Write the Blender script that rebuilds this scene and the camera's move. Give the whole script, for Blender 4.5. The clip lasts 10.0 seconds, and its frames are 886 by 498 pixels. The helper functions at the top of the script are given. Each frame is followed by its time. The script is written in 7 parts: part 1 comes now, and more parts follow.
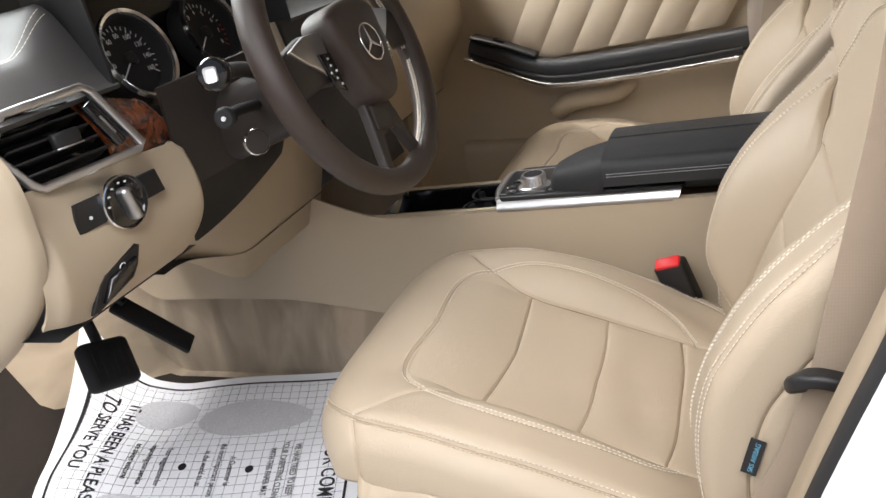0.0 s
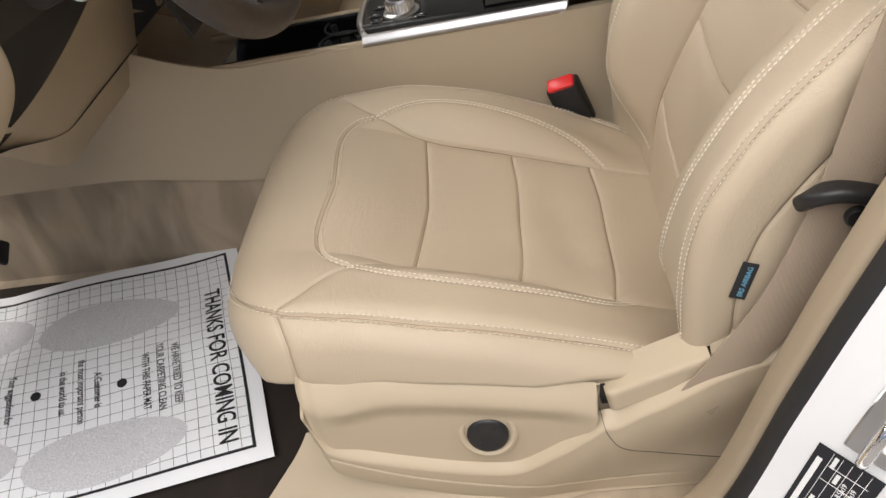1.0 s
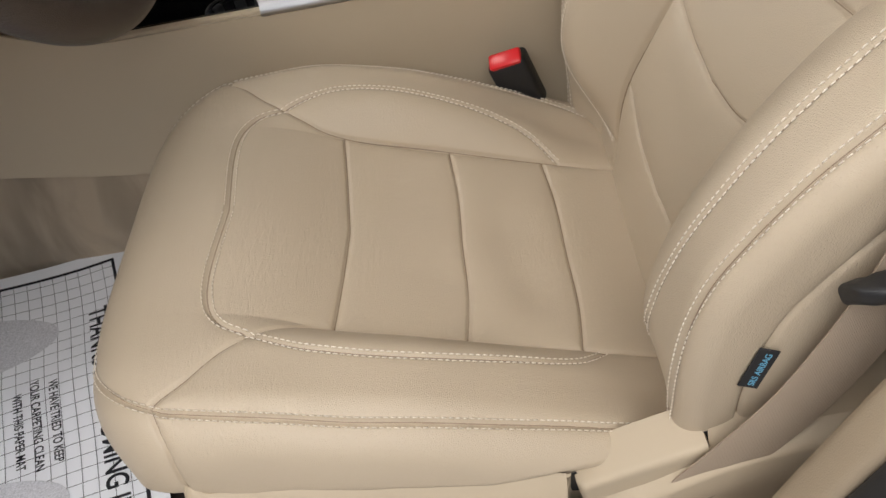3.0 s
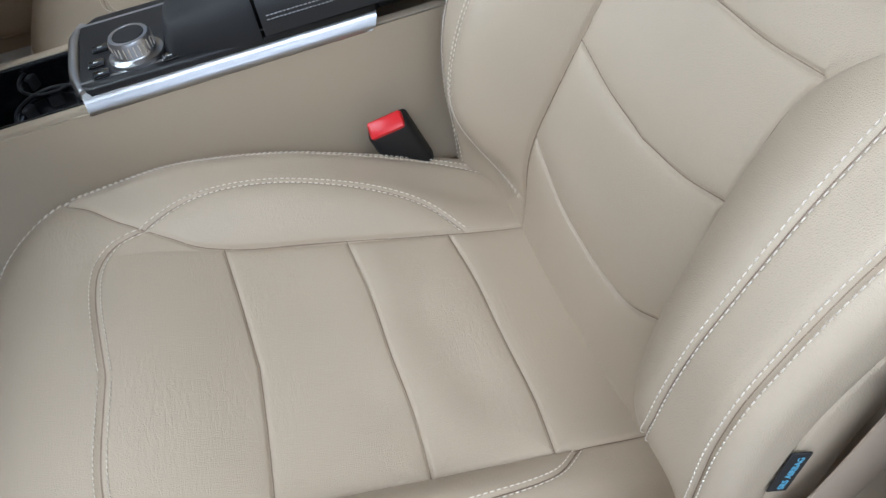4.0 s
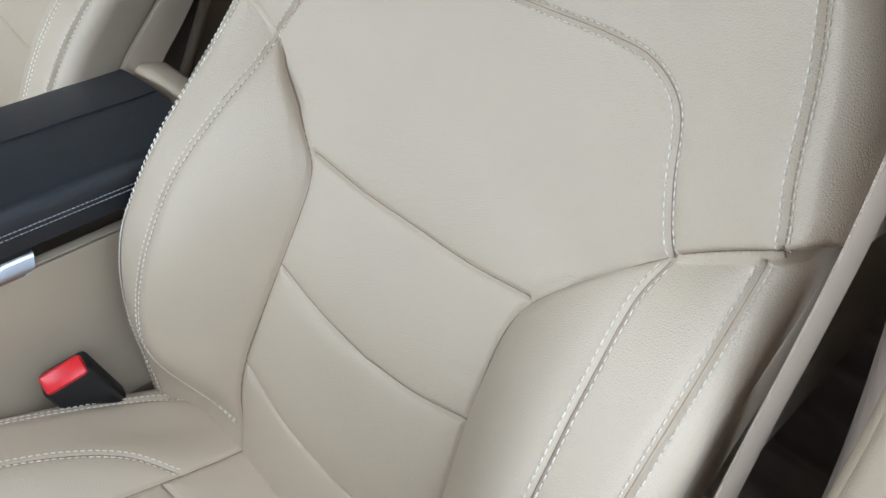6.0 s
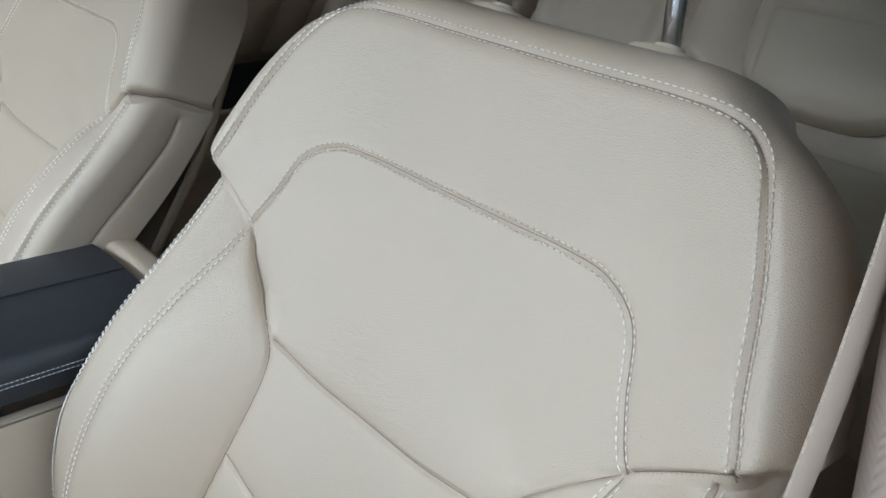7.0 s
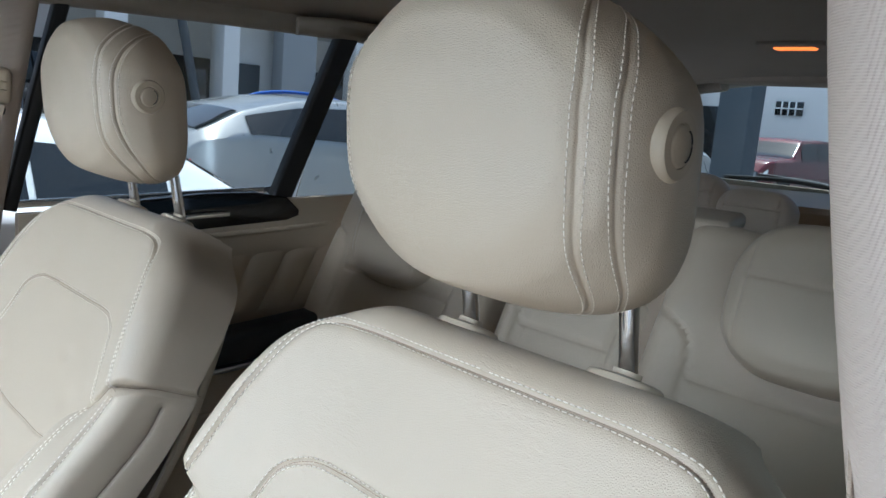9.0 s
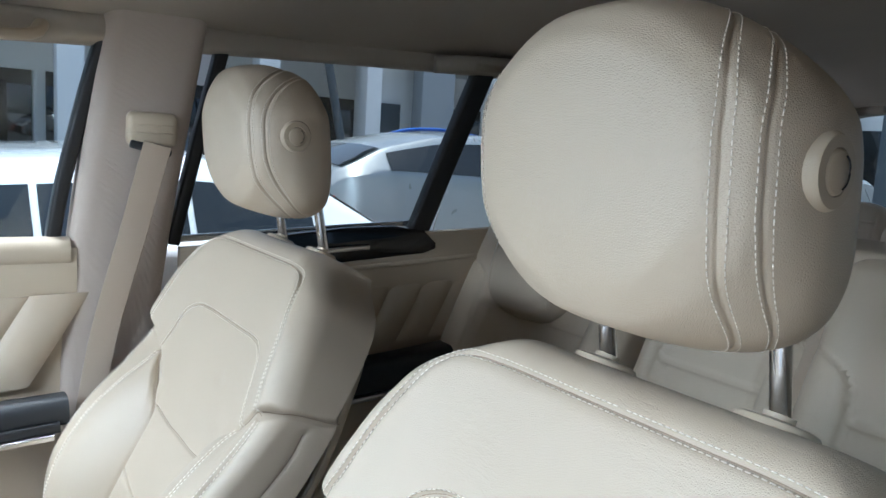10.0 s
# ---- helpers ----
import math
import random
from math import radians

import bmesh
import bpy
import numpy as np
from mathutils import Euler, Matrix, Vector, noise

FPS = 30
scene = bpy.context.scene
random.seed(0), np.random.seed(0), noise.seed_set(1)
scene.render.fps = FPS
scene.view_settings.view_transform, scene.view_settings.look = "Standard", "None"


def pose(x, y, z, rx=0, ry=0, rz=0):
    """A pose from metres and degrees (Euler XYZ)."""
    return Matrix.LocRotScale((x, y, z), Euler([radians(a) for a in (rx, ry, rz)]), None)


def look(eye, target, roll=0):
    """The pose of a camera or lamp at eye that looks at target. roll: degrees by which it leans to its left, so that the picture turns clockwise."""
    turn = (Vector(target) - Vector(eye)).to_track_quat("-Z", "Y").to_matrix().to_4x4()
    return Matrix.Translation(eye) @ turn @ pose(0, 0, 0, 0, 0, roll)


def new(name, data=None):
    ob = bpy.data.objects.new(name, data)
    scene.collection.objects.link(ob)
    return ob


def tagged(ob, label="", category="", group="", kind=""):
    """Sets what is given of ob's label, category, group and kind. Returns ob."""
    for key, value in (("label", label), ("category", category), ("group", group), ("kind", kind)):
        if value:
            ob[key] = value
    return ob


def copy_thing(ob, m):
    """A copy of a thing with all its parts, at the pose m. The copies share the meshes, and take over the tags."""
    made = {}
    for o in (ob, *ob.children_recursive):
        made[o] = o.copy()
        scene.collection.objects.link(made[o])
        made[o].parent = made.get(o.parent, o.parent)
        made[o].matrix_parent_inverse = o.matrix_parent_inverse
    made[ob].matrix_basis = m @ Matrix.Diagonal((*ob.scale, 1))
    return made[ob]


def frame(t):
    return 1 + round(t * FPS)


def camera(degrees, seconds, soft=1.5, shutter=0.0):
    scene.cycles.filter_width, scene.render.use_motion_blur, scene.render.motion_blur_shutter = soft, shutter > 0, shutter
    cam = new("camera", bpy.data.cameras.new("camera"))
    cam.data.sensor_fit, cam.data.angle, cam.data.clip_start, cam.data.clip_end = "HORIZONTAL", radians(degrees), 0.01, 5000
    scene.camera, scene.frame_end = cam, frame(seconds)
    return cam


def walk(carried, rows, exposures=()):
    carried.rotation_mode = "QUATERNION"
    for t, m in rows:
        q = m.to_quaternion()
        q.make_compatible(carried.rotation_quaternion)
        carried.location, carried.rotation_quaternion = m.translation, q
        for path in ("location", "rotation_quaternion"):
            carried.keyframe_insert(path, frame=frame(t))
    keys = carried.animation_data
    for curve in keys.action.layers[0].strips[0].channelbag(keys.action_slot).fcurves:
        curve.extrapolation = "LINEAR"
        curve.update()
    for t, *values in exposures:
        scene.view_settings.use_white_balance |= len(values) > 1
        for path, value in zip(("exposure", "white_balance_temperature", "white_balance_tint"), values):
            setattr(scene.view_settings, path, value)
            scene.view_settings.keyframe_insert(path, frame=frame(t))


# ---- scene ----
cam = camera(60.15, 10.0)
PATH = [
    (0, (0.2358, -0.9251, 1.0058), (-0.5382, 0.7468, 0.2274), -13.14),
    (0.5, (0.1054, -0.9013, 1.0179), (-0.2934, 0.7578, -0.0253), -14.21),
    (1, (0.0507, -0.8241, 0.987), (-0.2497, 0.7135, -0.2562), -14.48),
    (1.5, (0.0417, -0.7419, 0.9647), (-0.2459, 0.6721, -0.4202), -16.18),
    (2, (0.0217, -0.7143, 0.9633), (-0.2164, 0.6383, -0.4906), -15.94),
    (2.5, (0.0393, -0.663, 0.9682), (-0.1585, 0.7051, -0.4772), -14.40),
    (2.7, (0.054, -0.6348, 0.9643), (-0.1361, 0.7531, -0.4632), -13.95),
    (3.8, (0.0014, -0.4753, 0.9491), (0.1273, 0.8845, -0.5121), -12.18),
    (4, (-0.0091, -0.4401, 0.9571), (0.2363, 0.8827, -0.5228), -11.40),
    (4.5, (-0.0202, -0.3874, 0.9704), (0.5126, 0.8392, -0.5166), -7.82),
    (5, (-0.0206, -0.3631, 0.9772), (0.7505, 0.7645, -0.4836), -2.94),
    (5.5, (-0.0113, -0.3519, 0.9909), (0.9384, 0.712, -0.4113), -0.06),
    (5.7, (-0.0082, -0.3509, 0.9974), (0.9984, 0.7043, -0.3712), 0.48),
    (7, (-0.0053, -0.354, 1.0104), (1.3217, 0.8713, 0.1516), 7.06),
    (7.5, (0.0057, -0.3525, 1.0346), (1.3676, 0.9191, 0.3079), 6.94),
    (8, (0.0173, -0.3491, 1.0591), (1.3962, 0.9693, 0.4588), 6.42),
    (8.5, (0.0103, -0.3517, 1.0688), (1.3956, 1.0148, 0.6063), 6.15),
    (9, (0.0253, -0.3576, 1.0919), (1.4175, 1.0392, 0.7593), 4.92),
    (9.5, (0.0386, -0.3577, 1.1001), (1.4206, 1.0639, 0.8373), 3.95),
    (10, (0.0282, -0.3572, 1.0906), (1.1491, 1.2767, 0.8189), 3.49),
]
EXPOSURES = [
    (0.0, -0.04, 6800, 13.0),
    (1.0, -0.34, 7200, 13.0),
    (2.7, -0.56, 7300, 13.0),
    (3.8, -0.28, 5700, 8.0),
    (5.7, -0.2, 5500, 6.0),
    (7.0, -0.2, 5350, 5.0),
    (8.5, 0.1, 5300, 5.0),
    (10.0, 0.35, 5250, 4.0),
]
walk(cam, [(t, look(eye, target, roll)) for t, eye, target, roll in PATH], EXPOSURES)

# ---- daylight: bright, hazy sky and a broad, soft sun ----
world = bpy.data.worlds.new("sky")
world.use_nodes = True
scene.world = world
sky = world.node_tree.nodes.new("ShaderNodeTexSky")
sky.sky_type, sky.sun_disc = "NISHITA", False
sky.sun_elevation, sky.sun_rotation = radians(80), radians(347)
sky.dust_density, sky.air_density, sky.ozone_density = 7.0, 1.0, 0.6
background = world.node_tree.nodes["Background"]
world.node_tree.links.new(sky.outputs[0], background.inputs[0])
background.inputs[1].default_value = 0.15
sun = new("sun", bpy.data.lights.new("sun", "SUN"))
sun.data.energy, sun.data.angle, sun.data.color = 4.6, radians(12), (1.0, 0.97, 0.92)
sun.matrix_world = look((-0.25, 1.05, 6.0), (0, 0, 0))


def sky_lamp(name, eye, target, wide, tall, watts, rgb=(0.94, 0.97, 1.0)):
    """The sky's light that comes in at an opening."""
    data = bpy.data.lights.new(name, "AREA")
    data.shape, data.size, data.size_y, data.energy, data.color = "RECTANGLE", wide, tall, watts, rgb
    ob = new(name, data)
    ob.matrix_world = look(eye, target)
    return ob


sky_lamp("door_daylight", (-0.20, -1.85, 2.75), (-0.35, 0.0, 0.35), 3.2, 1.9, 146)
sky_lamp("windscreen_daylight", (-0.98, 0.38, 1.42), (-0.60, 0.30, 0.85), 1.3, 0.6, 66)


# ---- materials ----
def material(name, rgb, rough=0.5, metal=0.0, grain=0.0, grain_scale=800.0, vary=0.06, vary_scale=9.0, coat=0.0, stretch=None, sheen=0.0):
    """A surface with small relief and a slow change of tone, in metres of the object's own space."""
    m = bpy.data.materials.new(name)
    m.use_nodes = True
    tree = m.node_tree
    n, link = tree.nodes, tree.links.new
    b = n["Principled BSDF"]
    b.inputs["Base Color"].default_value = (*rgb, 1)
    b.inputs["Roughness"].default_value, b.inputs["Metallic"].default_value = rough, metal
    b.inputs["Coat Weight"].default_value = coat
    b.inputs["Coat Roughness"].default_value = 0.05
    if sheen:
        b.inputs["Sheen Weight"].default_value = sheen
    place = n.new("ShaderNodeTexCoord")
    source = place.outputs["Object"]
    if stretch:
        mapping = n.new("ShaderNodeMapping")
        mapping.inputs["Scale"].default_value = stretch
        link(source, mapping.inputs[0])
        source = mapping.outputs[0]
    if vary:
        slow = n.new("ShaderNodeTexNoise")
        slow.inputs["Scale"].default_value, slow.inputs["Detail"].default_value = vary_scale, 5
        link(source, slow.inputs["Vector"])
        tone = n.new("ShaderNodeMapRange")
        tone.inputs["To Min"].default_value, tone.inputs["To Max"].default_value = 1 - vary, 1 + vary
        link(slow.outputs["Fac"], tone.inputs["Value"])
        mix = n.new("ShaderNodeVectorMath")
        mix.operation = "SCALE"
        mix.inputs[0].default_value = rgb
        link(tone.outputs[0], mix.inputs["Scale"])
        link(mix.outputs[0], b.inputs["Base Color"])
        gloss = n.new("ShaderNodeMapRange")
        gloss.inputs["To Min"].default_value, gloss.inputs["To Max"].default_value = max(rough - 0.07, 0.02), min(rough + 0.07, 1)
        link(slow.outputs["Fac"], gloss.inputs["Value"])
        link(gloss.outputs[0], b.inputs["Roughness"])
    if grain:
        fine = n.new("ShaderNodeTexNoise")
        fine.inputs["Scale"].default_value, fine.inputs["Detail"].default_value = grain_scale, 3
        link(source, fine.inputs["Vector"])
        bump = n.new("ShaderNodeBump")
        bump.inputs["Strength"].default_value, bump.inputs["Distance"].default_value = grain, 0.001
        link(fine.outputs["Fac"], bump.inputs["Height"])
        link(bump.outputs[0], b.inputs["Normal"])
    return m


def leather(name, rgb, rough=0.37, crease=0.35):
    """Grained leather: small cells, and creases that gather in patches."""
    m = material(name, rgb, rough, vary=0.05, vary_scale=7)
    n, link = m.node_tree.nodes, m.node_tree.links.new
    place = n.new("ShaderNodeTexCoord").outputs["Object"]
    cells = n.new("ShaderNodeTexVoronoi")
    cells.feature = "DISTANCE_TO_EDGE"
    cells.inputs["Scale"].default_value = 620
    link(place, cells.inputs["Vector"])
    bend = n.new("ShaderNodeMapping")
    bend.inputs["Scale"].default_value = (240, 60, 150)
    link(place, bend.inputs[0])
    folds = n.new("ShaderNodeTexNoise")
    folds.inputs["Scale"].default_value, folds.inputs["Detail"].default_value, folds.inputs["Distortion"].default_value = 1.3, 3, 0.8
    link(bend.outputs[0], folds.inputs["Vector"])
    patch = n.new("ShaderNodeTexNoise")
    patch.inputs["Scale"].default_value = 8
    link(place, patch.inputs["Vector"])
    where = n.new("ShaderNodeMapRange")
    where.inputs["From Min"].default_value, where.inputs["From Max"].default_value = 0.48, 0.68
    link(patch.outputs["Fac"], where.inputs["Value"])
    some = n.new("ShaderNodeMath")
    some.operation = "MULTIPLY"
    link(folds.outputs["Fac"], some.inputs[0])
    link(where.outputs[0], some.inputs[1])
    soft = n.new("ShaderNodeTexNoise")
    soft.inputs["Scale"].default_value, soft.inputs["Detail"].default_value = 17, 3
    link(place, soft.inputs["Vector"])
    bump_a, bump_b, bump_c = (n.new("ShaderNodeBump") for _ in range(3))
    for bump, height, strength, distance in ((bump_a, cells.outputs["Distance"], 0.60, 0.0009), (bump_b, some.outputs[0], crease * 1.9, 0.0011), (bump_c, soft.outputs["Fac"], 0.16, 0.005)):
        bump.inputs["Strength"].default_value, bump.inputs["Distance"].default_value = strength, distance
        link(height, bump.inputs["Height"])
    link(bump_a.outputs[0], bump_b.inputs["Normal"])
    link(bump_b.outputs[0], bump_c.inputs["Normal"])
    link(bump_c.outputs[0], n["Principled BSDF"].inputs["Normal"])
    return m


def weave(name, rgb, scale, rough=0.85, depth=0.4, cross=0.8, turn=0.0, weight=1.0):
    """Ribbed cloth: fine ribs crossed by threads."""
    m = material(name, rgb, rough, vary=0.05)
    n, link = m.node_tree.nodes, m.node_tree.links.new
    place = n.new("ShaderNodeTexCoord").outputs["Object"]
    round_z = n.new("ShaderNodeMapping")
    round_z.inputs["Rotation"].default_value = (0, 0, turn)
    link(place, round_z.inputs[0])
    place = round_z.outputs[0]
    waves = []
    for direction in ("X", "Z"):
        w = n.new("ShaderNodeTexWave")
        w.bands_direction = direction
        w.inputs["Scale"].default_value = scale * (1 if direction == "X" else cross)
        link(place, w.inputs["Vector"])
        waves.append(w)
    both = n.new("ShaderNodeMath")
    both.operation = "MULTIPLY_ADD"
    both.inputs[1].default_value = weight
    link(waves[1].outputs["Fac"], both.inputs[0])
    link(waves[0].outputs["Fac"], both.inputs[2])
    bump = n.new("ShaderNodeBump")
    bump.inputs["Strength"].default_value, bump.inputs["Distance"].default_value = depth, 0.0008
    link(both.outputs[0], bump.inputs["Height"])
    b = n["Principled BSDF"]
    link(bump.outputs[0], b.inputs["Normal"])
    return m


def glass(name, tint=(0.92, 0.96, 0.95)):
    m = bpy.data.materials.new(name)
    m.use_nodes = True
    n, link = m.node_tree.nodes, m.node_tree.links.new
    clear, shine, mix, fresnel = n.new("ShaderNodeBsdfTransparent"), n.new("ShaderNodeBsdfGlossy"), n.new("ShaderNodeMixShader"), n.new("ShaderNodeFresnel")
    clear.inputs[0].default_value = (*tint, 1)
    shine.inputs["Roughness"].default_value = 0.02
    fresnel.inputs[0].default_value = 1.45
    link(fresnel.outputs[0], mix.inputs[0])
    link(clear.outputs[0], mix.inputs[1])
    link(shine.outputs[0], mix.inputs[2])
    link(mix.outputs[0], n["Material Output"].inputs[0])
    return m


def glow(name, rgb, strength):
    m = bpy.data.materials.new(name)
    m.use_nodes = True
    b = m.node_tree.nodes["Principled BSDF"]
    b.inputs["Base Color"].default_value = (*rgb, 1)
    b.inputs["Emission Color"].default_value = (*rgb, 1)
    b.inputs["Emission Strength"].default_value = strength
    return m


def burl(name):
    """Polished dark burl veneer."""
    m = material(name, (0.09, 0.025, 0.01), 0.25, coat=1.0, vary=0)
    n, link = m.node_tree.nodes, m.node_tree.links.new
    place = n.new("ShaderNodeTexCoord").outputs["Object"]
    figure = n.new("ShaderNodeTexNoise")
    figure.inputs["Scale"].default_value, figure.inputs["Detail"].default_value, figure.inputs["Distortion"].default_value = 30, 8, 2.5
    link(place, figure.inputs["Vector"])
    ramp = n.new("ShaderNodeValToRGB")
    ramp.color_ramp.elements[0].position, ramp.color_ramp.elements[0].color = 0.35, (0.07, 0.02, 0.008, 1)
    ramp.color_ramp.elements[1].position, ramp.color_ramp.elements[1].color = 0.7, (0.36, 0.10, 0.035, 1)
    link(figure.outputs["Fac"], ramp.inputs[0])
    link(ramp.outputs[0], n["Principled BSDF"].inputs["Base Color"])
    return m


def carpet_pile(name, rgb):
    """Short pile carpet with brushed streaks of lighter and darker nap."""
    m = material(name, rgb, 0.95, grain=0.9, grain_scale=900, vary=0, sheen=0.3 if rgb[0] > 0.1 else 0.0)
    n, link = m.node_tree.nodes, m.node_tree.links.new
    place = n.new("ShaderNodeTexCoord").outputs["Object"]
    bend = n.new("ShaderNodeMapping")
    bend.inputs["Scale"].default_value, bend.inputs["Rotation"].default_value = (14, 4, 5), (0, 0, 0.6)
    link(place, bend.inputs[0])
    streak = n.new("ShaderNodeTexNoise")
    streak.inputs["Scale"].default_value, streak.inputs["Detail"].default_value, streak.inputs["Distortion"].default_value = 1.0, 3, 0.6
    link(bend.outputs[0], streak.inputs["Vector"])
    tone = n.new("ShaderNodeMapRange")
    tone.inputs["From Min"].default_value, tone.inputs["From Max"].default_value = 0.35, 0.65
    tone.inputs["To Min"].default_value, tone.inputs["To Max"].default_value = 0.75, 1.25
    link(streak.outputs["Fac"], tone.inputs["Value"])
    mix = n.new("ShaderNodeVectorMath")
    mix.operation = "SCALE"
    mix.inputs[0].default_value = rgb
    link(tone.outputs[0], mix.inputs["Scale"])
    link(mix.outputs[0], n["Principled BSDF"].inputs["Base Color"])
    return m


BEIGE = (0.50, 0.41, 0.30)
seat_leather = leather("beige_leather", BEIGE)
smooth_leather = leather("smooth_beige_leather", BEIGE, 0.45, 0.1)
thread = material("cream_thread", (0.86, 0.79, 0.68), 0.7, vary=0)
# Seam gaps get their dirt and their shade as this brown colour.
seam_dirt_shade = material("brown_seam", (0.26, 0.19, 0.135), 0.7, vary=0.1, vary_scale=60)
plastic_beige = material("beige_plastic", (0.47, 0.385, 0.275), 0.5, grain=0.25, grain_scale=1500, vary=0.03)
trim_vinyl = material("tan_vinyl_trim", (0.36, 0.285, 0.20), 0.6, grain=0.4, grain_scale=900, vary=0.05)
soft_beige = material("soft_beige_trim", (0.50, 0.41, 0.295), 0.55, grain=0.3, grain_scale=1200, vary=0.03)
carpet = carpet_pile("beige_carpet", (0.36, 0.285, 0.205))
dark_carpet = carpet_pile("dark_brown_carpet", (0.021, 0.014, 0.010))
black_plastic = material("black_plastic", (0.012, 0.012, 0.013), 0.45, grain=0.2, grain_scale=1200)
gloss_black = material("gloss_black", (0.006, 0.006, 0.007), 0.12, coat=0.6, vary=0)
black_leather = leather("black_leather", (0.022, 0.024, 0.027), 0.42, 0.2)
brown_leather = leather("dark_brown_leather", (0.045, 0.032, 0.026), 0.4, 0.1)
dash_leather = leather("dark_grey_leather", (0.046, 0.044, 0.043), 0.55, 0.1)
brown_plastic = material("dark_brown_plastic", (0.03, 0.024, 0.021), 0.5, grain=0.25, grain_scale=1300)
rubber = material("black_rubber", (0.015, 0.015, 0.016), 0.7, grain=0.2)
chrome = material("chrome", (0.88, 0.88, 0.89), 0.16, 1.0, vary=0)
satin = material("brushed_aluminium", (0.56, 0.56, 0.57), 0.34, 1.0, grain=0.15, grain_scale=500, stretch=(0.04, 1, 1), vary=0.03)
red_plastic = material("red_plastic", (0.72, 0.02, 0.025), 0.35, vary=0.02)
wood = burl("burl_wood")
webbing = weave("belt_webbing", (0.37, 0.29, 0.215), 300)
pillar_cloth = weave("pillar_cloth", (0.48, 0.40, 0.33), 270, depth=0.6, cross=1.1, turn=0.7, weight=0.35)
roof_cloth = material("roof_lining", (0.36, 0.31, 0.25), 0.9, grain=0.4, grain_scale=900)
paper = material("white_paper", (0.90, 0.91, 0.94), 0.75, grain=0.15, grain_scale=60, vary=0.02)
ink = material("black_ink", (0.012, 0.012, 0.016), 0.8, vary=0)
grey_ink = material("grey_print", (0.66, 0.66, 0.69), 0.85, vary=0.55, vary_scale=420)
white_paint = material("white_car_paint", (0.78, 0.79, 0.80), 0.25, coat=1.0, vary=0.01)
window_glass = glass("window_glass")
# Made darker than the car's other glass, to hold light off the rear seats.
dimming_glass = glass("rear_dimming_glass", (0.34, 0.37, 0.37))
tint_glass = glass("tinted_glass", (0.90, 0.92, 0.90))
rear_glass = glass("rear_window_glass", (0.86, 0.90, 0.90))
white_print = material("white_print", (0.8, 0.8, 0.8), 0.6, vary=0)
blue_print = material("blue_thread", (0.12, 0.35, 0.5), 0.7, vary=0)
lamp_glow = glow("warm_lamp", (1.0, 0.22, 0.035), 1.3)


# ---- shapes ----
def solid(name, verts, faces, mat, parent=None, label="", smooth=45):
    me = bpy.data.meshes.new(name)
    me.from_pydata([tuple(v) for v in verts], [], [tuple(f) for f in faces])
    return finish(name, me, mat, parent, label, smooth)


def finish(name, me, mat, parent=None, label="", smooth=45):
    me.update()
    for p in me.polygons:
        p.use_smooth = True
    if smooth < 180:
        me.set_sharp_from_angle(angle=radians(smooth))
    me.materials.append(mat)
    ob = new(name, me)
    if parent:
        ob.parent = parent
    if label:
        ob["label"] = label
    return ob


def part(name, bm, mat, parent=None, label="", smooth=45):
    bmesh.ops.recalc_face_normals(bm, faces=bm.faces)
    me = bpy.data.meshes.new(name)
    bm.to_mesh(me)
    bm.free()
    return finish(name, me, mat, parent, label, smooth)


def thing(name, label, category, group="", kind="", at=(0, 0, 0)):
    ob = tagged(new(name), label, category, group, kind)
    ob.location = at
    return ob


def box_bm(size, bevel=0.004, segments=2, m=Matrix()):
    bm = bmesh.new()
    bmesh.ops.create_cube(bm, size=1, matrix=Matrix.Diagonal((*size, 1)))
    if bevel:
        bmesh.ops.bevel(bm, geom=bm.edges[:], offset=bevel, segments=segments, profile=0.5, affect="EDGES")
    bm.transform(m)
    return bm


def box(name, size, at, mat, parent=None, label="", bevel=0.004, turn=(0, 0, 0), segments=2):
    return part(name, box_bm(size, bevel, segments, pose(*at, *turn)), mat, parent, label)


def disc_bm(profile, sides=40, m=Matrix(), hoop=False):
    """A turned shape about local z from (radius, height) pairs."""
    bm = bmesh.new()
    rings = []
    for r, z in profile:
        rings.append([bm.verts.new((r * math.cos(2 * math.pi * k / sides), r * math.sin(2 * math.pi * k / sides), z)) for k in range(sides)])
    for a, b in zip(rings, rings[1:] + rings[:1] if hoop else rings[1:]):
        for k in range(sides):
            bm.faces.new((a[k], a[(k + 1) % sides], b[(k + 1) % sides], b[k]))
    if not hoop:
        bm.faces.new(rings[0][::-1])
        bm.faces.new(rings[-1])
    bm.transform(m)
    return bm


def axis_pose(at, normal, up=(0, 0, 1)):
    """A pose at a place whose z points along normal and whose y leans to up."""
    z = Vector(normal).normalized()
    x = Vector(up).cross(z).normalized()
    y = z.cross(x)
    m = Matrix((x, y, z)).transposed().to_4x4()
    m.translation = at
    return m


def smooth_line(points, step=0.01, closed=False):
    """A smooth line through some places (Catmull-Rom), at even steps."""
    p = [np.array(q, float) for q in points]
    n = len(p)
    out = []
    for k in range(n if closed else n - 1):
        if closed:
            a, b, c, d = p[k - 1], p[k], p[(k + 1) % n], p[(k + 2) % n]
        else:
            b, c = p[k], p[k + 1]
            a = p[k - 1] if k else 2 * b - c
            d = p[k + 2] if k + 2 < n else 2 * c - b
        count = max(2, int(np.linalg.norm(c - b) / step))
        for t in np.arange(count) / count:
            out.append(0.5 * (2 * b + (c - a) * t + (2 * a - 5 * b + 4 * c - d) * t * t + (3 * b - a - 3 * c + d) * t**3))
    if not closed:
        out.append(p[-1])
    return np.array(out)


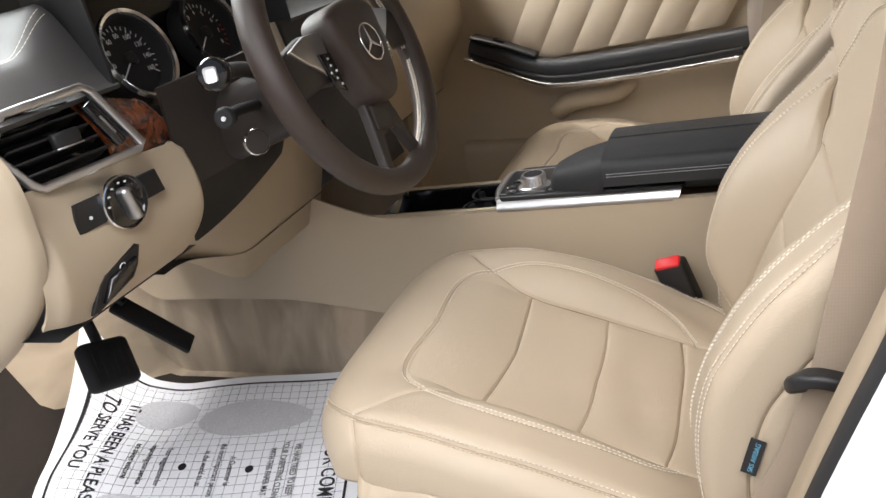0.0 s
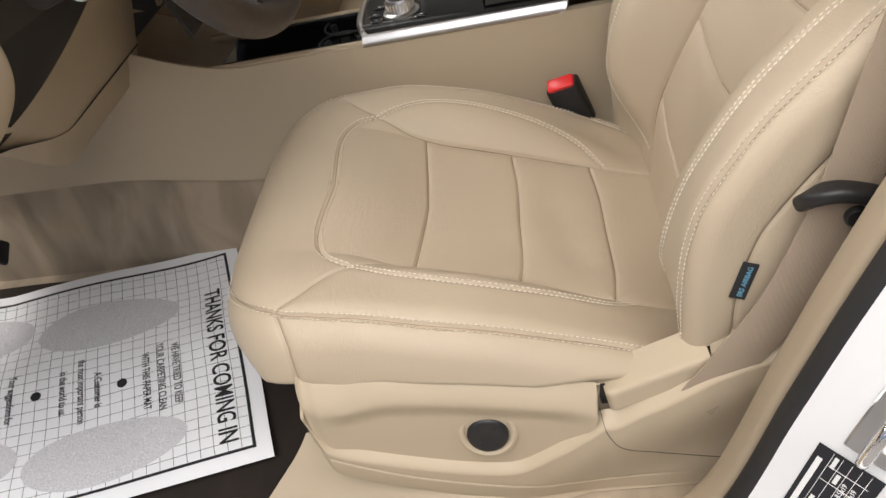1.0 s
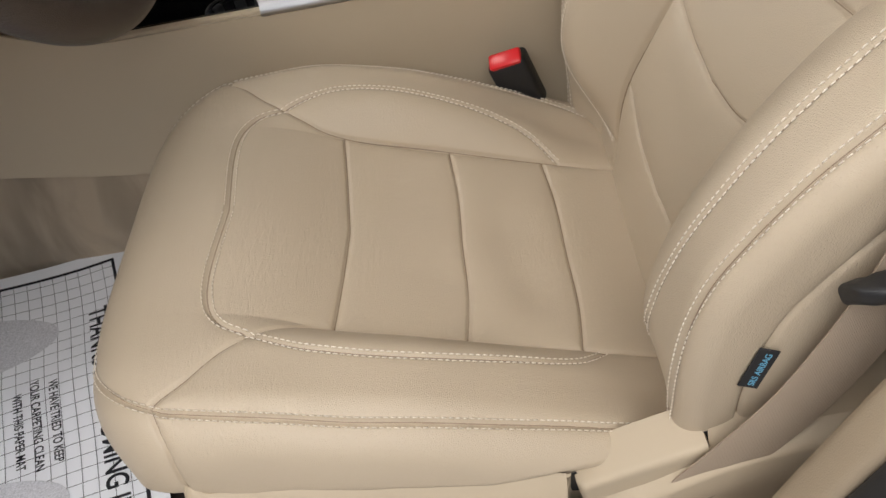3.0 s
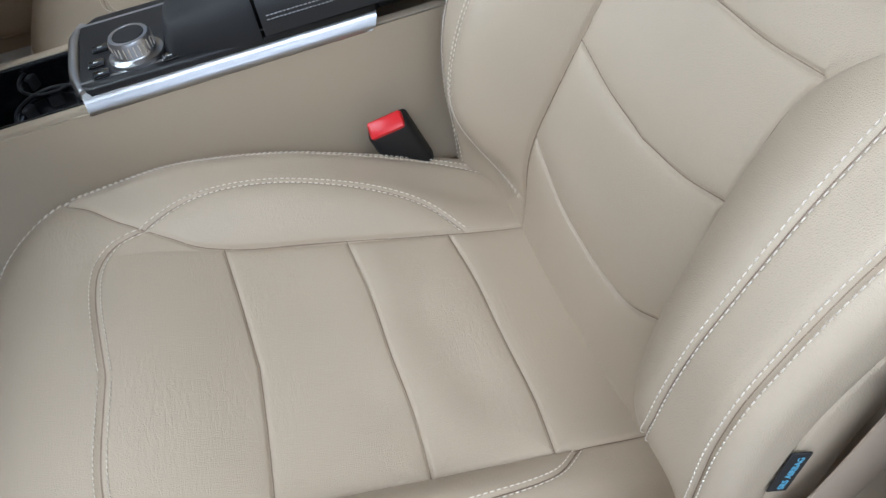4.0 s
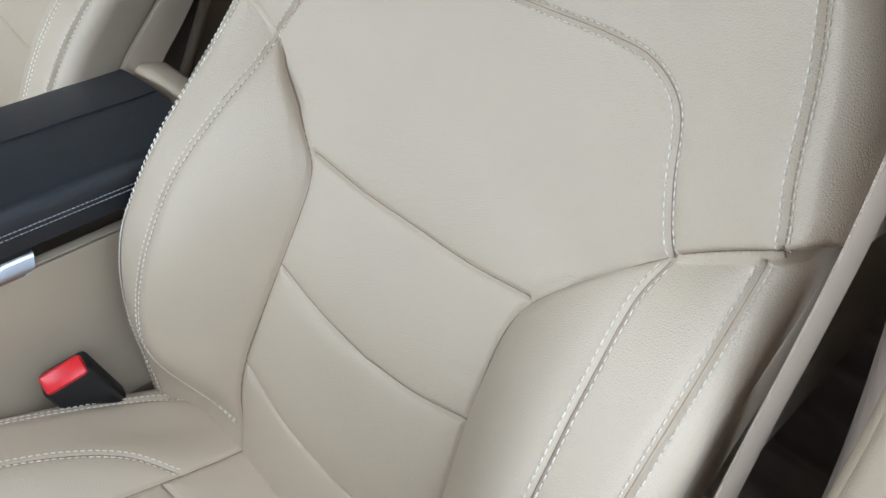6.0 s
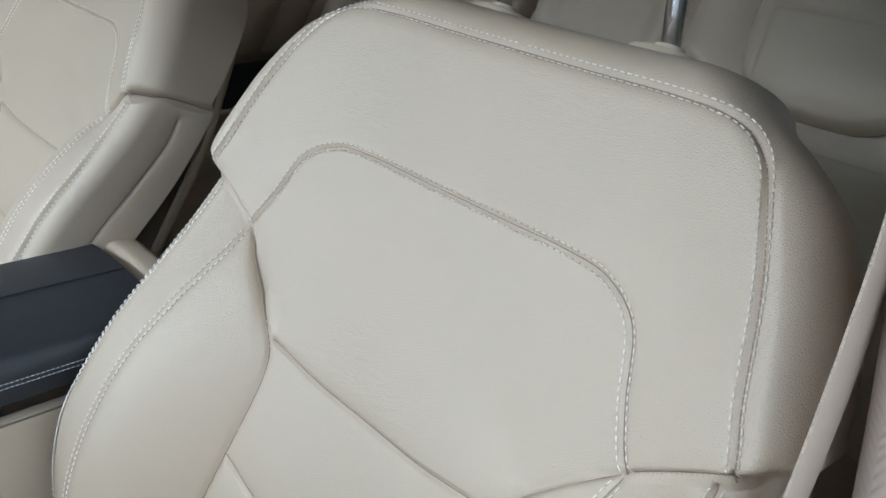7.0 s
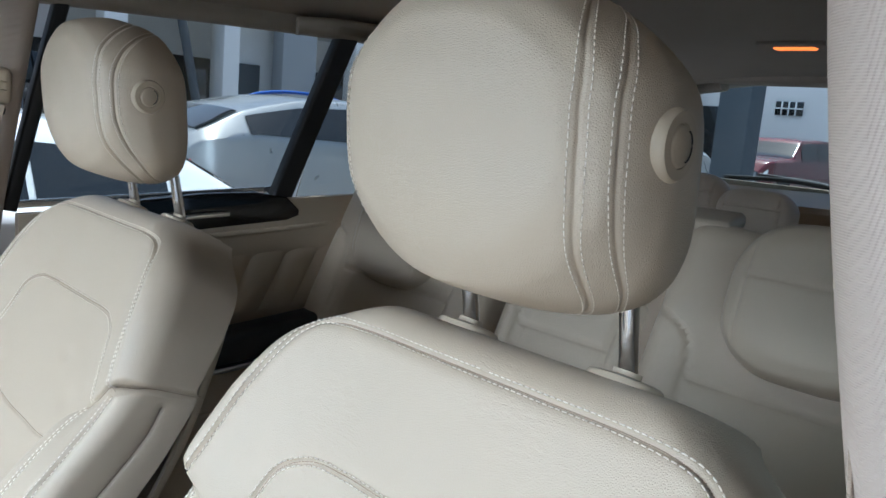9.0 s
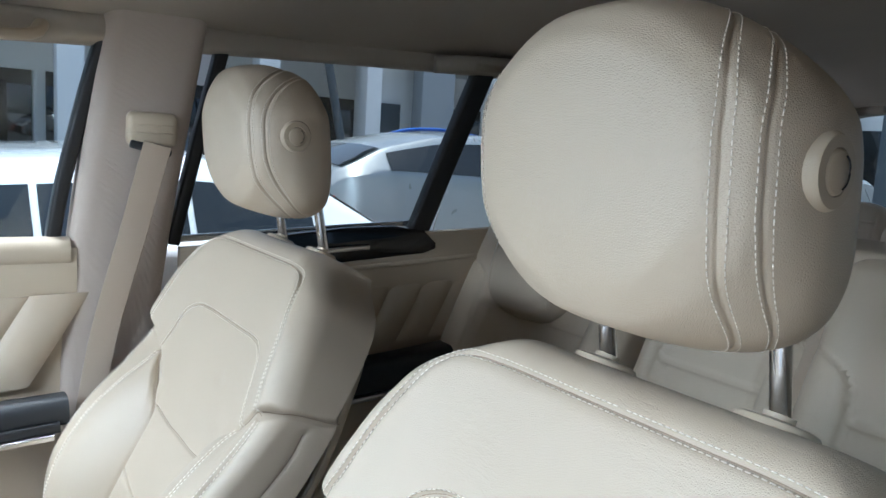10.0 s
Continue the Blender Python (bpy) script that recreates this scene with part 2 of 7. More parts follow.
def sweep_bm(line, shape, closed=False, up=(0, 0, 1), scale=None):
    """A section (x, y pairs) carried along a line; y of the section leans to up."""
    bm = bmesh.new()
    rings, n = [], len(line)
    for k in range(n):
        a, b = line[k - 1 if k or closed else 0], line[(k + 1) % n if closed else min(k + 1, n - 1)]
        t = Vector(b - a).normalized()
        side = t.cross(Vector(up)).normalized()
        top = side.cross(t)
        f = scale(k / (n - 1)) if scale else 1
        rings.append([bm.verts.new(Vector(line[k]) + f * (x * side + y * top)) for x, y in shape])
    m = len(shape)
    for k in range(n if closed else n - 1):
        a, b = rings[k], rings[(k + 1) % n]
        for j in range(m):
            bm.faces.new((a[j], a[(j + 1) % m], b[(j + 1) % m], b[j]))
    if not closed:
        bm.faces.new(rings[0][::-1])
        bm.faces.new(rings[-1])
    return bm


def ring(r, sides=12, ry=None):
    return [(r * math.cos(2 * math.pi * k / sides), (ry or r) * math.sin(2 * math.pi * k / sides)) for k in range(sides)]


def rounded(w, h, r, n=4):
    out = []
    for cx, cy, a in ((w / 2 - r, h / 2 - r, 0), (r - w / 2, h / 2 - r, 90), (r - w / 2, r - h / 2, 180), (w / 2 - r, r - h / 2, 270)):
        out += [(cx + r * math.cos(radians(a + 90 * k / n)), cy + r * math.sin(radians(a + 90 * k / n))) for k in range(n + 1)]
    return out


def tube(name, points, r, mat, parent=None, label="", closed=False, sides=12, step=0.01, up=(0, 0, 1), shape=None):
    return part(name, sweep_bm(smooth_line(points, step, closed), shape or ring(r, sides), closed, up), mat, parent, label, 60)


def plate_bm(outline, thick, bevel=0.0, m=Matrix(), segments=2):
    """A flat plate of an outline (x, y), from z = 0 up to thick."""
    bm = bmesh.new()
    low = [bm.verts.new((x, y, 0)) for x, y in outline]
    high = [bm.verts.new((x, y, thick)) for x, y in outline]
    n = len(outline)
    top = bm.faces.new(high)
    bm.faces.new(low[::-1])
    for k in range(n):
        bm.faces.new((low[k], low[(k + 1) % n], high[(k + 1) % n], high[k]))
    if bevel:
        bmesh.ops.recalc_face_normals(bm, faces=bm.faces)
        bmesh.ops.bevel(bm, geom=list(top.edges), offset=bevel, segments=segments, profile=0.5, affect="EDGES")
    bm.transform(m)
    return bm


def sheet(name, us, vs, fn, mat, parent=None, label="", thick=0.0, smooth=60):
    """A surface fn(u, v) -> places over a grid; thick gives it a back, along its normal."""
    u, v = np.meshgrid(us, vs, indexing="ij")
    p = fn(u, v)
    nu, nv = u.shape
    verts = p.reshape(-1, 3)
    i = np.arange(nu * nv).reshape(nu, nv)
    faces = np.stack([i[:-1, :-1], i[1:, :-1], i[1:, 1:], i[:-1, 1:]], -1).reshape(-1, 4)
    if thick:
        normal = np.cross(np.gradient(p, axis=0), np.gradient(p, axis=1))
        normal /= np.linalg.norm(normal, axis=-1, keepdims=True) + 1e-12
        rim = np.concatenate([i[0, :], i[1:, -1], i[-1, -2::-1], i[-2:0:-1, 0]])
        n = nu * nv
        verts = np.concatenate([verts, (p - thick * normal).reshape(-1, 3)])
        nxt = np.roll(rim, -1)
        faces = np.concatenate([faces, faces[:, ::-1] + n, np.stack([nxt, rim, rim + n, nxt + n], -1)])
    return solid(name, verts, faces, mat, parent, label, smooth)


def ease(a, b, x):
    t = np.clip((x - a) / (b - a), 0, 1)
    return t * t * (3 - 2 * t)


def letters(name, text, size, m, mat, parent=None, depth=0.0002, wide=1.0, bold=0.0):
    c = bpy.data.curves.new(name, "FONT")
    c.body, c.size, c.extrude, c.align_x, c.align_y, c.offset = text, size, depth, "CENTER", "CENTER", bold
    ob = new(name, c)
    bpy.context.view_layer.update()
    me = bpy.data.meshes.new_from_object(ob.evaluated_get(bpy.context.evaluated_depsgraph_get()))
    bpy.data.objects.remove(ob)
    me.transform(m @ Matrix.Diagonal((wide, 1, 1, 1)))
    return finish(name, me, mat, parent)


# ---- front seats ----
def eased_table(grid, xs, ys, width):
    y = np.interp(grid, xs, ys)
    for _ in range(2):
        y = np.convolve(np.pad(y, width // 2, mode="edge"), np.ones(width) / width, "valid")
    return y


LONG = np.linspace(-0.45, 0.35, 81)
SEAT_Z = eased_table(LONG, (-0.45, -0.30, -0.25, -0.20, -0.168, -0.122, 0, 0.113, 0.17, 0.228, 0.35), (0.450, 0.460, 0.464, 0.451, 0.432, 0.408, 0.360, 0.322, 0.300, 0.283, 0.26), 5)
CREST_Z = eased_table(LONG, (-0.45, -0.30, -0.25, -0.20, -0.162, -0.122, -0.051, 0.034, 0.096, 0.141, 0.18, 0.228, 0.35), (0.450, 0.460, 0.464, 0.455, 0.450, 0.448, 0.428, 0.390, 0.352, 0.318, 0.298, 0.28, 0.25), 5)
SIDE_Z = eased_table(LONG, (-0.45, -0.3, -0.243, -0.158, -0.035, 0.074, 0.12, 0.18, 0.237, 0.35), (0.452, 0.456, 0.457, 0.456, 0.421, 0.371, 0.347, 0.32, 0.298, 0.26), 5)
TALL = np.linspace(-0.1, 0.8, 181)
VALLEY_Y = eased_table(TALL, (-0.1, 0.01, 0.125, 0.265, 0.326, 0.36, 0.8), (0.145, 0.143, 0.130, 0.118, 0.118, 0.125, 0.13), 9)
VALLEY = eased_table(TALL, (-0.1, -0.05, 0, 0.04, 0.08, 0.125, 0.2, 0.265, 0.326, 0.36, 0.45, 0.8), (-0.12, -0.095, -0.060, -0.040, -0.020, -0.006, 0.003, 0.007, 0.008, 0.006, 0.004, 0), 9)
CREST = eased_table(TALL, (-0.1, -0.03, 0.02, 0.04, 0.057, 0.08, 0.104, 0.15, 0.2, 0.26, 0.30, 0.337, 0.37, 0.40, 0.43, 0.5, 0.8), (-0.12, -0.09, -0.052, -0.033, 0.0, 0.034, 0.054, 0.068, 0.075, 0.073, 0.066, 0.054, 0.042, 0.028, 0.014, -0.01, -0.02), 7)
FLANK = eased_table(TALL, (-0.1, -0.05, 0.045, 0.098, 0.15, 0.2, 0.26, 0.304, 0.34, 0.368, 0.42, 0.5, 0.8), (-0.06, -0.034, 0.01, 0.042, 0.065, 0.078, 0.074, 0.067, 0.056, 0.048, 0.034, 0.02, 0), 7)
UPPER_MID = eased_table(TALL, (-0.1, 0.35, 0.40, 0.44, 0.47, 0.50, 0.53, 0.57, 0.61, 0.64, 0.8), (0, 0, 0, 0.004, 0.007, 0.010, 0.012, 0.018, 0.026, 0.030, 0.03), 9)
UPPER_EDGE = eased_table(TALL, (-0.1, 0.35, 0.416, 0.451, 0.495, 0.553, 0.6, 0.62, 0.64, 0.8), (0.036, 0.038, 0.04, 0.043, 0.047, 0.048, 0.046, 0.042, 0.036, 0.03), 7)
HALF_LOW = eased_table(TALL, (-0.1, 0, 0.08, 0.123, 0.2, 0.3, 0.37, 0.8), (0.236, 0.243, 0.25, 0.252, 0.25, 0.248, 0.247, 0.246), 9)
HALF = eased_table(TALL, (-0.1, 0.38, 0.416, 0.451, 0.495, 0.553, 0.59, 0.614, 0.635, 0.65, 0.67, 0.8), (0.25, 0.256, 0.256, 0.252, 0.239, 0.222, 0.205, 0.193, 0.168, 0.14, 0.115, 0.11), 5)
NOTCH_Y, NOTCH_S = (0.0, 0.118, 0.138, 0.18, 0.209, 0.24, 0.26, 0.28, 0.42), (0.335, 0.340, 0.358, 0.402, 0.424, 0.442, 0.453, 0.468, 0.49)
BACK_FOOT, BACK_UP, BACK_OUT = np.array((0.15, 0, 0.33)), np.array((0.479, 0, 0.878)), np.array((-0.878, 0, 0.479))


def roll_over(a, start, radius):
    """How far along and how far down, when a line runs on over a rounded edge."""
    turn = np.clip((a - start) / radius, 0, np.pi / 2)
    down = np.maximum(a - start - radius * np.pi / 2, 0)
    return np.where(a < start, a, start + radius * np.sin(turn)), np.where(a < start, 0, radius * (1 - np.cos(turn))) + down


def bow(a, b, x):
    """Rises steeply from a and levels off at b."""
    return np.sin(np.clip((x - a) / (b - a), 0, 1) * np.pi / 2)


SKIRT_X = (-0.30, -0.244, -0.204, -0.157, -0.071, 0.009, 0.063, 0.15, 0.30)
SKIRT_Z = (0.380, 0.379, 0.372, 0.381, 0.368, 0.349, 0.347, 0.330, 0.30)


def cushion_place(p, r):
    y, drop_y = roll_over(np.abs(r), 0.237, 0.034)
    x, drop_x = roll_over(-p, 0.245, 0.06)
    x = -x
    low = np.interp(x, LONG, SEAT_Z) - 0.010 * np.cos(np.clip(y / 0.147, 0, 1) * np.pi / 2) * ease(-0.2, -0.1, x)
    crest, side = np.maximum(low, np.interp(x, LONG, CREST_Z)), np.interp(x, LONG, SIDE_Z)
    z = low + (crest - low) * bow(0.146, 0.196, y) + (side - crest) * ease(0.19, 0.26, y)
    wide = y * (1 - 0.05 * ease(-0.08, -0.28, x))
    x = x + (0.050 * (y / 0.26) ** 5 - 0.050) * ease(-0.15, -0.30, x)
    tuck = 0.03 * ease(0.05, 0.16, drop_x)
    z = z - drop_y - drop_x
    hem = np.interp(x, SKIRT_X, SKIRT_Z)
    skirt = 0.016 * bow(0.0, 0.07, drop_y) * ease(hem - 0.012, hem + 0.003, z) * ease(-0.34, -0.24, x)
    under = ease(hem, hem - 0.025, z) * ease(-0.16, -0.24, x)
    return np.stack([x + tuck + 0.12 * under, np.sign(r) * (wide + skirt - 0.05 * under), z], -1)


def back_place(s, r):
    up, drop_s = roll_over(s, 0.63, 0.045)
    a = np.abs(r)
    # the shoulder panel stands proud of the bolsters, along the notch
    flat = ease(0.155, 0.11, a)
    step = np.interp(a, NOTCH_Y, NOTCH_S) - 0.003 - 0.04 * flat
    high = ease(step, step + 0.013 + 0.10 * flat, up)
    half = np.interp(up, TALL, HALF_LOW) * (1 - high) + np.interp(up, TALL, HALF) * high
    edge = 0.025 + 0.021 * high
    turn = np.clip((a - half) / edge, 0, np.pi / 2)
    y = np.where(a < half, a, half + edge * np.sin(turn))
    drop_r = np.where(a < half, 0, edge * (1 - np.cos(turn))) + np.maximum(a - half - edge * np.pi / 2, 0)
    inner, valley, crest, flank = (np.interp(up, TALL, q) for q in (VALLEY_Y, VALLEY, CREST, FLANK))
    low = valley - 0.012 * np.cos(np.clip(y / inner, 0, 1) * np.pi / 2) * ease(0, 0.1, up)
    low = low + (np.maximum(crest, valley) - valley) * bow(inner, 0.208, y) + (flank - np.maximum(crest, valley)) * ease(0.205, 0.262, y)
    mid, rim = np.interp(up, TALL, UPPER_MID), np.interp(up, TALL, UPPER_EDGE)
    top = mid + (rim - mid) * np.clip(y / (half + 0.012), 0, 1.04) ** 3
    out = low * (1 - high) + top * high - drop_r - drop_s
    out = np.where(out > -0.03, out, -0.03 - 0.045 * np.tanh((-0.03 - out) / 0.045))
    return BACK_FOOT + up[..., None] * BACK_UP + out[..., None] * BACK_OUT + np.stack([0 * y, np.sign(r) * y, 0 * y], -1)


# Seams, by (along, across) on one half; the other half mirrors them.
CUSHION_SEAMS = {
    "inner": ((-0.254, 0.248), (-0.224, 0.224), (-0.196, 0.188), (-0.164, 0.159), (-0.122, 0.147), (0, 0.147), (0.112, 0.146), (0.228, 0.148)),
    "outer": ((0.228, 0.222), (0.15, 0.243), (0.074, 0.251), (-0.036, 0.258), (-0.158, 0.259), (-0.23, 0.254), (-0.254, 0.248), (-0.275, 0.230), (-0.300, 0.186), (-0.322, 0.11), (-0.330, 0)),
    "front": ((-0.184, 0.172), (-0.202, 0.160), (-0.212, 0.136), (-0.215, 0.09), (-0.211, 0)),
    "crest": ((-0.19, 0.168), (-0.160, 0.186), (-0.122, 0.196), (-0.052, 0.200), (0.034, 0.192), (0.094, 0.177), (0.13, 0.148)),
    "corner": ((-0.254, 0.248), (-0.260, 0.295), (-0.258, 0.395)),
    "first": ((-0.114, 0.0), (-0.118, 0.08), (-0.122, 0.147)),
    "second": ((0.002, 0.0), (0.003, 0.08), (-0.002, 0.147)),
    "third": ((0.116, 0.0), (0.116, 0.08), (0.109, 0.146)),
}
BACK_SEAMS = {
    "inner": ((-0.03, 0.147), (0.006, 0.146), (0.124, 0.131), (0.264, 0.117), (0.326, 0.118), (0.362, 0.138), (0.406, 0.180), (0.428, 0.208), (0.456, 0.256), (0.474, 0.302), (0.485, 0.40)),
    "crest": ((0.030, 0.150), (0.042, 0.168), (0.066, 0.194), (0.104, 0.211), (0.150, 0.215), (0.258, 0.214), (0.338, 0.206), (0.392, 0.200), (0.422, 0.203)),
    "outer": ((-0.03, 0.250), (0.040, 0.255), (0.098, 0.261), (0.15, 0.262), (0.204, 0.262), (0.302, 0.259), (0.366, 0.257), (0.42, 0.255), (0.451, 0.254)),
    "top": ((0.457, 0.262), (0.476, 0.256), (0.494, 0.249), (0.552, 0.232), (0.600, 0.212), (0.622, 0.199), (0.638, 0.176), (0.644, 0.130), (0.6445, 0.06), (0.6445, 0)),
    "arch": ((0.424, 0.204), (0.438, 0.196), (0.464, 0.184), (0.504, 0.168), (0.524, 0.138), (0.5285, 0.10), (0.5285, 0.05), (0.5285, 0)),
    "upper": ((0.340, 0), (0.341, 0.06), (0.349, 0.124)),
    "middle": ((0.214, 0), (0.222, 0.06), (0.240, 0.118)),
    "lower": ((0.074, 0), (0.086, 0.07), (0.124, 0.131)),
    "side": ((-0.02, 0.315), (0.2, 0.325), (0.40, 0.325), (0.455, 0.318)),
}
TIGHT = 0.0016


def seam_lines(seams, step=0.004):
    return {k: smooth_line([(a, b, 0) for a, b in v], step)[:, :2] for k, v in seams.items()}


def nearest(a, b, lines):
    """For each (a, |b|) its distance from the nearest of some lines, and the place on that line."""
    starts, ends = np.concatenate([l[:-1] for l in lines]), np.concatenate([l[1:] for l in lines])
    middle, along = 0.5 * (starts + ends), ends - starts
    size = (along**2).sum(1) + 1e-12
    flat = np.stack([a.ravel(), np.abs(b).ravel()], -1)
    far, place = np.empty(len(flat)), np.empty((len(flat), 2))
    for k in range(0, len(flat), 8000):
        q = flat[k : k + 8000]
        j = ((q[:, None, 0] - middle[:, 0]) ** 2 + (q[:, None, 1] - middle[:, 1]) ** 2).argmin(1)
        t = np.clip(((q - starts[j]) * along[j]).sum(1) / size[j], 0, 1)
        place[k : k + 8000] = starts[j] + t[:, None] * along[j]
        far[k : k + 8000] = np.linalg.norm(q - place[k : k + 8000], axis=1)
    return far.reshape(a.shape), place.reshape(*a.shape, 2)


def swell(u, v, lines, plain, dents=(), puff=0.0034, groove=0.0028):
    """How far padding stands out: low in its seams, full between them."""
    d = nearest(u, v, [l for k, l in lines.items() if k not in plain])[0]
    lift = puff * (1 - np.exp(-d / 0.009)) - groove * np.exp(-((d / 0.0016) ** 2))
    if plain:
        e = nearest(u, v, [l for k, l in lines.items() if k in plain])[0]
        lift = lift - 0.0025 * np.exp(-((e / 0.0016) ** 2)) - 0.0009 * np.exp(-((e / 0.007) ** 2))
    for a, b, wide, deep in dents:
        lift = lift - deep * np.exp(-(((u - a) / (wide * 0.6)) ** 2) - ((v - b) / wide) ** 2)
    return lift


def padded(place, us, vs, seams, plain, dents=()):
    """Padding that swells between its seams; the grid is drawn onto the seams. Returns the grid and its places."""
    u, v = np.meshgrid(us, vs, indexing="ij")
    lines = seam_lines(seams)
    d, on = nearest(u, v, list(lines.values()))
    close = d < 0.5 * (us[1] - us[0])
    u, v = np.where(close, on[..., 0], u), np.where(close, np.where(v < 0, -1, 1) * on[..., 1], v)
    p = place(u, v)
    normal = np.cross(np.gradient(p, axis=0), np.gradient(p, axis=1))
    normal /= np.linalg.norm(normal, axis=-1, keepdims=True) + 1e-12
    return u, v, p + swell(u, v, lines, plain, dents)[..., None] * normal, normal


def grid_normals(p, closed=False):
    """The normal at each place of a grid, so that panels meet without a step in the shading."""
    n = np.cross(np.gradient(p, axis=0), np.gradient(p, axis=1))
    if closed:
        n[:, 0] = n[:, -1] = n[:, 0] + n[:, -1]
        n[0], n[-1] = n[1].mean(0), n[-2].mean(0)
    return (n / (np.linalg.norm(n, axis=-1, keepdims=True) + 1e-15)).reshape(-1, 3)


def panels(u, v, p, labels, names, mat, parent, label=""):
    """One mesh for each panel of the padding."""
    nu, nv = u.shape
    i = np.arange(nu * nv).reshape(nu, nv)
    faces = np.stack([i[:-1, :-1], i[1:, :-1], i[1:, 1:], i[:-1, 1:]], -1).reshape(-1, 4)
    kind = labels[:-1, :-1].ravel()
    flat, normals = p.reshape(-1, 3), grid_normals(p)
    for k, name in enumerate(names):
        some = faces[kind == k]
        if len(some):
            used, back = np.unique(some, return_inverse=True)
            ob = solid(name, flat[used], back.reshape(-1, 4), mat, parent, label, 180)
            ob.data.normals_split_custom_set_from_vertices([tuple(q) for q in normals[used]])


def stitch_row(place, line, side, sign, parent_bm, height, raised, r, length=0.0037, gap=0.0020):
    """Short raised threads beside a seam."""
    q = np.stack([line[:, 0], line[:, 1]], -1)
    t = np.gradient(q, axis=0)
    t /= np.linalg.norm(t, axis=1, keepdims=True) + 1e-12
    q = q + side * np.stack([-t[:, 1], t[:, 0]], -1)
    run = np.concatenate([[0], np.cumsum(np.linalg.norm(np.diff(q, axis=0), axis=1))])
    starts = np.arange(0.002, run[-1] - length, length + gap)
    def at(s):
        a, b = np.interp(s, run, q[:, 0]), sign * np.interp(s, run, q[:, 1])
        c = place(a, b)
        h = 0.001
        n = np.cross(place(a + h, b) - c, place(a, b + h) - c)
        n /= np.linalg.norm(n, axis=-1, keepdims=True) + 1e-12
        return c + (height(a, b) + raised)[..., None] * n, n
    (a, na), (b, nb) = at(starts), at(starts + length)
    for k in range(len(starts)):
        n, start, end = na[k], a[k], b[k]
        t = (end - start) / (np.linalg.norm(end - start) + 1e-9)
        w = np.cross(n, t) * r
        top = n * r * 1.4
        vs = [parent_bm.verts.new(x) for x in (start - w, start + w, start + top, end - w, end + w, end + top, 0.5 * (start + end) + top * 1.6)]
        for f in ((0, 2, 6, 5, 3), (1, 4, 5, 6, 2), (0, 1, 2), (3, 5, 4), (0, 3, 4, 1)):
            parent_bm.faces.new([vs[j] for j in f])


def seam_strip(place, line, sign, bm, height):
    """A thin brown strip low in a seam's groove; its colour gives the dirt and shade there."""
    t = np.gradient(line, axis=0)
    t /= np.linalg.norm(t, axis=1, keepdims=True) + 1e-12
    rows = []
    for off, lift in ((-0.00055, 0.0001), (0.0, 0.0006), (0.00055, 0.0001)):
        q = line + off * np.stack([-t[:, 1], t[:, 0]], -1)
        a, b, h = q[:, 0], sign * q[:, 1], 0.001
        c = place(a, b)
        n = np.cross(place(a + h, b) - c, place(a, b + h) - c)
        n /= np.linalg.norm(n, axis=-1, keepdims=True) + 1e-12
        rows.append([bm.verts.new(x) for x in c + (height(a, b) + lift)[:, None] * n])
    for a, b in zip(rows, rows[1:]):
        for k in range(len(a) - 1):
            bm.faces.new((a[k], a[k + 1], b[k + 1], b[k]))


SLICE = np.array((0.0, 0.12, 0.24, 0.34, 0.42, 0.50, 0.58, 0.66, 0.76, 0.88, 1.0))
SLICE_X = np.array((-0.080, -0.078, -0.071, -0.056, -0.034, -0.010, 0.010, 0.030, 0.049, 0.062, 0.066))
SLICE_F = np.array((0.0, 0.38, 0.70, 0.89, 0.965, 1.0, 0.985, 0.96, 0.90, 0.66, 0.0))
FINE = np.linspace(0, 1, 201)
FINE_X, FINE_F = eased_table(FINE, SLICE, SLICE_X, 9), eased_table(FINE, SLICE, SLICE_F, 9)
FINE_F[0] = FINE_F[-1] = 0.0


def headrest_place(b, a):
    """A rounded pad in slices: b from front to back (0 to 1), a once round each slice; the front faces -x."""
    ca, sa = np.cos(a), np.sin(a)
    f = np.interp(b, FINE, FINE_F)
    y = np.sign(ca) * np.abs(ca) ** 0.78 * 0.134
    square = 0.80 - 0.38 * ease(0.35, 0.6, b) * (sa < 0)
    z = np.sign(sa) * np.abs(sa) ** square * 0.108
    y = y * (1 - 0.20 * ease(0.35, 1.0, np.abs(z) / 0.108) * (z > 0) - 0.16 * (1 - 0.85 * ease(0.3, 0.5, b)) * ease(0.3, 1.0, np.abs(z) / 0.108) * (z < 0))
    x = np.interp(b, FINE, FINE_X) - 0.12 * z * f - 0.004 * ease(0.2, 1, -z / 0.108) * ease(0.5, 0.2, b) * f
    low = 1.05 + 0.09 * ease(0.4, 0.7, b)
    return np.stack([x, y * f, z * np.where(z < 0, low, 1.0) * f], -1)


REST_SEAMS = ((0.280, 0.36, 2.7), (0.362, 0.44, 2.5))


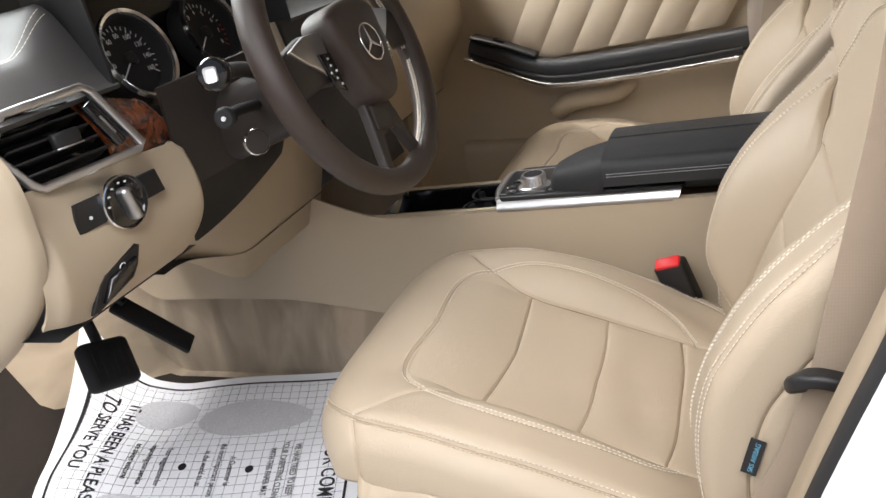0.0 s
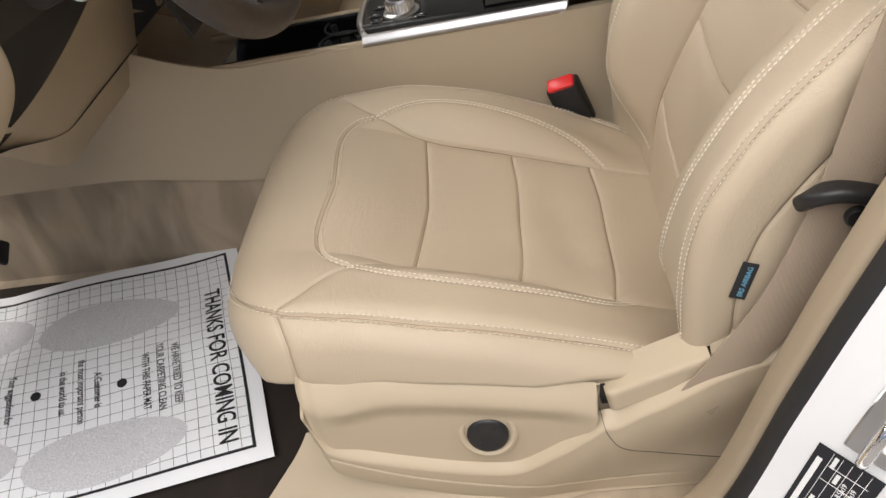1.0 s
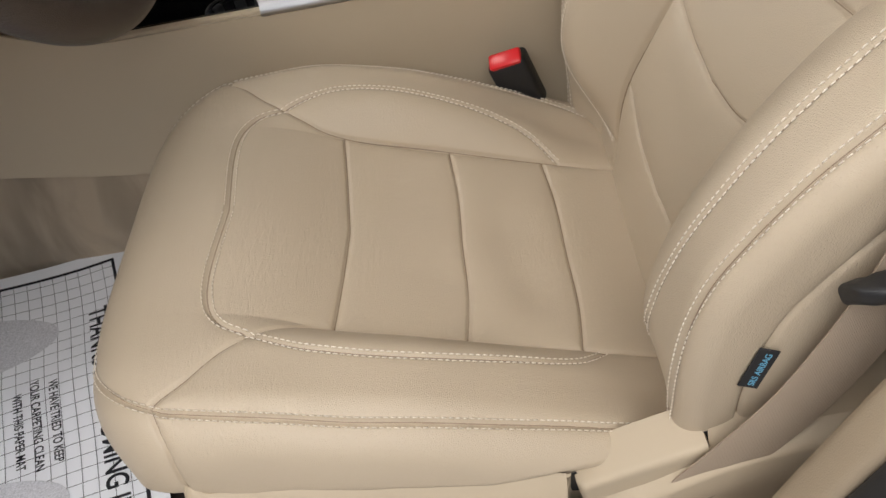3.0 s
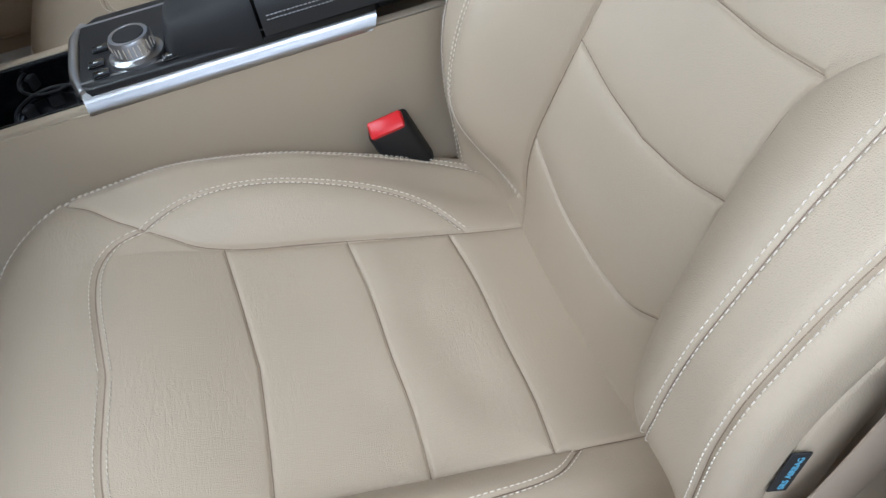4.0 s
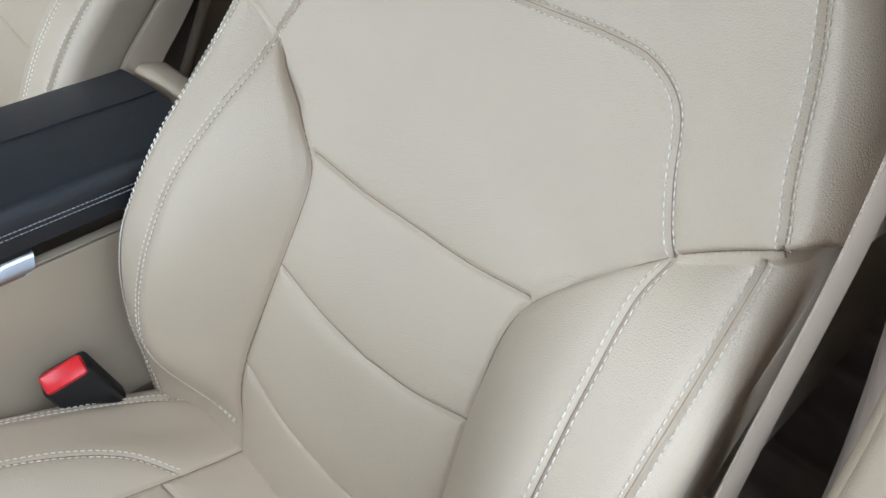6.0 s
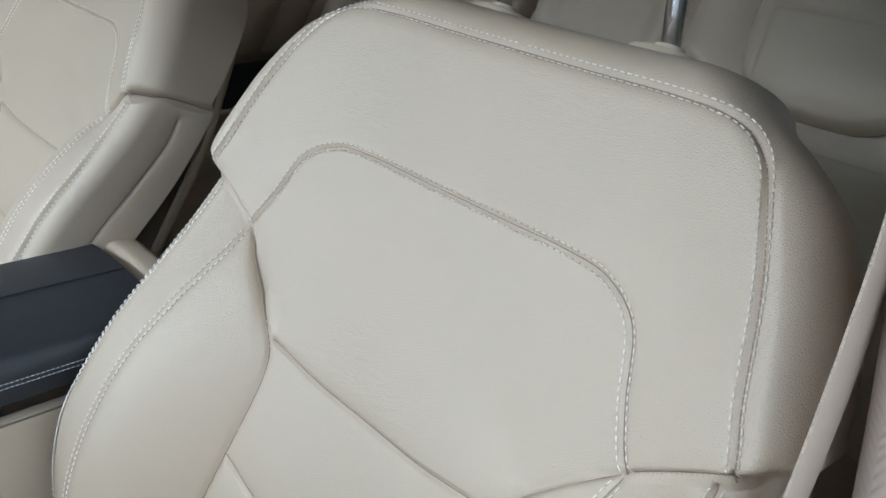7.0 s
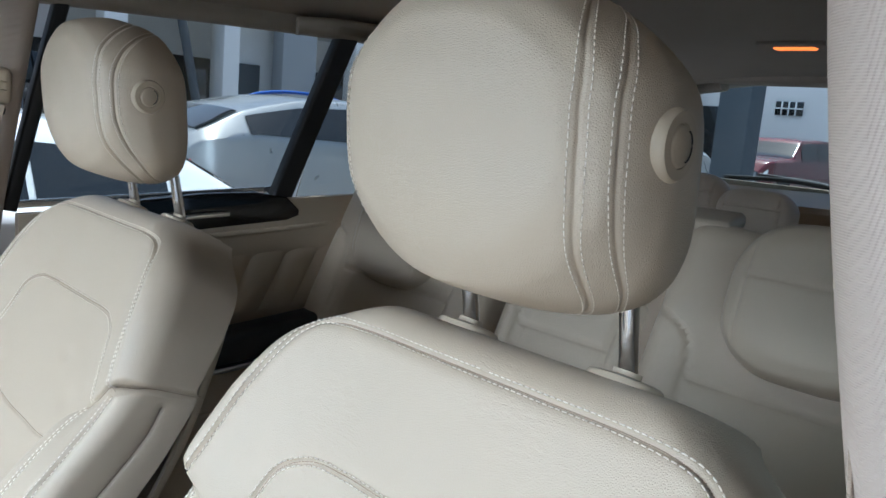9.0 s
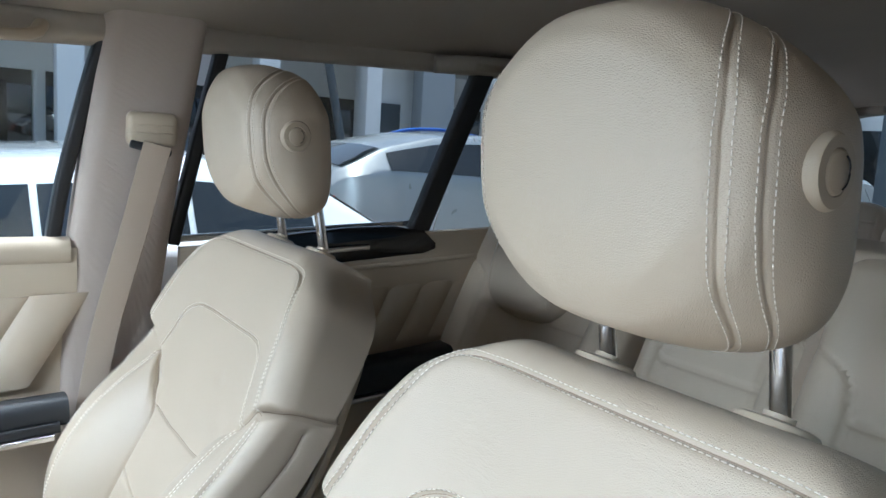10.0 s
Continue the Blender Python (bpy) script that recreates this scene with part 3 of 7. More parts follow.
def make_headrest(parent):
    us, vs = np.linspace(0, 1, 331), np.linspace(0, 2 * np.pi, 361)
    u, v = np.meshgrid(us, vs, indexing="ij")
    p = headrest_place(u, v)
    normal = np.cross(np.gradient(p, axis=0), np.gradient(p, axis=1))
    normal /= np.linalg.norm(normal, axis=-1, keepdims=True) + 1e-9
    normal *= np.sign((normal * p).sum(-1, keepdims=True) + 1e-12)
    first, second = (base + more * np.abs(np.sin(v)) ** power for base, more, power in REST_SEAMS)
    for centre, depth in ((first, 0.0018), (second, 0.0016)):
        d = np.abs(u - centre) * 0.26
        p = p - (depth * np.exp(-((d / 0.0013) ** 2)) + 0.0006 * np.exp(-((d / 0.006) ** 2)))[..., None] * normal
    nu, nv = u.shape
    i = np.arange(nu * nv).reshape(nu, nv)
    faces = np.stack([i[:-1, :-1], i[1:, :-1], i[1:, 1:], i[:-1, 1:]], -1).reshape(-1, 4)
    um = 0.5 * (u[:-1, :-1] + u[1:, 1:]).ravel()
    kinds = np.where(um < 0.5 * (first[:-1, :-1] + first[1:, 1:]).ravel(), 0, np.where(um < 0.5 * (second[:-1, :-1] + second[1:, 1:]).ravel(), 1, 2))
    flat, normals = p.reshape(-1, 3), grid_normals(p, True)
    for k, name in enumerate(("front_panel", "side_band", "rear_panel")):
        some = faces[kinds == k]
        used, back = np.unique(some, return_inverse=True)
        ob = solid(name, flat[used], back.reshape(-1, 4), seat_leather, parent, "", 180)
        ob.data.normals_split_custom_set_from_vertices([tuple(q) for q in normals[used]])
    bm = bmesh.new()
    for base, more, power in REST_SEAMS:
        for off in (-0.018, 0.018):
            a = np.linspace(0, 2 * np.pi, 400)
            c = headrest_place(base + off + more * np.abs(np.sin(a)) ** power, a)
            run = np.concatenate([[0], np.cumsum(np.linalg.norm(np.diff(c, axis=0), axis=1))])
            for s in np.arange(0, run[-1] - 0.006, 0.0052):
                ends = [np.array([np.interp(q, run, c[:, j]) for j in range(3)]) for q in (s, s + 0.0035)]
                out = ends[0] * np.array((0.3, 1, 1))
                out = out / np.linalg.norm(out)
                t = (ends[1] - ends[0]) / (np.linalg.norm(ends[1] - ends[0]) + 1e-9)
                side = np.cross(out, t) * 0.0004
                vs = [bm.verts.new(x) for x in (ends[0] - side, ends[0] + side, ends[0] + out * 0.0006, ends[1] - side, ends[1] + side, ends[1] + out * 0.0006)]
                for f in ((0, 2, 5, 3), (1, 4, 5, 2), (0, 1, 2), (3, 5, 4), (0, 3, 4, 1)):
                    bm.faces.new([vs[j] for j in f])
    part("stitching", bm, thread, parent, "cream thread in double rows", 180)["kind"] = "stuff"
    button = part("button", disc_bm(((0.022, -0.012), (0.022, 0.003), (0.020, 0.006), (0.0135, 0.0065), (0.0130, 0.0050), (0.0125, 0.0065), (0.011, 0.0075), (0.0, 0.0078)), 40, axis_pose((-0.010, -0.130, 0.006), (0.06, -1, 0))), plastic_beige, parent, "round beige release button")
    tube("button_mark", [(-0.010 + 0.006 * math.cos(k) + 0.003, -0.1382, 0.006 + 0.009 * math.sin(k)) for k in np.linspace(-1.4, 1.4, 7)], 0.0006, black_plastic, button, sides=6, step=0.002)


STITCH = (0.0008, 0.00052)


def make_seat(label):
    seat = thing("front_seat", label, "car seat", "front seats")
    # cushion
    us, vs = np.arange(-0.46, 0.2281, TIGHT), np.arange(-0.395, 0.3951, TIGHT)
    u, v, p, n = padded(cushion_place, us, vs, CUSHION_SEAMS, ("crest", "front"), dents=((0.050, 0.03, 0.05, 0.0045), (0.072, -0.06, 0.045, 0.0045), (0.025, 0.09, 0.04, -0.002), (0.030, -0.08, 0.04, -0.002), (-0.03, -0.05, 0.04, 0.002), (-0.06, 0.08, 0.05, 0.002)))
    lines = seam_lines(CUSHION_SEAMS)
    def across(name, where):
        l = lines[name][np.argsort(lines[name][:, 0])]
        return np.interp(where, l[:, 0], l[:, 1])
    a = np.abs(v)
    inner, outer = across("inner", u), across("outer", u)
    front = lines["front"][np.argsort(lines["front"][:, 1])]
    nose = np.interp(a, front[:, 1], front[:, 0])
    def cut(name):
        return np.interp(a, lines[name][:, 1], lines[name][:, 0])
    kind = np.where(u < cut("first"), 1, np.where(u < cut("second"), 2, np.where(u < cut("third"), 3, 4)))
    kind = np.where(u < nose, 0, kind)
    kind = np.where((a > inner) & (u > -0.254), np.where(v > 0, 5, 6), kind)
    kind = np.where((a > outer) | (u < -0.330), 7, kind)
    panels(u, v, p, kind, ("cushion_nose", "thigh_panel", "cushion_panel", "cushion_panel", "cushion_panel", "cushion_bolster", "cushion_bolster", "cushion_skirt"), seat_leather, seat)
    bm = bmesh.new()
    cushion_lines = lines
    height = lambda a, b: swell(a, b, cushion_lines, ("crest", "front"))
    for sign in (1, -1):
        for name in ("outer", "front", "crest"):
            for side in (-0.0033, 0.0033):
                stitch_row(cushion_place, lines[name], side, sign, bm, height, STITCH[0] + 0.0006 * (name == "outer"), STITCH[1])
    # Brown strips that put dirt and shade into the seams by colour.
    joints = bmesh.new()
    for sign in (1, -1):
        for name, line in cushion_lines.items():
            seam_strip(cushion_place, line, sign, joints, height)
    # backrest
    us, vs = np.arange(-0.06, 0.7501, TIGHT), np.arange(-0.37, 0.3701, TIGHT)
    u, v, p, n = padded(back_place, us, vs, BACK_SEAMS, ("crest", "arch"), dents=((0.30, -0.09, 0.03, 0.002), (0.27, -0.10, 0.012, 0.0015), (0.40, -0.11, 0.03, 0.0025), (0.45, -0.05, 0.02, 0.0015), (0.16, 0.03, 0.05, 0.002)))
    lines = seam_lines(BACK_SEAMS)
    a = np.abs(v)
    inner, outer = across("inner", u), across("outer", u)
    def up(name):
        l = lines[name]
        return np.interp(a, l[:, 1], l[:, 0])
    kind = np.where(u < up("lower"), 0, np.where(u < up("middle"), 1, np.where(u < up("upper"), 2, 3)))
    shoulder = lines["inner"][lines["inner"][:, 0] > 0.334]
    notch = np.interp(a, shoulder[:, 1], shoulder[:, 0])
    kind = np.where((u < notch) & (a > np.where(u < 0.334, inner, 0.119)), np.where(v > 0, 4, 5), kind)
    out = np.where(u < notch, a > outer, (a > across("top", u)) | (u > 0.6445))
    kind = np.where(out & (u < notch), np.where(v > 0, 6, 8), np.where(out, 7, kind))
    panels(u, v, p, kind, ("back_panel", "back_panel", "back_panel", "shoulder_panel", "back_bolster", "back_bolster", "back_side", "back_top", "back_side"), seat_leather, seat)
    height = lambda a, b: swell(a, b, lines, ("crest", "arch"))
    for sign in (1, -1):
        for name in ("crest", "arch", "outer", "top"):
            for side in (-0.0033, 0.0033):
                stitch_row(back_place, lines[name], side, sign, bm, height, STITCH[0] + 0.0006 * (name == "outer"), STITCH[1])
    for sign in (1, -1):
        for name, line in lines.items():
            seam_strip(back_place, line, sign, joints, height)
    part("stitching", bm, thread, seat, "cream thread in double rows", 180)["kind"] = "stuff"
    part("seam", joints, seam_dirt_shade, seat, "narrow brown seam joints", 180)["kind"] = "stuff"
    # rear shell of the backrest
    def shell(q, r):
        half = np.interp(q, TALL, HALF) * 0.98
        y = half * np.sin(r)
        out = -0.088 - 0.06 * np.cos(r) * ease(0.72, 0.55, q) * ease(-0.05, 0.1, q)
        return BACK_FOOT + q[..., None] * BACK_UP + out[..., None] * BACK_OUT + np.stack([0 * y, y, 0 * y], -1)
    sheet("back_shell", np.linspace(-0.04, 0.672, 40), np.linspace(-np.pi / 2, np.pi / 2, 32), shell, plastic_beige, seat, "beige plastic rear shell", thick=-0.006)
    # headrest on two posts
    rest = new("headrest")
    rest.parent = seat
    rest.matrix_local = pose(0.440, 0, 1.082, 0, 2, 0)
    make_headrest(rest)
    for y in (0.079, -0.079):
        tube("post", [(0.510, y, 0.885), (0.498, y, 0.95), (0.488, y, 1.0), (0.476, y, 1.06)], 0.0073, chrome, seat, "bright chrome post", sides=20, step=0.006)
        part("post_guide", disc_bm(((0.031, -0.006), (0.031, 0.001), (0.029, 0.004), (0.024, 0.0052), (0.0115, 0.0062), (0.0115, 0.010), (0.0, 0.010)), 36, axis_pose((0.4985, y, 0.9145), (0.40, 0, 0.92), (0, 1, 0)) @ Matrix.Diagonal((0.72, 1, 1, 1))), plastic_beige, seat, "oval beige plastic post guide")
    return seat


driver_seat = make_seat("driver's seat in creased beige leather with cream double stitching")
tagged(copy_thing(driver_seat, pose(0.024, 0.768, 0.0)), "passenger seat in smooth beige leather beside the console")


# ---- the cabin ----
def floor_height(x):
    return 0.132 + 0.016 * ease(-0.6, -1.0, x) + 0.36 * ease(-1.06, -1.32, x)


floor = sheet("floor", np.linspace(-1.34, 2.7, 150), np.linspace(-0.43, 1.22, 50), lambda u, v: np.stack([u, v, floor_height(u)], -1), carpet, thick=0.02)
tagged(floor, "beige pile carpet over the car floor", "car carpet", kind="structure")
# Past x = -1.08 the mat's dark pile stands in for shade on carpet.
mat = sheet("floor_mat", np.linspace(-1.30, -0.30, 80), np.linspace(-0.36, 0.262, 24), lambda u, v: np.stack([u, v - (v + 0.36) * 0.45 * ease(-1.08, -1.16, u), floor_height(u) + 0.007], -1), dark_carpet, thick=0.006)
tagged(mat, "dark brown pile floor mat under the paper mat", "floor mat")


# paper mat, printed, creased
def paper_point(a, b):
    """a from the seat end forward, b across; both in metres on the sheet."""
    x, y = -0.376 - 0.974 * a - 0.379 * b, -0.198 - 0.223 * a + 1.021 * b
    lift = 0.013 + 0.003 * np.sin(a * 17) * np.sin(b * 11) + 0.003 * np.sin(b * 25 + 1) + 0.045 * ease(0.42, 0.62, a) * ease(0.05, 0.2, b)
    return np.stack([x, y, floor_height(x) + 0.006 + lift], -1)


PAPER_LONG, PAPER_WIDE = 0.63, 0.50
paper_mat = thing("paper_mat", "white printed paper floor mat lying creased over the carpet", "paper mat")
sheet("paper_sheet", np.linspace(0, PAPER_LONG, 70), np.linspace(0, PAPER_WIDE, 60), paper_point, paper, paper_mat, thick=-0.0006)


def on_paper(me):
    """Lays a flat mesh, drawn in the sheet's metres, onto the sheet."""
    co = np.array([v.co for v in me.vertices])
    p = paper_point(co[:, 0], co[:, 1])
    p[:, 2] += 0.0009 + co[:, 2]
    for v, q in zip(me.vertices, p):
        v.co = q
    me.update()


def printed_bar(name, a0, b0, a1, b1, mat, cuts=12, lift=0.0):
    bm = bmesh.new()
    bmesh.ops.create_grid(bm, x_segments=cuts, y_segments=cuts, size=0.5)
    bm.transform(Matrix.Translation(((a0 + a1) / 2, (b0 + b1) / 2, lift)) @ Matrix.Diagonal((a1 - a0, b1 - b0, 1, 1)))
    ob = part(name, bm, mat, paper_mat)
    on_paper(ob.data)
    return ob


edge = 0.022
for a0, b0, a1, b1 in ((edge, edge, edge + 0.005, PAPER_WIDE - edge), (PAPER_LONG - edge - 0.005, edge, PAPER_LONG - edge, PAPER_WIDE - edge), (edge, edge, PAPER_LONG - edge, edge + 0.005), (edge, PAPER_WIDE - edge - 0.005, PAPER_LONG - edge, PAPER_WIDE - edge)):
    printed_bar("border_line", a0, b0, a1, b1, ink, 40)
bm = bmesh.new()
for k in range(1, 31):
    for (a0, b0, a1, b1) in ((edge + 0.02 * k, edge, edge + 0.02 * k + 0.0007, PAPER_WIDE - edge), (edge, edge + 0.02 * k, PAPER_LONG - edge, edge + 0.02 * k + 0.0007)):
        if a1 <= PAPER_LONG - edge + 1e-6 and b1 <= PAPER_WIDE - edge + 1e-6:
            cells = 40
            for c in range(cells):
                p = [(a0 + (a1 - a0) * s, b0 + (b1 - b0) * t) for s, t in (((c / cells, 0), ((c + 1) / cells, 0), ((c + 1) / cells, 1), (c / cells, 1)) if a1 - a0 > b1 - b0 else ((0, c / cells), (1, c / cells), (1, (c + 1) / cells), (0, (c + 1) / cells)))]
                bm.faces.new([bm.verts.new((*q, 0)) for q in p])
grid_print = tagged(part("print_grid", bm, ink, paper_mat), kind="stuff")
on_paper(grid_print.data)
for a, b in ((0.245, 0.090), (0.245, 0.364)):
    bm = bmesh.new()
    for ca, cb, la, lb in ((a, b, 0.126, 0.056), (a + 0.205, b + 0.026, 0.070, 0.048)):
        ringv = [bm.verts.new((ca + la * math.cos(k), cb + lb * math.sin(k) * (1 + 0.12 * math.cos(k)), 0.0003)) for k in np.linspace(0, 2 * math.pi, 40, endpoint=False)]
        for f in (0.75, 0.5, 0.25):
            inner = [bm.verts.new((ca + (v.co.x - ca) * f, cb + (v.co.y - cb) * f, 0.0003)) for v in ringv] if f == 0.75 else [bm.verts.new((ca + (v.co.x - ca) * f / (f + 0.25), cb + (v.co.y - cb) * f / (f + 0.25), 0.0003)) for v in last]
            outer_ = ringv if f == 0.75 else last
            for k in range(40):
                bm.faces.new((outer_[k], outer_[(k + 1) % 40], inner[(k + 1) % 40], inner[k]))
            last = inner
        bm.faces.new(last)
    shoe = part("shoe_print", bm, grey_ink, paper_mat, "grey printed shoe sole")
    on_paper(shoe.data)
TEXTS = (("THANKS FOR COMING IN", 0.061, 0.214, 0.040, 0.74, 0.0006), ("WE HAVE TRIED TO KEEP", 0.131, 0.208, 0.0180, 0.62, 0.00025), ("YOUR CARPETING CLEAN", 0.157, 0.210, 0.0180, 0.66, 0.00025), ("WITH THIS PAPER MAT", 0.182, 0.208, 0.0180, 0.62, 0.00025), ("A Customer is", 0.262, 0.217, 0.0180, 0.64, 0.00025), ("the most important person", 0.289, 0.222, 0.0180, 0.64, 0.00025), ("in the world to us.", 0.319, 0.225, 0.0180, 0.64, 0.00025), ("Your suggestions for", 0.403, 0.234, 0.0180, 0.64, 0.00025), ("improving our service", 0.440, 0.240, 0.0180, 0.64, 0.00025), ("are always welcome", 0.472, 0.245, 0.0180, 0.64, 0.00025), ("IT HAS BEEN A PLEASURE", 0.525, 0.250, 0.036, 0.78, 0.0006), ("TO SERVE YOU", 0.572, 0.310, 0.036, 0.85, 0.0006))
for words, a, b, size, wide, bold in TEXTS:
    word = letters("lettering", words, size, Matrix.Translation((a, b, 0.0002)) @ Matrix(((0, -1, 0, 0), (-1, 0, 0, 0), (0, 0, 1, 0), (0, 0, 0, 1))), ink, paper_mat, 0.0001, wide, bold)
    on_paper(word.data)
for a, b in ((0.222, 0.217), (0.362, 0.230)):
    bm = bmesh.new()
    bmesh.ops.create_circle(bm, cap_ends=True, segments=28, radius=0.0085)
    bm.transform(Matrix.Translation((a, b, 0.0003)))
    on_paper(part("dot", bm, ink, paper_mat).data)

fastener = thing("mat_fastener", "round dark brown plastic fastener pressed into the floor mat", "fastener")
part("cap", disc_bm(((0.021, -0.004), (0.021, 0.001), (0.019, 0.0025), (0.016, 0.0018), (0.0, 0.0022)), 36, pose(-0.424, -0.272, floor_height(-0.424) + 0.0085)), brown_plastic, fastener)

# tunnel and centre console
CON_Y, CON_FAR = 0.325, 0.480


def tunnel_side(u, v):
    """u along the car, v up the side of the console."""
    foot = floor_height(u)
    top = 0.497 + 0.10 * ease(-0.42, -0.75, u)
    z = foot + (top - foot) * v
    y = CON_Y - 0.035 * (1 - v) ** 1.5 - 0.004 * np.sin(v * 9)
    return np.stack([u, y, z], -1)


console = thing("centre_console", "beige centre console with black tray, aluminium rails and padded black armrest", "car console")
sheet("side_panel", np.linspace(-1.33, 0.62, 100), np.linspace(0.42, 1.0, 14), tunnel_side, soft_beige, console, "smooth beige side panel", thick=-0.004)
sheet("carpet_side", np.linspace(-1.33, 0.62, 70), np.linspace(0, 0.425, 8), lambda u, v: tunnel_side(u, v) + np.array((0, 0.004, 0)), carpet, console, "carpeted lower side")
sheet("far_side", np.linspace(-1.33, 0.62, 50), np.linspace(0, 1, 8), lambda u, v: tunnel_side(u, v) * np.array((1, -1, 1)) + np.array((0, CON_Y + CON_FAR, 0)), soft_beige, console)
for y, t in ((CON_Y + 0.007, 0.014), (CON_FAR - 0.007, 0.014)):
    box("top_rail", (0.32, t, 0.012), (-0.36, y, 0.495), soft_beige, console, bevel=0.004)
    box("rear_rail", (0.36, t, 0.012), (0.28, y, 0.492), soft_beige, console, bevel=0.004)
box("tray", (0.26, 0.135, 0.012), (-0.325, 0.4025, 0.445), gloss_black, console, "deep gloss black tray", 0.003)
for y in (CON_Y + 0.017, CON_FAR - 0.017):
    box("tray_wall", (0.26, 0.006, 0.055), (-0.325, y, 0.472), gloss_black, console, bevel=0.002)
box("tray_end", (0.006, 0.14, 0.055), (-0.452, 0.4025, 0.472), gloss_black, console, bevel=0.002, turn=(0, -25, 0))
for y in (0.372, 0.440):
    holder = part("cup_holder", disc_bm(((0.037, 0.0), (0.037, 0.035), (0.041, 0.037), (0.041, 0.033), (0.034, 0.031), (0.034, 0.004), (0.0, 0.004)), 40, Matrix.Translation((-0.262, y, 0.452))), gloss_black, console, "round cup holder with a chrome rim")
    tube("rim", [(-0.262 + 0.039 * math.cos(k), y + 0.039 * math.sin(k), 0.4895) for k in np.linspace(0, 2 * math.pi, 20, endpoint=False)], 0.0018, black_plastic, holder, closed=True, sides=8, step=0.004)
    for k in range(3):
        box("grip_tab", (0.010, 0.016, 0.018), (-0.262 + 0.034 * math.cos(2.1 * k + 0.5), y + 0.034 * math.sin(2.1 * k + 0.5), 0.478), rubber, holder, bevel=0.003, turn=(0, 0, math.degrees(2.1 * k + 0.5)))
part("cup_floor", disc_bm(((0.033, 0), (0.033, 0.002), (0, 0.002)), 32, Matrix.Translation((-0.262, 0.372, 0.457))), satin, console, "grey rubber disc")
# control plate with its aluminium surround
plate = [(-0.205, -0.078), (0.110, -0.078), (0.118, -0.07), (0.118, 0.07), (0.11, 0.078), (-0.195, 0.078), (-0.215, 0.06), (-0.215, -0.068)]
part("control_plate", plate_bm(plate, 0.010, 0.003, pose(0, 0.4025, 0.512)), black_plastic, console, "matt black control plate")
RAIL = np.array([(0.345, 0.5215), (0.340, 0.5225), (0.333, 0.5205), (0.322, 0.5115), (0.3165, 0.5005), (0.3175, 0.4955), (0.324, 0.494)])
for side in (1, -1):
    def rail_place(u, v, side=side):
        """A sloping rail: u along, v over its section; its ends are rounded off."""
        k = v * (len(RAIL) - 1)
        y, z = np.interp(k, np.arange(len(RAIL)), RAIL[:, 0]), np.interp(k, np.arange(len(RAIL)), RAIL[:, 1])
        trim = 0.012 * ease(0.4, 1.0, v)
        x = u - trim * ease(0.05, 0.112, u)
        return np.stack([x, y if side > 0 else 2 * 0.4025 - y, z], -1)
    sheet("side_rail", np.linspace(-0.215, 0.112, 40), np.linspace(0, 1, 25), rail_place, satin, console, "brushed aluminium rail", thick=-0.004 * side, smooth=80)
tube("front_rail", [(-0.212, CON_Y + 0.004, 0.515), (-0.220, 0.36, 0.519), (-0.221, 0.4025, 0.520), (-0.220, 0.445, 0.519), (-0.212, CON_FAR - 0.004, 0.515)], 0.006, satin, console, sides=10)
knob = part("rotary_knob", disc_bm(((0.030, 0), (0.030, 0.004), (0.024, 0.006), (0.0225, 0.008), (0.0235, 0.022), (0.0215, 0.026), (0.018, 0.0265), (0.0175, 0.0255), (0.0, 0.0258)), 48, Matrix.Translation((-0.150, 0.366, 0.522))), satin, console, "round brushed aluminium controller knob")
part("knob_top", disc_bm(((0.0172, 0), (0.0165, 0.001), (0, 0.0012)), 40, Matrix.Translation((-0.150, 0.366, 0.5478))), black_plastic, knob)
for k in range(26):
    a = 2 * math.pi * k / 26
    box("ridge", (0.0012, 0.0012, 0.012), (-0.150 + 0.0232 * math.cos(a), 0.366 + 0.0232 * math.sin(a), 0.538), chrome, knob, bevel=0)
for dx, dy in ((-0.04, -0.025), (-0.045, 0.0), (-0.04, 0.03), (0.0, 0.045), (0.035, -0.03)):
    key = box("key", (0.018, 0.014, 0.003), (-0.150 + dx, 0.37 + dy, 0.5235), gloss_black, console, bevel=0.001)
    box("mark", (0.005, 0.0012, 0.0006), (-0.150 + dx, 0.37 + dy, 0.5253), white_print, key, bevel=0)
for x in (-0.045, -0.02, 0.005):
    box("toggle", (0.014, 0.018, 0.006), (x - 0.03, 0.455, 0.525), satin, console, bevel=0.002)


def pad_place(u, v):
    """The padded armrest: u along, v once over from one lower edge to the other."""
    half = 0.102 * np.ones_like(u)
    y = np.sign(v) * np.minimum(np.abs(v), 1) * half
    edge = np.maximum(np.abs(v) - 0.86, 0) / 0.14
    top = 0.588 - 0.010 * np.abs(v) ** 2
    z = top - 0.018 * (1 - np.sqrt(np.clip(1 - np.minimum(edge, 1) ** 2, 0, 1))) - np.maximum(np.abs(v) - 1, 0) * 0.25
    return np.stack([u, 0.4025 + y, z], -1)


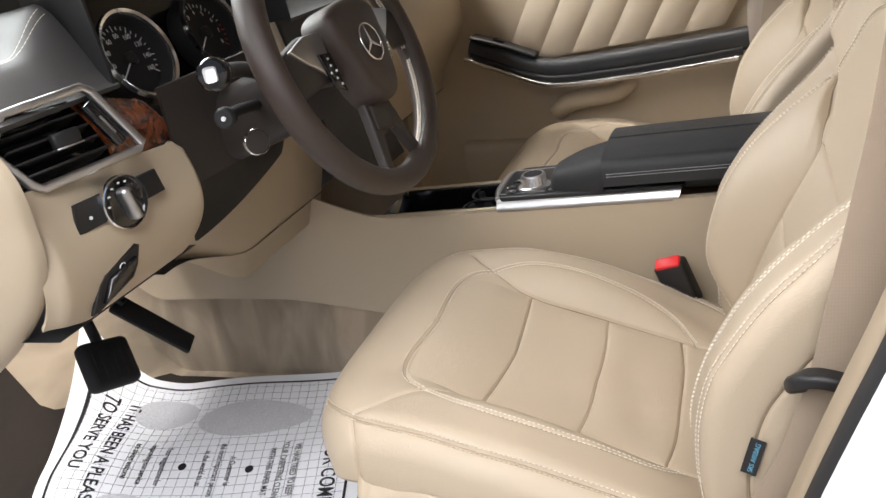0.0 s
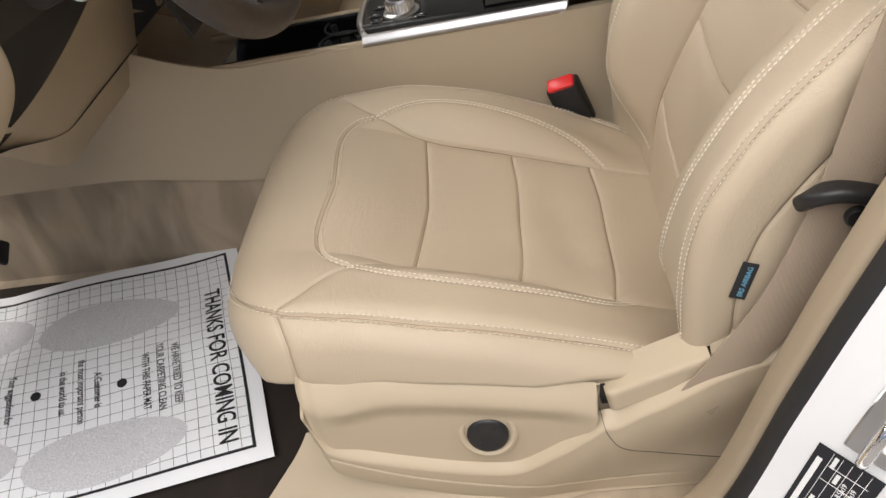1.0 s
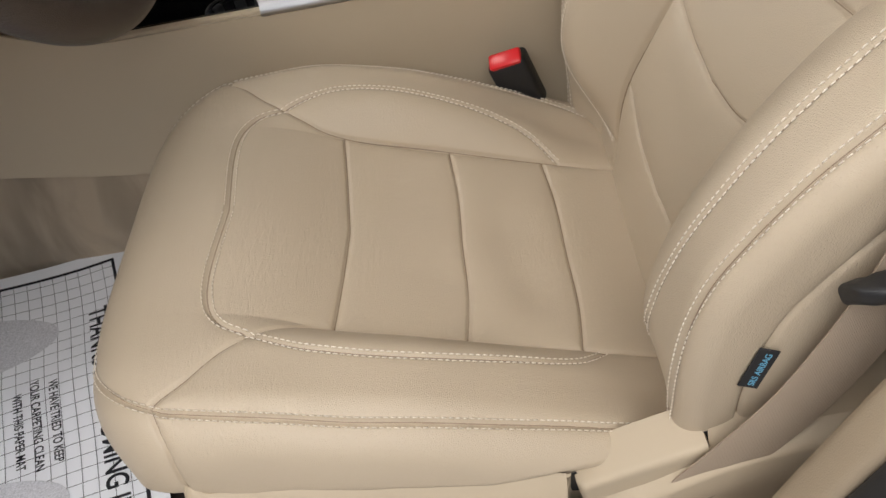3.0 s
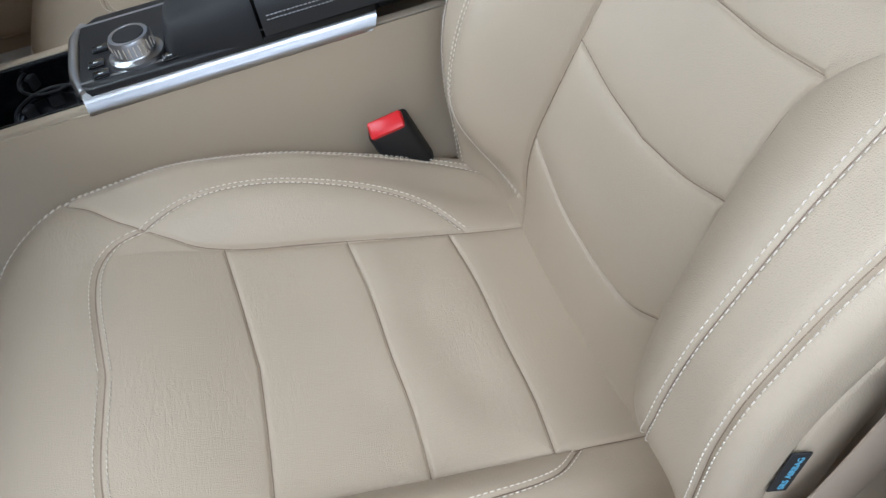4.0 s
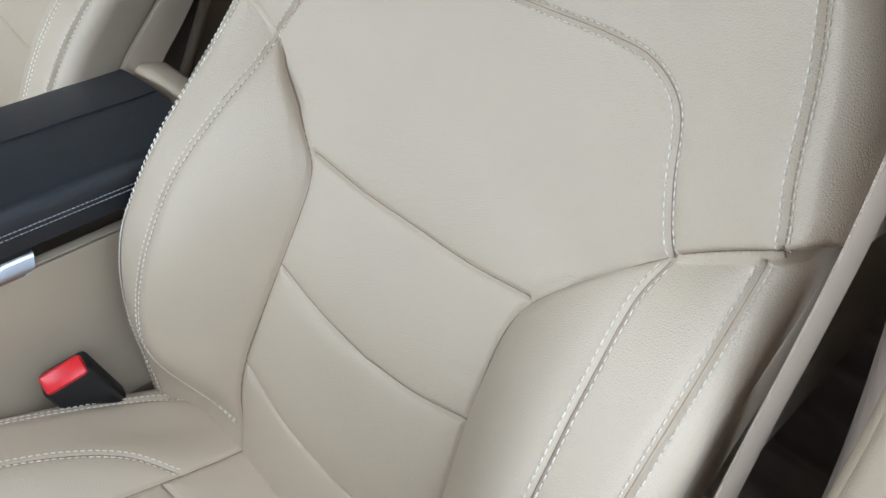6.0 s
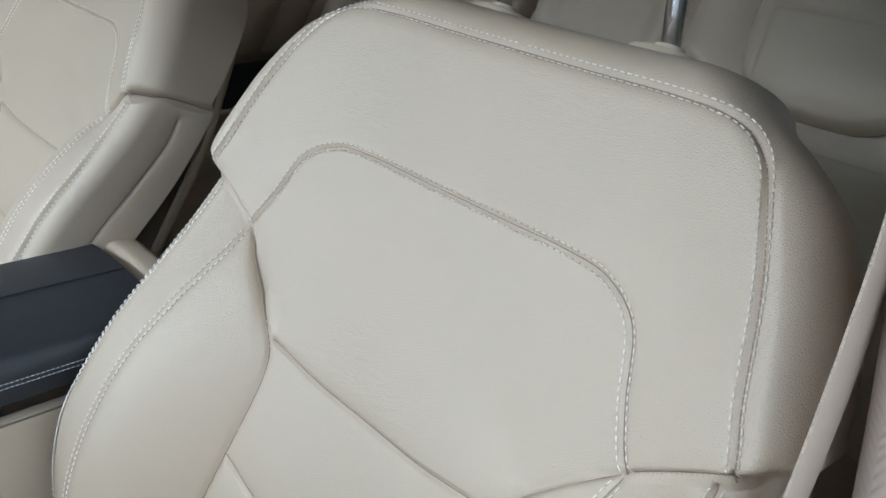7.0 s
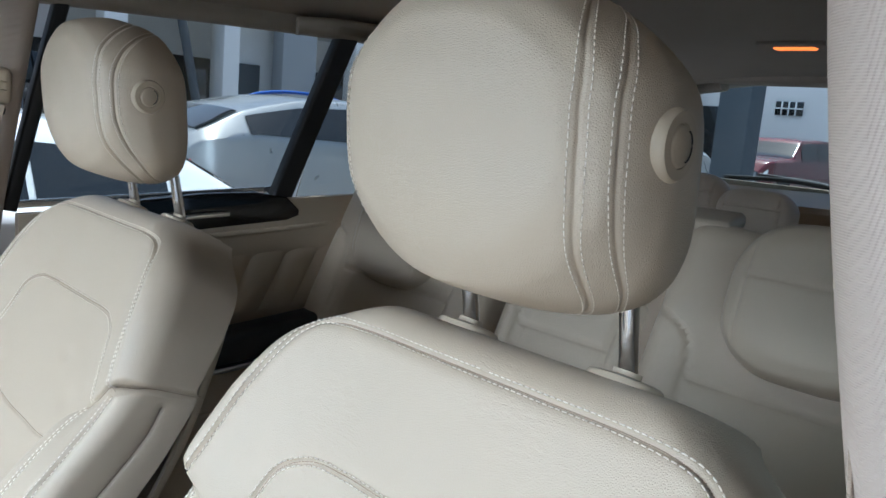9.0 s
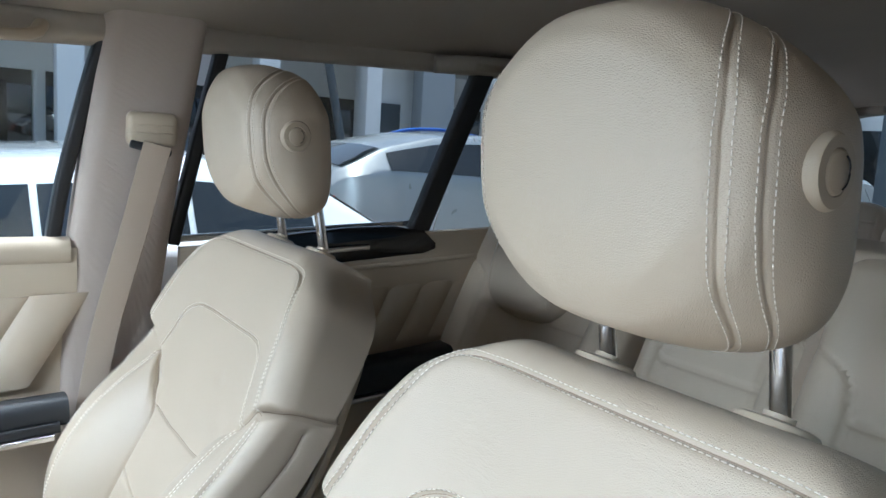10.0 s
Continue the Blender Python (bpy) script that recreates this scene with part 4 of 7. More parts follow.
sheet("armrest", np.linspace(-0.012, 0.302, 50), np.linspace(-1.09, 1.09, 90), pad_place, black_leather, console, "black leather armrest pad with grey stitching", thick=0.003)
box("armrest_base", (0.31, 0.125, 0.034), (0.146, 0.4025, 0.522), black_plastic, console, bevel=0.006)
bm = bmesh.new()
for v in (-1.026, -1.008, 1.008, 1.026):
    for x in np.arange(-0.005, 0.296, 0.0045):
        a, b = pad_place(np.array(x), np.array(v)), pad_place(np.array(x + 0.0033), np.array(v))
        w = np.array((0, 0.0004, 0.0003))
        top = np.array((0, 0.0003 * np.sign(v), 0.0007))
        q = [bm.verts.new(c) for c in (a - w, a + w, b + w, b - w, a + top, b + top)]
        for f in ((0, 3, 5, 4), (1, 4, 5, 2), (0, 4, 1), (3, 2, 5)):
            bm.faces.new([q[j] for j in f])
part("armrest_stitching", bm, material("grey_thread", (0.45, 0.46, 0.48), 0.7, vary=0), console, smooth=180)["kind"] = "stuff"
tube("armrest_crease", [(-0.01, 0.405, 0.5885), (0.15, 0.405, 0.5885), (0.30, 0.402, 0.5885)], 0.0011, black_plastic, console, sides=6)


def wrist_place(u, v):
    """The rounded wrist rest ahead of the armrest: u along, v across; its front corner is cut round."""
    near, far = 0.338 - 0.022 * u, 0.392 + 0.070 * bow(0.0, 0.6, u)
    high = (0.032 + 0.024 * u) * bow(0.0, 0.14, u) * np.sqrt(np.clip(1 - np.abs(v) ** 6, 0, 1))
    x = -0.114 + 0.098 * u - 0.006 * (1 - v**2) * ease(0.5, 0.0, u)
    return np.stack([x, near + (far - near) * (0.5 + 0.5 * v), 0.521 + high], -1)


sheet("wrist_rest", np.linspace(0, 1, 40), np.sin(np.linspace(-np.pi / 2, np.pi / 2, 61)), wrist_place, rubber, console, "dark grey moulded wrist rest", thick=0.003, smooth=80)

box("rear_housing", (0.050, 0.204, 0.10), (0.330, 0.4025, 0.528), soft_beige, console, "rounded beige housing behind the armrest", 0.016, (0, 12, 0), 4)

# seat buckle beside the driver's seat
buckle = thing("belt_buckle", "black seat belt buckle with a red release button", "belt buckle")
lean = pose(0.092, 0.270, 0.385, 0, -17, 0) @ pose(0, 0, 0, 0, 0, 78)
part("body", box_bm((0.032, 0.052, 0.085), 0.007, 3, lean @ pose(0, 0, -0.022)), black_plastic, buckle)
part("release_button", box_bm((0.022, 0.044, 0.010), 0.004, 2, lean @ pose(-0.006, 0, 0.021, 0, -30, 0)), red_plastic, buckle, "red plastic release button")
part("stalk", box_bm((0.014, 0.034, 0.12), 0.004, 2, lean @ pose(0.006, 0, -0.10)), black_plastic, buckle)
other = tagged(copy_thing(buckle, pose(0.02, 0.22, 0.0)), "black belt buckle with red button beside the passenger seat")
tube("seat_rail_trim", [(0.185, 0.262, 0.352), (0.21, 0.25, 0.36), (0.235, 0.235, 0.375)], 0.0035, plastic_beige, driver_seat, "thin beige trim edge")


# ---- dashboard, seen from the driver's door ----
dash = thing("dashboard", "two-tone dashboard, dark leather above, beige below, with burl wood band", "dashboard")


def dash_lower(u, v):
    """The beige lower panel: u from the outer to the inner edge (0 to 1), v from its lower edge up."""
    inner = -0.119 + 0.036 * v ** 0.6 - 0.012 * ease(0.90, 1.0, v)
    y = -0.384 + (inner + 0.384) * u
    low = 0.662 + 0.012 * ease(0.85, 1.0, u) + 0.012 * ease(0.2, 0.0, u)
    high = 0.806 + 0.098 * (-0.083 - y)
    x = -0.500 + 0.023 * np.sin(np.pi * v ** 0.8) - 0.012 * (1 - v) ** 4 - 0.022 * ease(0.94, 1.0, u) - 0.02 * ease(0.06, 0.0, u)
    return np.stack([x, y, low + (high - low) * v], -1)


sheet("lower_panel", np.linspace(0, 1, 60), np.linspace(0, 1, 40), dash_lower, soft_beige, dash, "soft beige lower panel", thick=0.006)
sheet("knee_panel", np.linspace(-0.12, 0.36, 40), np.linspace(0, 1, 20), lambda u, v: np.stack([-0.60 + 0.07 * v - 0.02 * (1 - v) ** 2, u, 0.50 + 0.18 * v + 0.12 * ease(0.1, -0.1, u) * (1 - v) + 0.08 * v * ease(-0.1, 0.2, u)], -1), soft_beige, dash, "beige knee panel below the column", thick=0.006)
sheet("under_panel", np.linspace(-0.384, -0.125, 20), np.linspace(0, 1, 8), lambda u, v: np.stack([-0.512 - 0.5 * v, u, 0.660 + 0 * v], -1), black_plastic, dash, "black underside")
sheet("under_panel", np.linspace(-0.12, 0.36, 20), np.linspace(0, 1, 8), lambda u, v: np.stack([-0.595 - 0.45 * v, u, 0.612 - 0.06 * ease(-0.1, 0.1, u) + 0.02 * v], -1), black_plastic, dash, "black underside")


def dash_top(u, v):
    """The leather top: u across, v from the front edge of the top back to the windscreen."""
    hood = 0.055 * ease(-0.26, -0.17, u) * ease(0.33, 0.25, u)
    x = -0.492 - 0.012 * ease(0, 0.1, v) - 0.62 * v
    z = 0.905 + 0.058 * ease(0, 0.09, v) + hood * ease(0.02, 0.12, v) * ease(1.0, 0.5, v) - 0.02 * v
    return np.stack([x, u, z], -1)


sheet("top_pad", np.linspace(-0.44, -0.172, 40), np.linspace(0, 1, 60), dash_top, dash_leather, dash, "dark grey stitched leather top", thick=0.006)
sheet("top_pad", np.linspace(0.258, 1.19, 60), np.linspace(0, 1, 60), dash_top, dash_leather, dash, "dark grey stitched leather top", thick=0.006)
sheet("binnacle_hood", np.linspace(-0.180, 0.265, 40), np.linspace(0.12, 1, 40), lambda u, v: dash_top(u, v) + np.stack([0 * u, 0 * u, 0.03 + 0.012 * np.sin(np.pi * (u + 0.18) / 0.445) + 0 * v], -1) * ease(0.0, 0.03, v)[..., None], dash_leather, dash, "stitched leather hood over the dials", thick=0.006)
for y0, y1 in ((-0.176, -0.145), (0.262, 0.228)):
    sheet("binnacle_wall", np.linspace(0, 1, 12), np.linspace(0, 1, 8), lambda u, v, y0=y0, y1=y1: np.stack([-0.494 - 0.13 * u, y0 + (y1 - y0) * u, 0.905 + 0.125 * v], -1), black_plastic, dash, thick=0.004)
bm = bmesh.new()
for v in (0.088, 0.100):
    for y in np.arange(-0.43, -0.18, 0.006):
        a, b = dash_top(np.array(y), np.array(v)), dash_top(np.array(y + 0.004), np.array(v))
        w, top = np.array((0.0004, 0, 0)), np.array((0, 0, 0.0006))
        q = [bm.verts.new(c) for c in (a - w, a + w, b + w, b - w, a + top, b + top)]
        for f in ((0, 3, 5, 4), (1, 4, 5, 2), (0, 4, 1), (3, 2, 5)):
            bm.faces.new([q[j] for j in f])
part("top_stitching", bm, thread, dash, smooth=180)
for k in range(5):
    box("defrost_slat", (0.012, 0.07, 0.004), (-0.66 - 0.010 * k, -0.40, 0.966), black_plastic, dash, bevel=0.001)

# passenger side of the dashboard and its footwell
sheet("glove_box", np.linspace(0.50, 1.14, 30), np.linspace(0, 1, 24), lambda u, v: np.stack([-0.60 + 0.11 * ease(0, 0.6, v) - 0.03 * ease(0.7, 1, v), u, 0.56 + 0.345 * v], -1), soft_beige, dash, "soft beige glove box panel", thick=0.006)
sheet("glove_under", np.linspace(0.36, 1.14, 10), np.linspace(0, 1, 8), lambda u, v: np.stack([-0.595 - 0.5 * v, u, 0.562 + 0.02 * v], -1), black_plastic, dash)
sheet("centre_fascia", np.linspace(0.30, 0.52, 16), np.linspace(0, 1, 20), lambda u, v: np.stack([-0.50 - 0.05 * v + 0.03 * (1 - v) ** 2, u, 0.57 + 0.35 * v], -1), black_plastic, dash, "dark centre fascia", thick=0.006)
kick = sheet("kick_panel", np.linspace(-1.33, -0.70, 14), np.linspace(0, 1, 8), lambda u, v: np.stack([u, 1.135 + 0 * u, 0.14 + 0.74 * v], -1), carpet, thick=0.01)
tagged(kick, "carpeted side of the passenger footwell", "car carpet", kind="structure")

# side air vent
VENT = axis_pose((-0.494, -0.285, 0.862), (0.93, -0.22, 0.10))
vent = thing("air_vent", "rectangular air vent with black slats and a satin chrome frame", "air vent")
outline = [(-0.058, -0.026), (-0.048, -0.034), (0.080, -0.034), (0.088, -0.028), (0.052, 0.048), (0.043, 0.055), (-0.055, 0.053), (-0.082, 0.018)]
line = smooth_line([(VENT @ Vector((x, y, 0.004))) for x, y in outline], 0.006, True)
bm = bmesh.new()
corners = [VENT @ Vector((x, y, 0.006)) for x, y in outline]
part("frame", sweep_bm(np.array([np.array(c) for c in corners]), rounded(0.010, 0.012, 0.003), True, tuple(VENT.to_3x3() @ Vector((0, 0, 1)))), satin, vent, "satin chrome frame")
part("housing", plate_bm(outline, 0.004, 0, VENT @ pose(0, 0, -0.05)), gloss_black, vent)
for k in range(5):
    t = k / 4
    y = -0.022 + 0.062 * t
    left, right = -0.058 - 0.006 * math.sin(math.pi * t), 0.050 - 0.026 * t
    bm = box_bm((right - left, 0.003, 0.034), 0.001, 1, VENT @ pose((left + right) / 2, y, -0.014, -18, 0, 0))
    part("slat", bm, black_plastic, vent)
part("slider", box_bm((0.034, 0.018, 0.012), 0.003, 2, VENT @ pose(0.000, 0.008, 0.008, 0, 0, 0)), black_plastic, vent, "black thumb slider")
part("slider_edge", box_bm((0.034, 0.002, 0.013), 0.0005, 1, VENT @ pose(0.000, -0.001, 0.008, 0, 0, 0)), satin, vent)
wheel_strip = part("vent_dial", box_bm((0.018, 0.062, 0.012), 0.004, 2, VENT @ pose(0.056, 0.008, 0.000, 0, 0, 24)), gloss_black, vent, "black thumb wheel")
part("dial_mark", box_bm((0.003, 0.026, 0.001), 0, 1, VENT @ pose(0.056, 0.006, 0.007, 0, 0, 24)), satin, wheel_strip)

# burl wood band between the vent and the cluster
sheet("wood_band", np.linspace(0, 1, 24), np.linspace(0, 1, 16), lambda u, v: np.stack([-0.500 - 0.01 * v + 0.012 * np.sin(v * 3.1) - 0.02 * u, -0.215 + 0.125 * u - 0.03 * v * (1 - u) - 0.02 * v * u, 0.816 - 0.008 * u + (0.094 - 0.030 * u) * v], -1), wood, dash, "polished dark burl wood", thick=0.006)

# instrument cluster
cluster = thing("instrument_cluster", "deep black instrument binnacle with two round chrome-ringed dials", "car gauges")
part("binnacle", plate_bm([(-0.20, -0.10), (0.20, -0.10), (0.20, 0.05), (0.16, 0.10), (-0.16, 0.10), (-0.20, 0.05)], 0.004, 0, axis_pose((-0.600, 0.04, 0.925), (0.96, 0, 0.28))), gloss_black, cluster)
for y, label in ((-0.056, "speedometer"), (0.124, "rev counter")):
    m = axis_pose((-0.560, y, 0.922), (0.96, 0, 0.28))
    dial = part("dial", disc_bm(((0.060, -0.03), (0.063, 0.004), (0.061, 0.009), (0.056, 0.006), (0.052, -0.012), (0.0, -0.0125)), 56, m), rubber, cluster, "round black dial")
    part("dial_ring", disc_bm(((0.058, 0.002), (0.065, 0.006), (0.064, 0.014), (0.0595, 0.012), (0.0575, 0.006)), 56, m, True), chrome, dial, "chrome bezel")
    for k in range(25):
        a = radians(215 - k * 250 / 24)
        red = label == "rev counter" and k > 19
        part("tick", box_bm((0.009 if k % 3 == 0 else 0.005, 0.0013, 0.0008), 0, 1, m @ pose(0.046 * math.cos(a), 0.046 * math.sin(a), -0.0118, 0, 0, math.degrees(a))), red_plastic if red else white_print, dial)
    for k in range(9):
        a = radians(215 - k * 250 / 8)
        text = str(k * 20) if label == "speedometer" else str(k)
        letters("numeral", text, 0.010, m @ pose(0.035 * math.cos(a), 0.035 * math.sin(a), -0.0116), white_print, dial)
    part("needle", box_bm((0.045, 0.002, 0.0015), 0.0005, 1, m @ pose(-0.016, -0.012, -0.008, 0, 0, 215)), white_print, dial, "pale needle")
    part("needle_cap", disc_bm(((0.010, 0), (0.010, 0.006), (0.008, 0.008), (0, 0.008)), 24, m @ pose(0, 0, -0.0115)), black_plastic, dial)

# steering column, stalks, ignition
column = thing("steering_column", "dark brown plastic steering column shroud with stalks and ignition lock", "steering column")
bm = sweep_bm(np.array([(-0.64, 0.04, 0.74), (-0.52, 0.04, 0.785), (-0.42, 0.04, 0.812), (-0.355, 0.04, 0.832)]), rounded(0.115, 0.105, 0.03), False, (0, 0, 1))
part("shroud", bm, brown_plastic, column)
sheet("side_cheek", np.linspace(0, 1, 20), np.linspace(0, 1, 16), lambda u, v: np.stack([-0.515 + 0.05 * u + 0.01 * v, -0.098 + 0.193 * u, 0.735 + 0.145 * v + 0.01 * u], -1), brown_plastic, column, "dark plastic cheek beside the column", thick=0.006)
sheet("lower_cheek", np.linspace(0, 1, 16), np.linspace(0, 1, 12), lambda u, v: np.stack([-0.53 + 0.01 * u + (0.015 + 0.04 * u) * v, -0.10 + 0.255 * u + (0.01 - 0.055 * u) * v, 0.655 + 0.045 * u ** 1.6 + (0.095 - 0.04 * u) * v], -1), black_plastic, column, "black lower trim", thick=0.004)
stalk = part("wiper_stalk", sweep_bm(smooth_line([(-0.40, 0.0, 0.86), (-0.37, -0.09, 0.885), (-0.345, -0.175, 0.897)], 0.01), ring(0.010, 16)), black_plastic, column, "black multi-function stalk")
part("stalk_end", disc_bm(((0.017, 0), (0.0195, 0.004), (0.0195, 0.018), (0.016, 0.022), (0, 0.023)), 32, axis_pose((-0.345, -0.172, 0.897), (0.35, -1, 0.12))), gloss_black, stalk)
part("stalk_symbol", box_bm((0.015, 0.018, 0.001), 0.004, 2, axis_pose((-0.3375, -0.1945, 0.8997), (0.35, -1, 0.12))), white_print, stalk, "white printed symbol")
second = part("adjuster_stalk", sweep_bm(smooth_line([(-0.42, 0.0, 0.82), (-0.40, -0.08, 0.832), (-0.385, -0.13, 0.835)], 0.01), ring(0.008, 14)), black_plastic, column, "short black column adjuster")
part("adjuster_tip", disc_bm(((0.013, 0), (0.014, 0.012), (0.011, 0.015), (0, 0.015)), 24, axis_pose((-0.387, -0.125, 0.8346), (0.3, -1, 0.1))), black_plastic, second)
part("adjuster_mark", box_bm((0.006, 0.006, 0.001), 0.002, 1, axis_pose((-0.3825, -0.1405, 0.836), (0.3, -1, 0.1))), white_print, second)
part("ignition_ring", disc_bm(((0.0175, 0), (0.0175, 0.005), (0.0165, 0.006), (0.0150, 0.005)), 36, axis_pose((-0.372, -0.105, 0.792), (0.85, -0.5, 0.2)), True), chrome, column, "chrome ignition ring")
part("ignition_lock", disc_bm(((0.0155, 0), (0.015, 0.008), (0, 0.0085)), 32, axis_pose((-0.372, -0.105, 0.792), (0.85, -0.5, 0.2))), brown_plastic, column)

# steering wheel
wheel = thing("steering_wheel", "dark brown leather steering wheel with aluminium spokes and stitched rim", "steering wheel")
NORMAL = Vector((0.961, 0, 0.276))
HUB = Vector((-0.246, 0.04, 0.874))
W = axis_pose(HUB - 0.04 * NORMAL, NORMAL)
rim = [np.array(W @ Vector((0.188 * math.cos(k), 0.188 * math.sin(k), 0))) for k in np.linspace(0, 2 * math.pi, 120, endpoint=False)]
part("rim", sweep_bm(np.array(rim), ring(0.0180, 24, 0.0205), True, tuple(NORMAL)), brown_leather, wheel, "dark brown leather rim", 180)
bm = bmesh.new()
for k in range(300):
    a = 2 * math.pi * k / 300
    if math.sin(a) > -0.2 and abs(math.cos(a)) > 0.5 or -0.95 < math.sin(a) < -0.3:
        for s, e in ((-0.0035, 0.0035), (0.0035, -0.0035)):
            p0, p1 = (W @ Vector((0.1698 * math.cos(b), 0.1698 * math.sin(b), z)) for b, z in ((a, s), (a + 0.016, e)))
            t = (p1 - p0).normalized()
            o = -(W.to_3x3() @ Vector((math.cos(a), math.sin(a), 0)))
            w = t.cross(o) * 0.0006
            q = [bm.verts.new(c) for c in (p0 - w, p0 + w, p1 + w, p1 - w, p0 + o * 0.001, p1 + o * 0.001)]
            for f in ((0, 3, 5, 4), (1, 4, 5, 2), (0, 4, 1), (3, 2, 5)):
                bm.faces.new([q[j] for j in f])
part("rim_stitching", bm, thread, wheel, "pale cross stitching inside the rim", 180)["kind"] = "stuff"
pad = [(-0.066, 0.045), (-0.045, 0.062), (0.0, 0.068), (0.045, 0.062), (0.066, 0.045), (0.060, 0.0), (0.042, -0.055), (0.020, -0.078), (-0.020, -0.078), (-0.042, -0.055), (-0.060, 0.0)]
pad = [tuple(p[:2]) for p in smooth_line([(x, y, 0) for x, y in pad], 0.008, True)]
part("hub", plate_bm(pad, 0.05, 0.016, W @ pose(0, 0, -0.012), 4), brown_leather, wheel, "domed dark brown hub cover")
star = part("emblem", sweep_bm(np.array([np.array(W @ Vector((0.026 * math.cos(k), 0.026 * math.sin(k), 0.041))) for k in np.linspace(0, 2 * math.pi, 48, endpoint=False)]), ring(0.0017, 8), True, tuple(NORMAL)), chrome, wheel, "chrome ring emblem")
for k in (90, 210, 330):
    part("emblem_ray", plate_bm([(0, -0.003), (0.0255, -0.0006), (0.0255, 0.0006), (0, 0.003)], 0.002, 0, W @ pose(0, 0, 0.039, 0, 0, k)), chrome, star)
for s in (1, -1):
    arm = [(0.052, 0.040), (0.10, 0.046), (0.172, 0.030), (0.180, 0.0), (0.172, -0.028), (0.10, -0.022), (0.055, -0.030)]
    arm = [(s * x, y) for x, y in arm]
    if s < 0:
        arm = arm[::-1]
    spoke = part("spoke", plate_bm(arm, 0.016, 0.005, W @ pose(0, 0, -0.008)), brown_plastic, wheel, "dark side spoke")
    trim = [(0.064, 0.042), (0.105, 0.044), (0.150, 0.033), (0.126, 0.012), (0.092, -0.012), (0.066, -0.022), (0.070, 0.01)]
    trim = [(s * x, y) for x, y in trim]
    if s < 0:
        trim = trim[::-1]
    part("spoke_trim", plate_bm(trim, 0.005, 0.002, W @ pose(0, 0, 0.008)), satin, spoke, "satin aluminium spoke trim")
    pad = part("button_pad", plate_bm([(s * x, y) for x, y in ((0.070, 0.012), (0.098, 0.016), (0.096, -0.030), (0.074, -0.042))][:: s], 0.004, 0.0015, W @ pose(0, 0, 0.0125)), gloss_black, spoke, "black button pad")
    for bx, by in ((0.084, 0.006), (0.078, -0.012), (0.092, -0.012), (0.085, -0.003), (0.085, -0.021), (0.080, -0.030)):
        part("button_mark", box_bm((0.004, 0.003, 0.0006), 0, 1, W @ pose(s * bx, by, 0.0168)), white_print, pad)
low = [(-0.030, -0.060), (0.030, -0.060), (0.040, -0.10), (0.060, -0.165), (0.045, -0.176), (0.022, -0.120), (-0.022, -0.120), (-0.045, -0.176), (-0.060, -0.165), (-0.040, -0.10)]
part("lower_spoke", plate_bm(low, 0.014, 0.004, W @ pose(0, 0, -0.010)), brown_plastic, wheel, "forked dark lower spoke")
part("lower_trim", plate_bm([(-0.026, -0.075), (0.026, -0.075), (0.034, -0.108), (0.0, -0.118), (-0.034, -0.108)], 0.004, 0.0015, W @ pose(0, 0, 0.004)), brown_plastic, wheel)

# light switch and parking brake switch on the lower panel
m = axis_pose((-0.476, -0.2565, 0.779), Vector((1, -0.10, -0.02))) @ pose(0, 0, 0, 0, 0, -5)
switch = thing("light_switch", "round black headlight switch with a satin ring and turning grip", "car switch")
part("bezel_plate", plate_bm([(-0.070, -0.020), (0.070, -0.006), (0.062, 0.024), (-0.064, 0.016)], 0.005, 0.002, m @ pose(0, 0, -0.003)), black_plastic, switch, "black switch panel")
part("ring", disc_bm(((0.0318, 0), (0.0335, 0.004), (0.0330, 0.009), (0.0315, 0.010), (0.0308, 0.006)), 56, m, True), chrome, switch, "satin chrome ring")
part("dial", disc_bm(((0.0310, 0), (0.0310, 0.007), (0.029, 0.0085), (0, 0.0088)), 48, m), gloss_black, switch)
part("grip", box_bm((0.015, 0.042, 0.020), 0.006, 3, m @ pose(0, -0.002, 0.014, 0, 0, 14)), satin, switch, "ridged satin grip")
part("grip_line", box_bm((0.003, 0.034, 0.0008), 0, 1, m @ pose(0.003, -0.002, 0.0253, 0, 0, 14)), black_plastic, switch)
for k, a in enumerate((75, 98, 125, 150, 178)):
    part("symbol", box_bm((0.004, 0.0022, 0.0006), 0.0005, 1, m @ pose(0.0252 * math.cos(radians(a)), 0.0248 * math.sin(radians(a)), 0.0091)), white_print, switch)
part("side_symbol", box_bm((0.004, 0.004, 0.0006), 0.001, 1, m @ pose(-0.048, -0.004, 0.0024)), white_print, switch)
m = axis_pose((-0.488, -0.298, 0.700), Vector((1, -0.05, -0.25))) @ pose(0, 0, 0, 0, 0, -4)
brake = thing("parking_brake_switch", "small black parking brake switch with a white symbol", "car switch")
part("plate", plate_bm([(-0.044, -0.032), (-0.034, -0.032), (0.026, -0.012), (0.036, 0.002), (0.042, 0.026), (0.036, 0.029), (-0.020, 0.010), (-0.028, 0.002)], 0.005, 0.002, m), black_plastic, brake)
part("lever", plate_bm([(-0.028, -0.022), (0.020, -0.006), (0.030, 0.016), (-0.014, 0.004)], 0.008, 0.003, m @ pose(0, 0, 0.004)), gloss_black, brake)
tube("symbol", [m @ Vector((0.010 + 0.0045 * math.cos(k), 0.010 + 0.0045 * math.sin(k), 0.0055)) for k in np.linspace(0, 2 * math.pi, 12, endpoint=False)], 0.0006, white_print, brake, closed=True, sides=6, step=0.002)

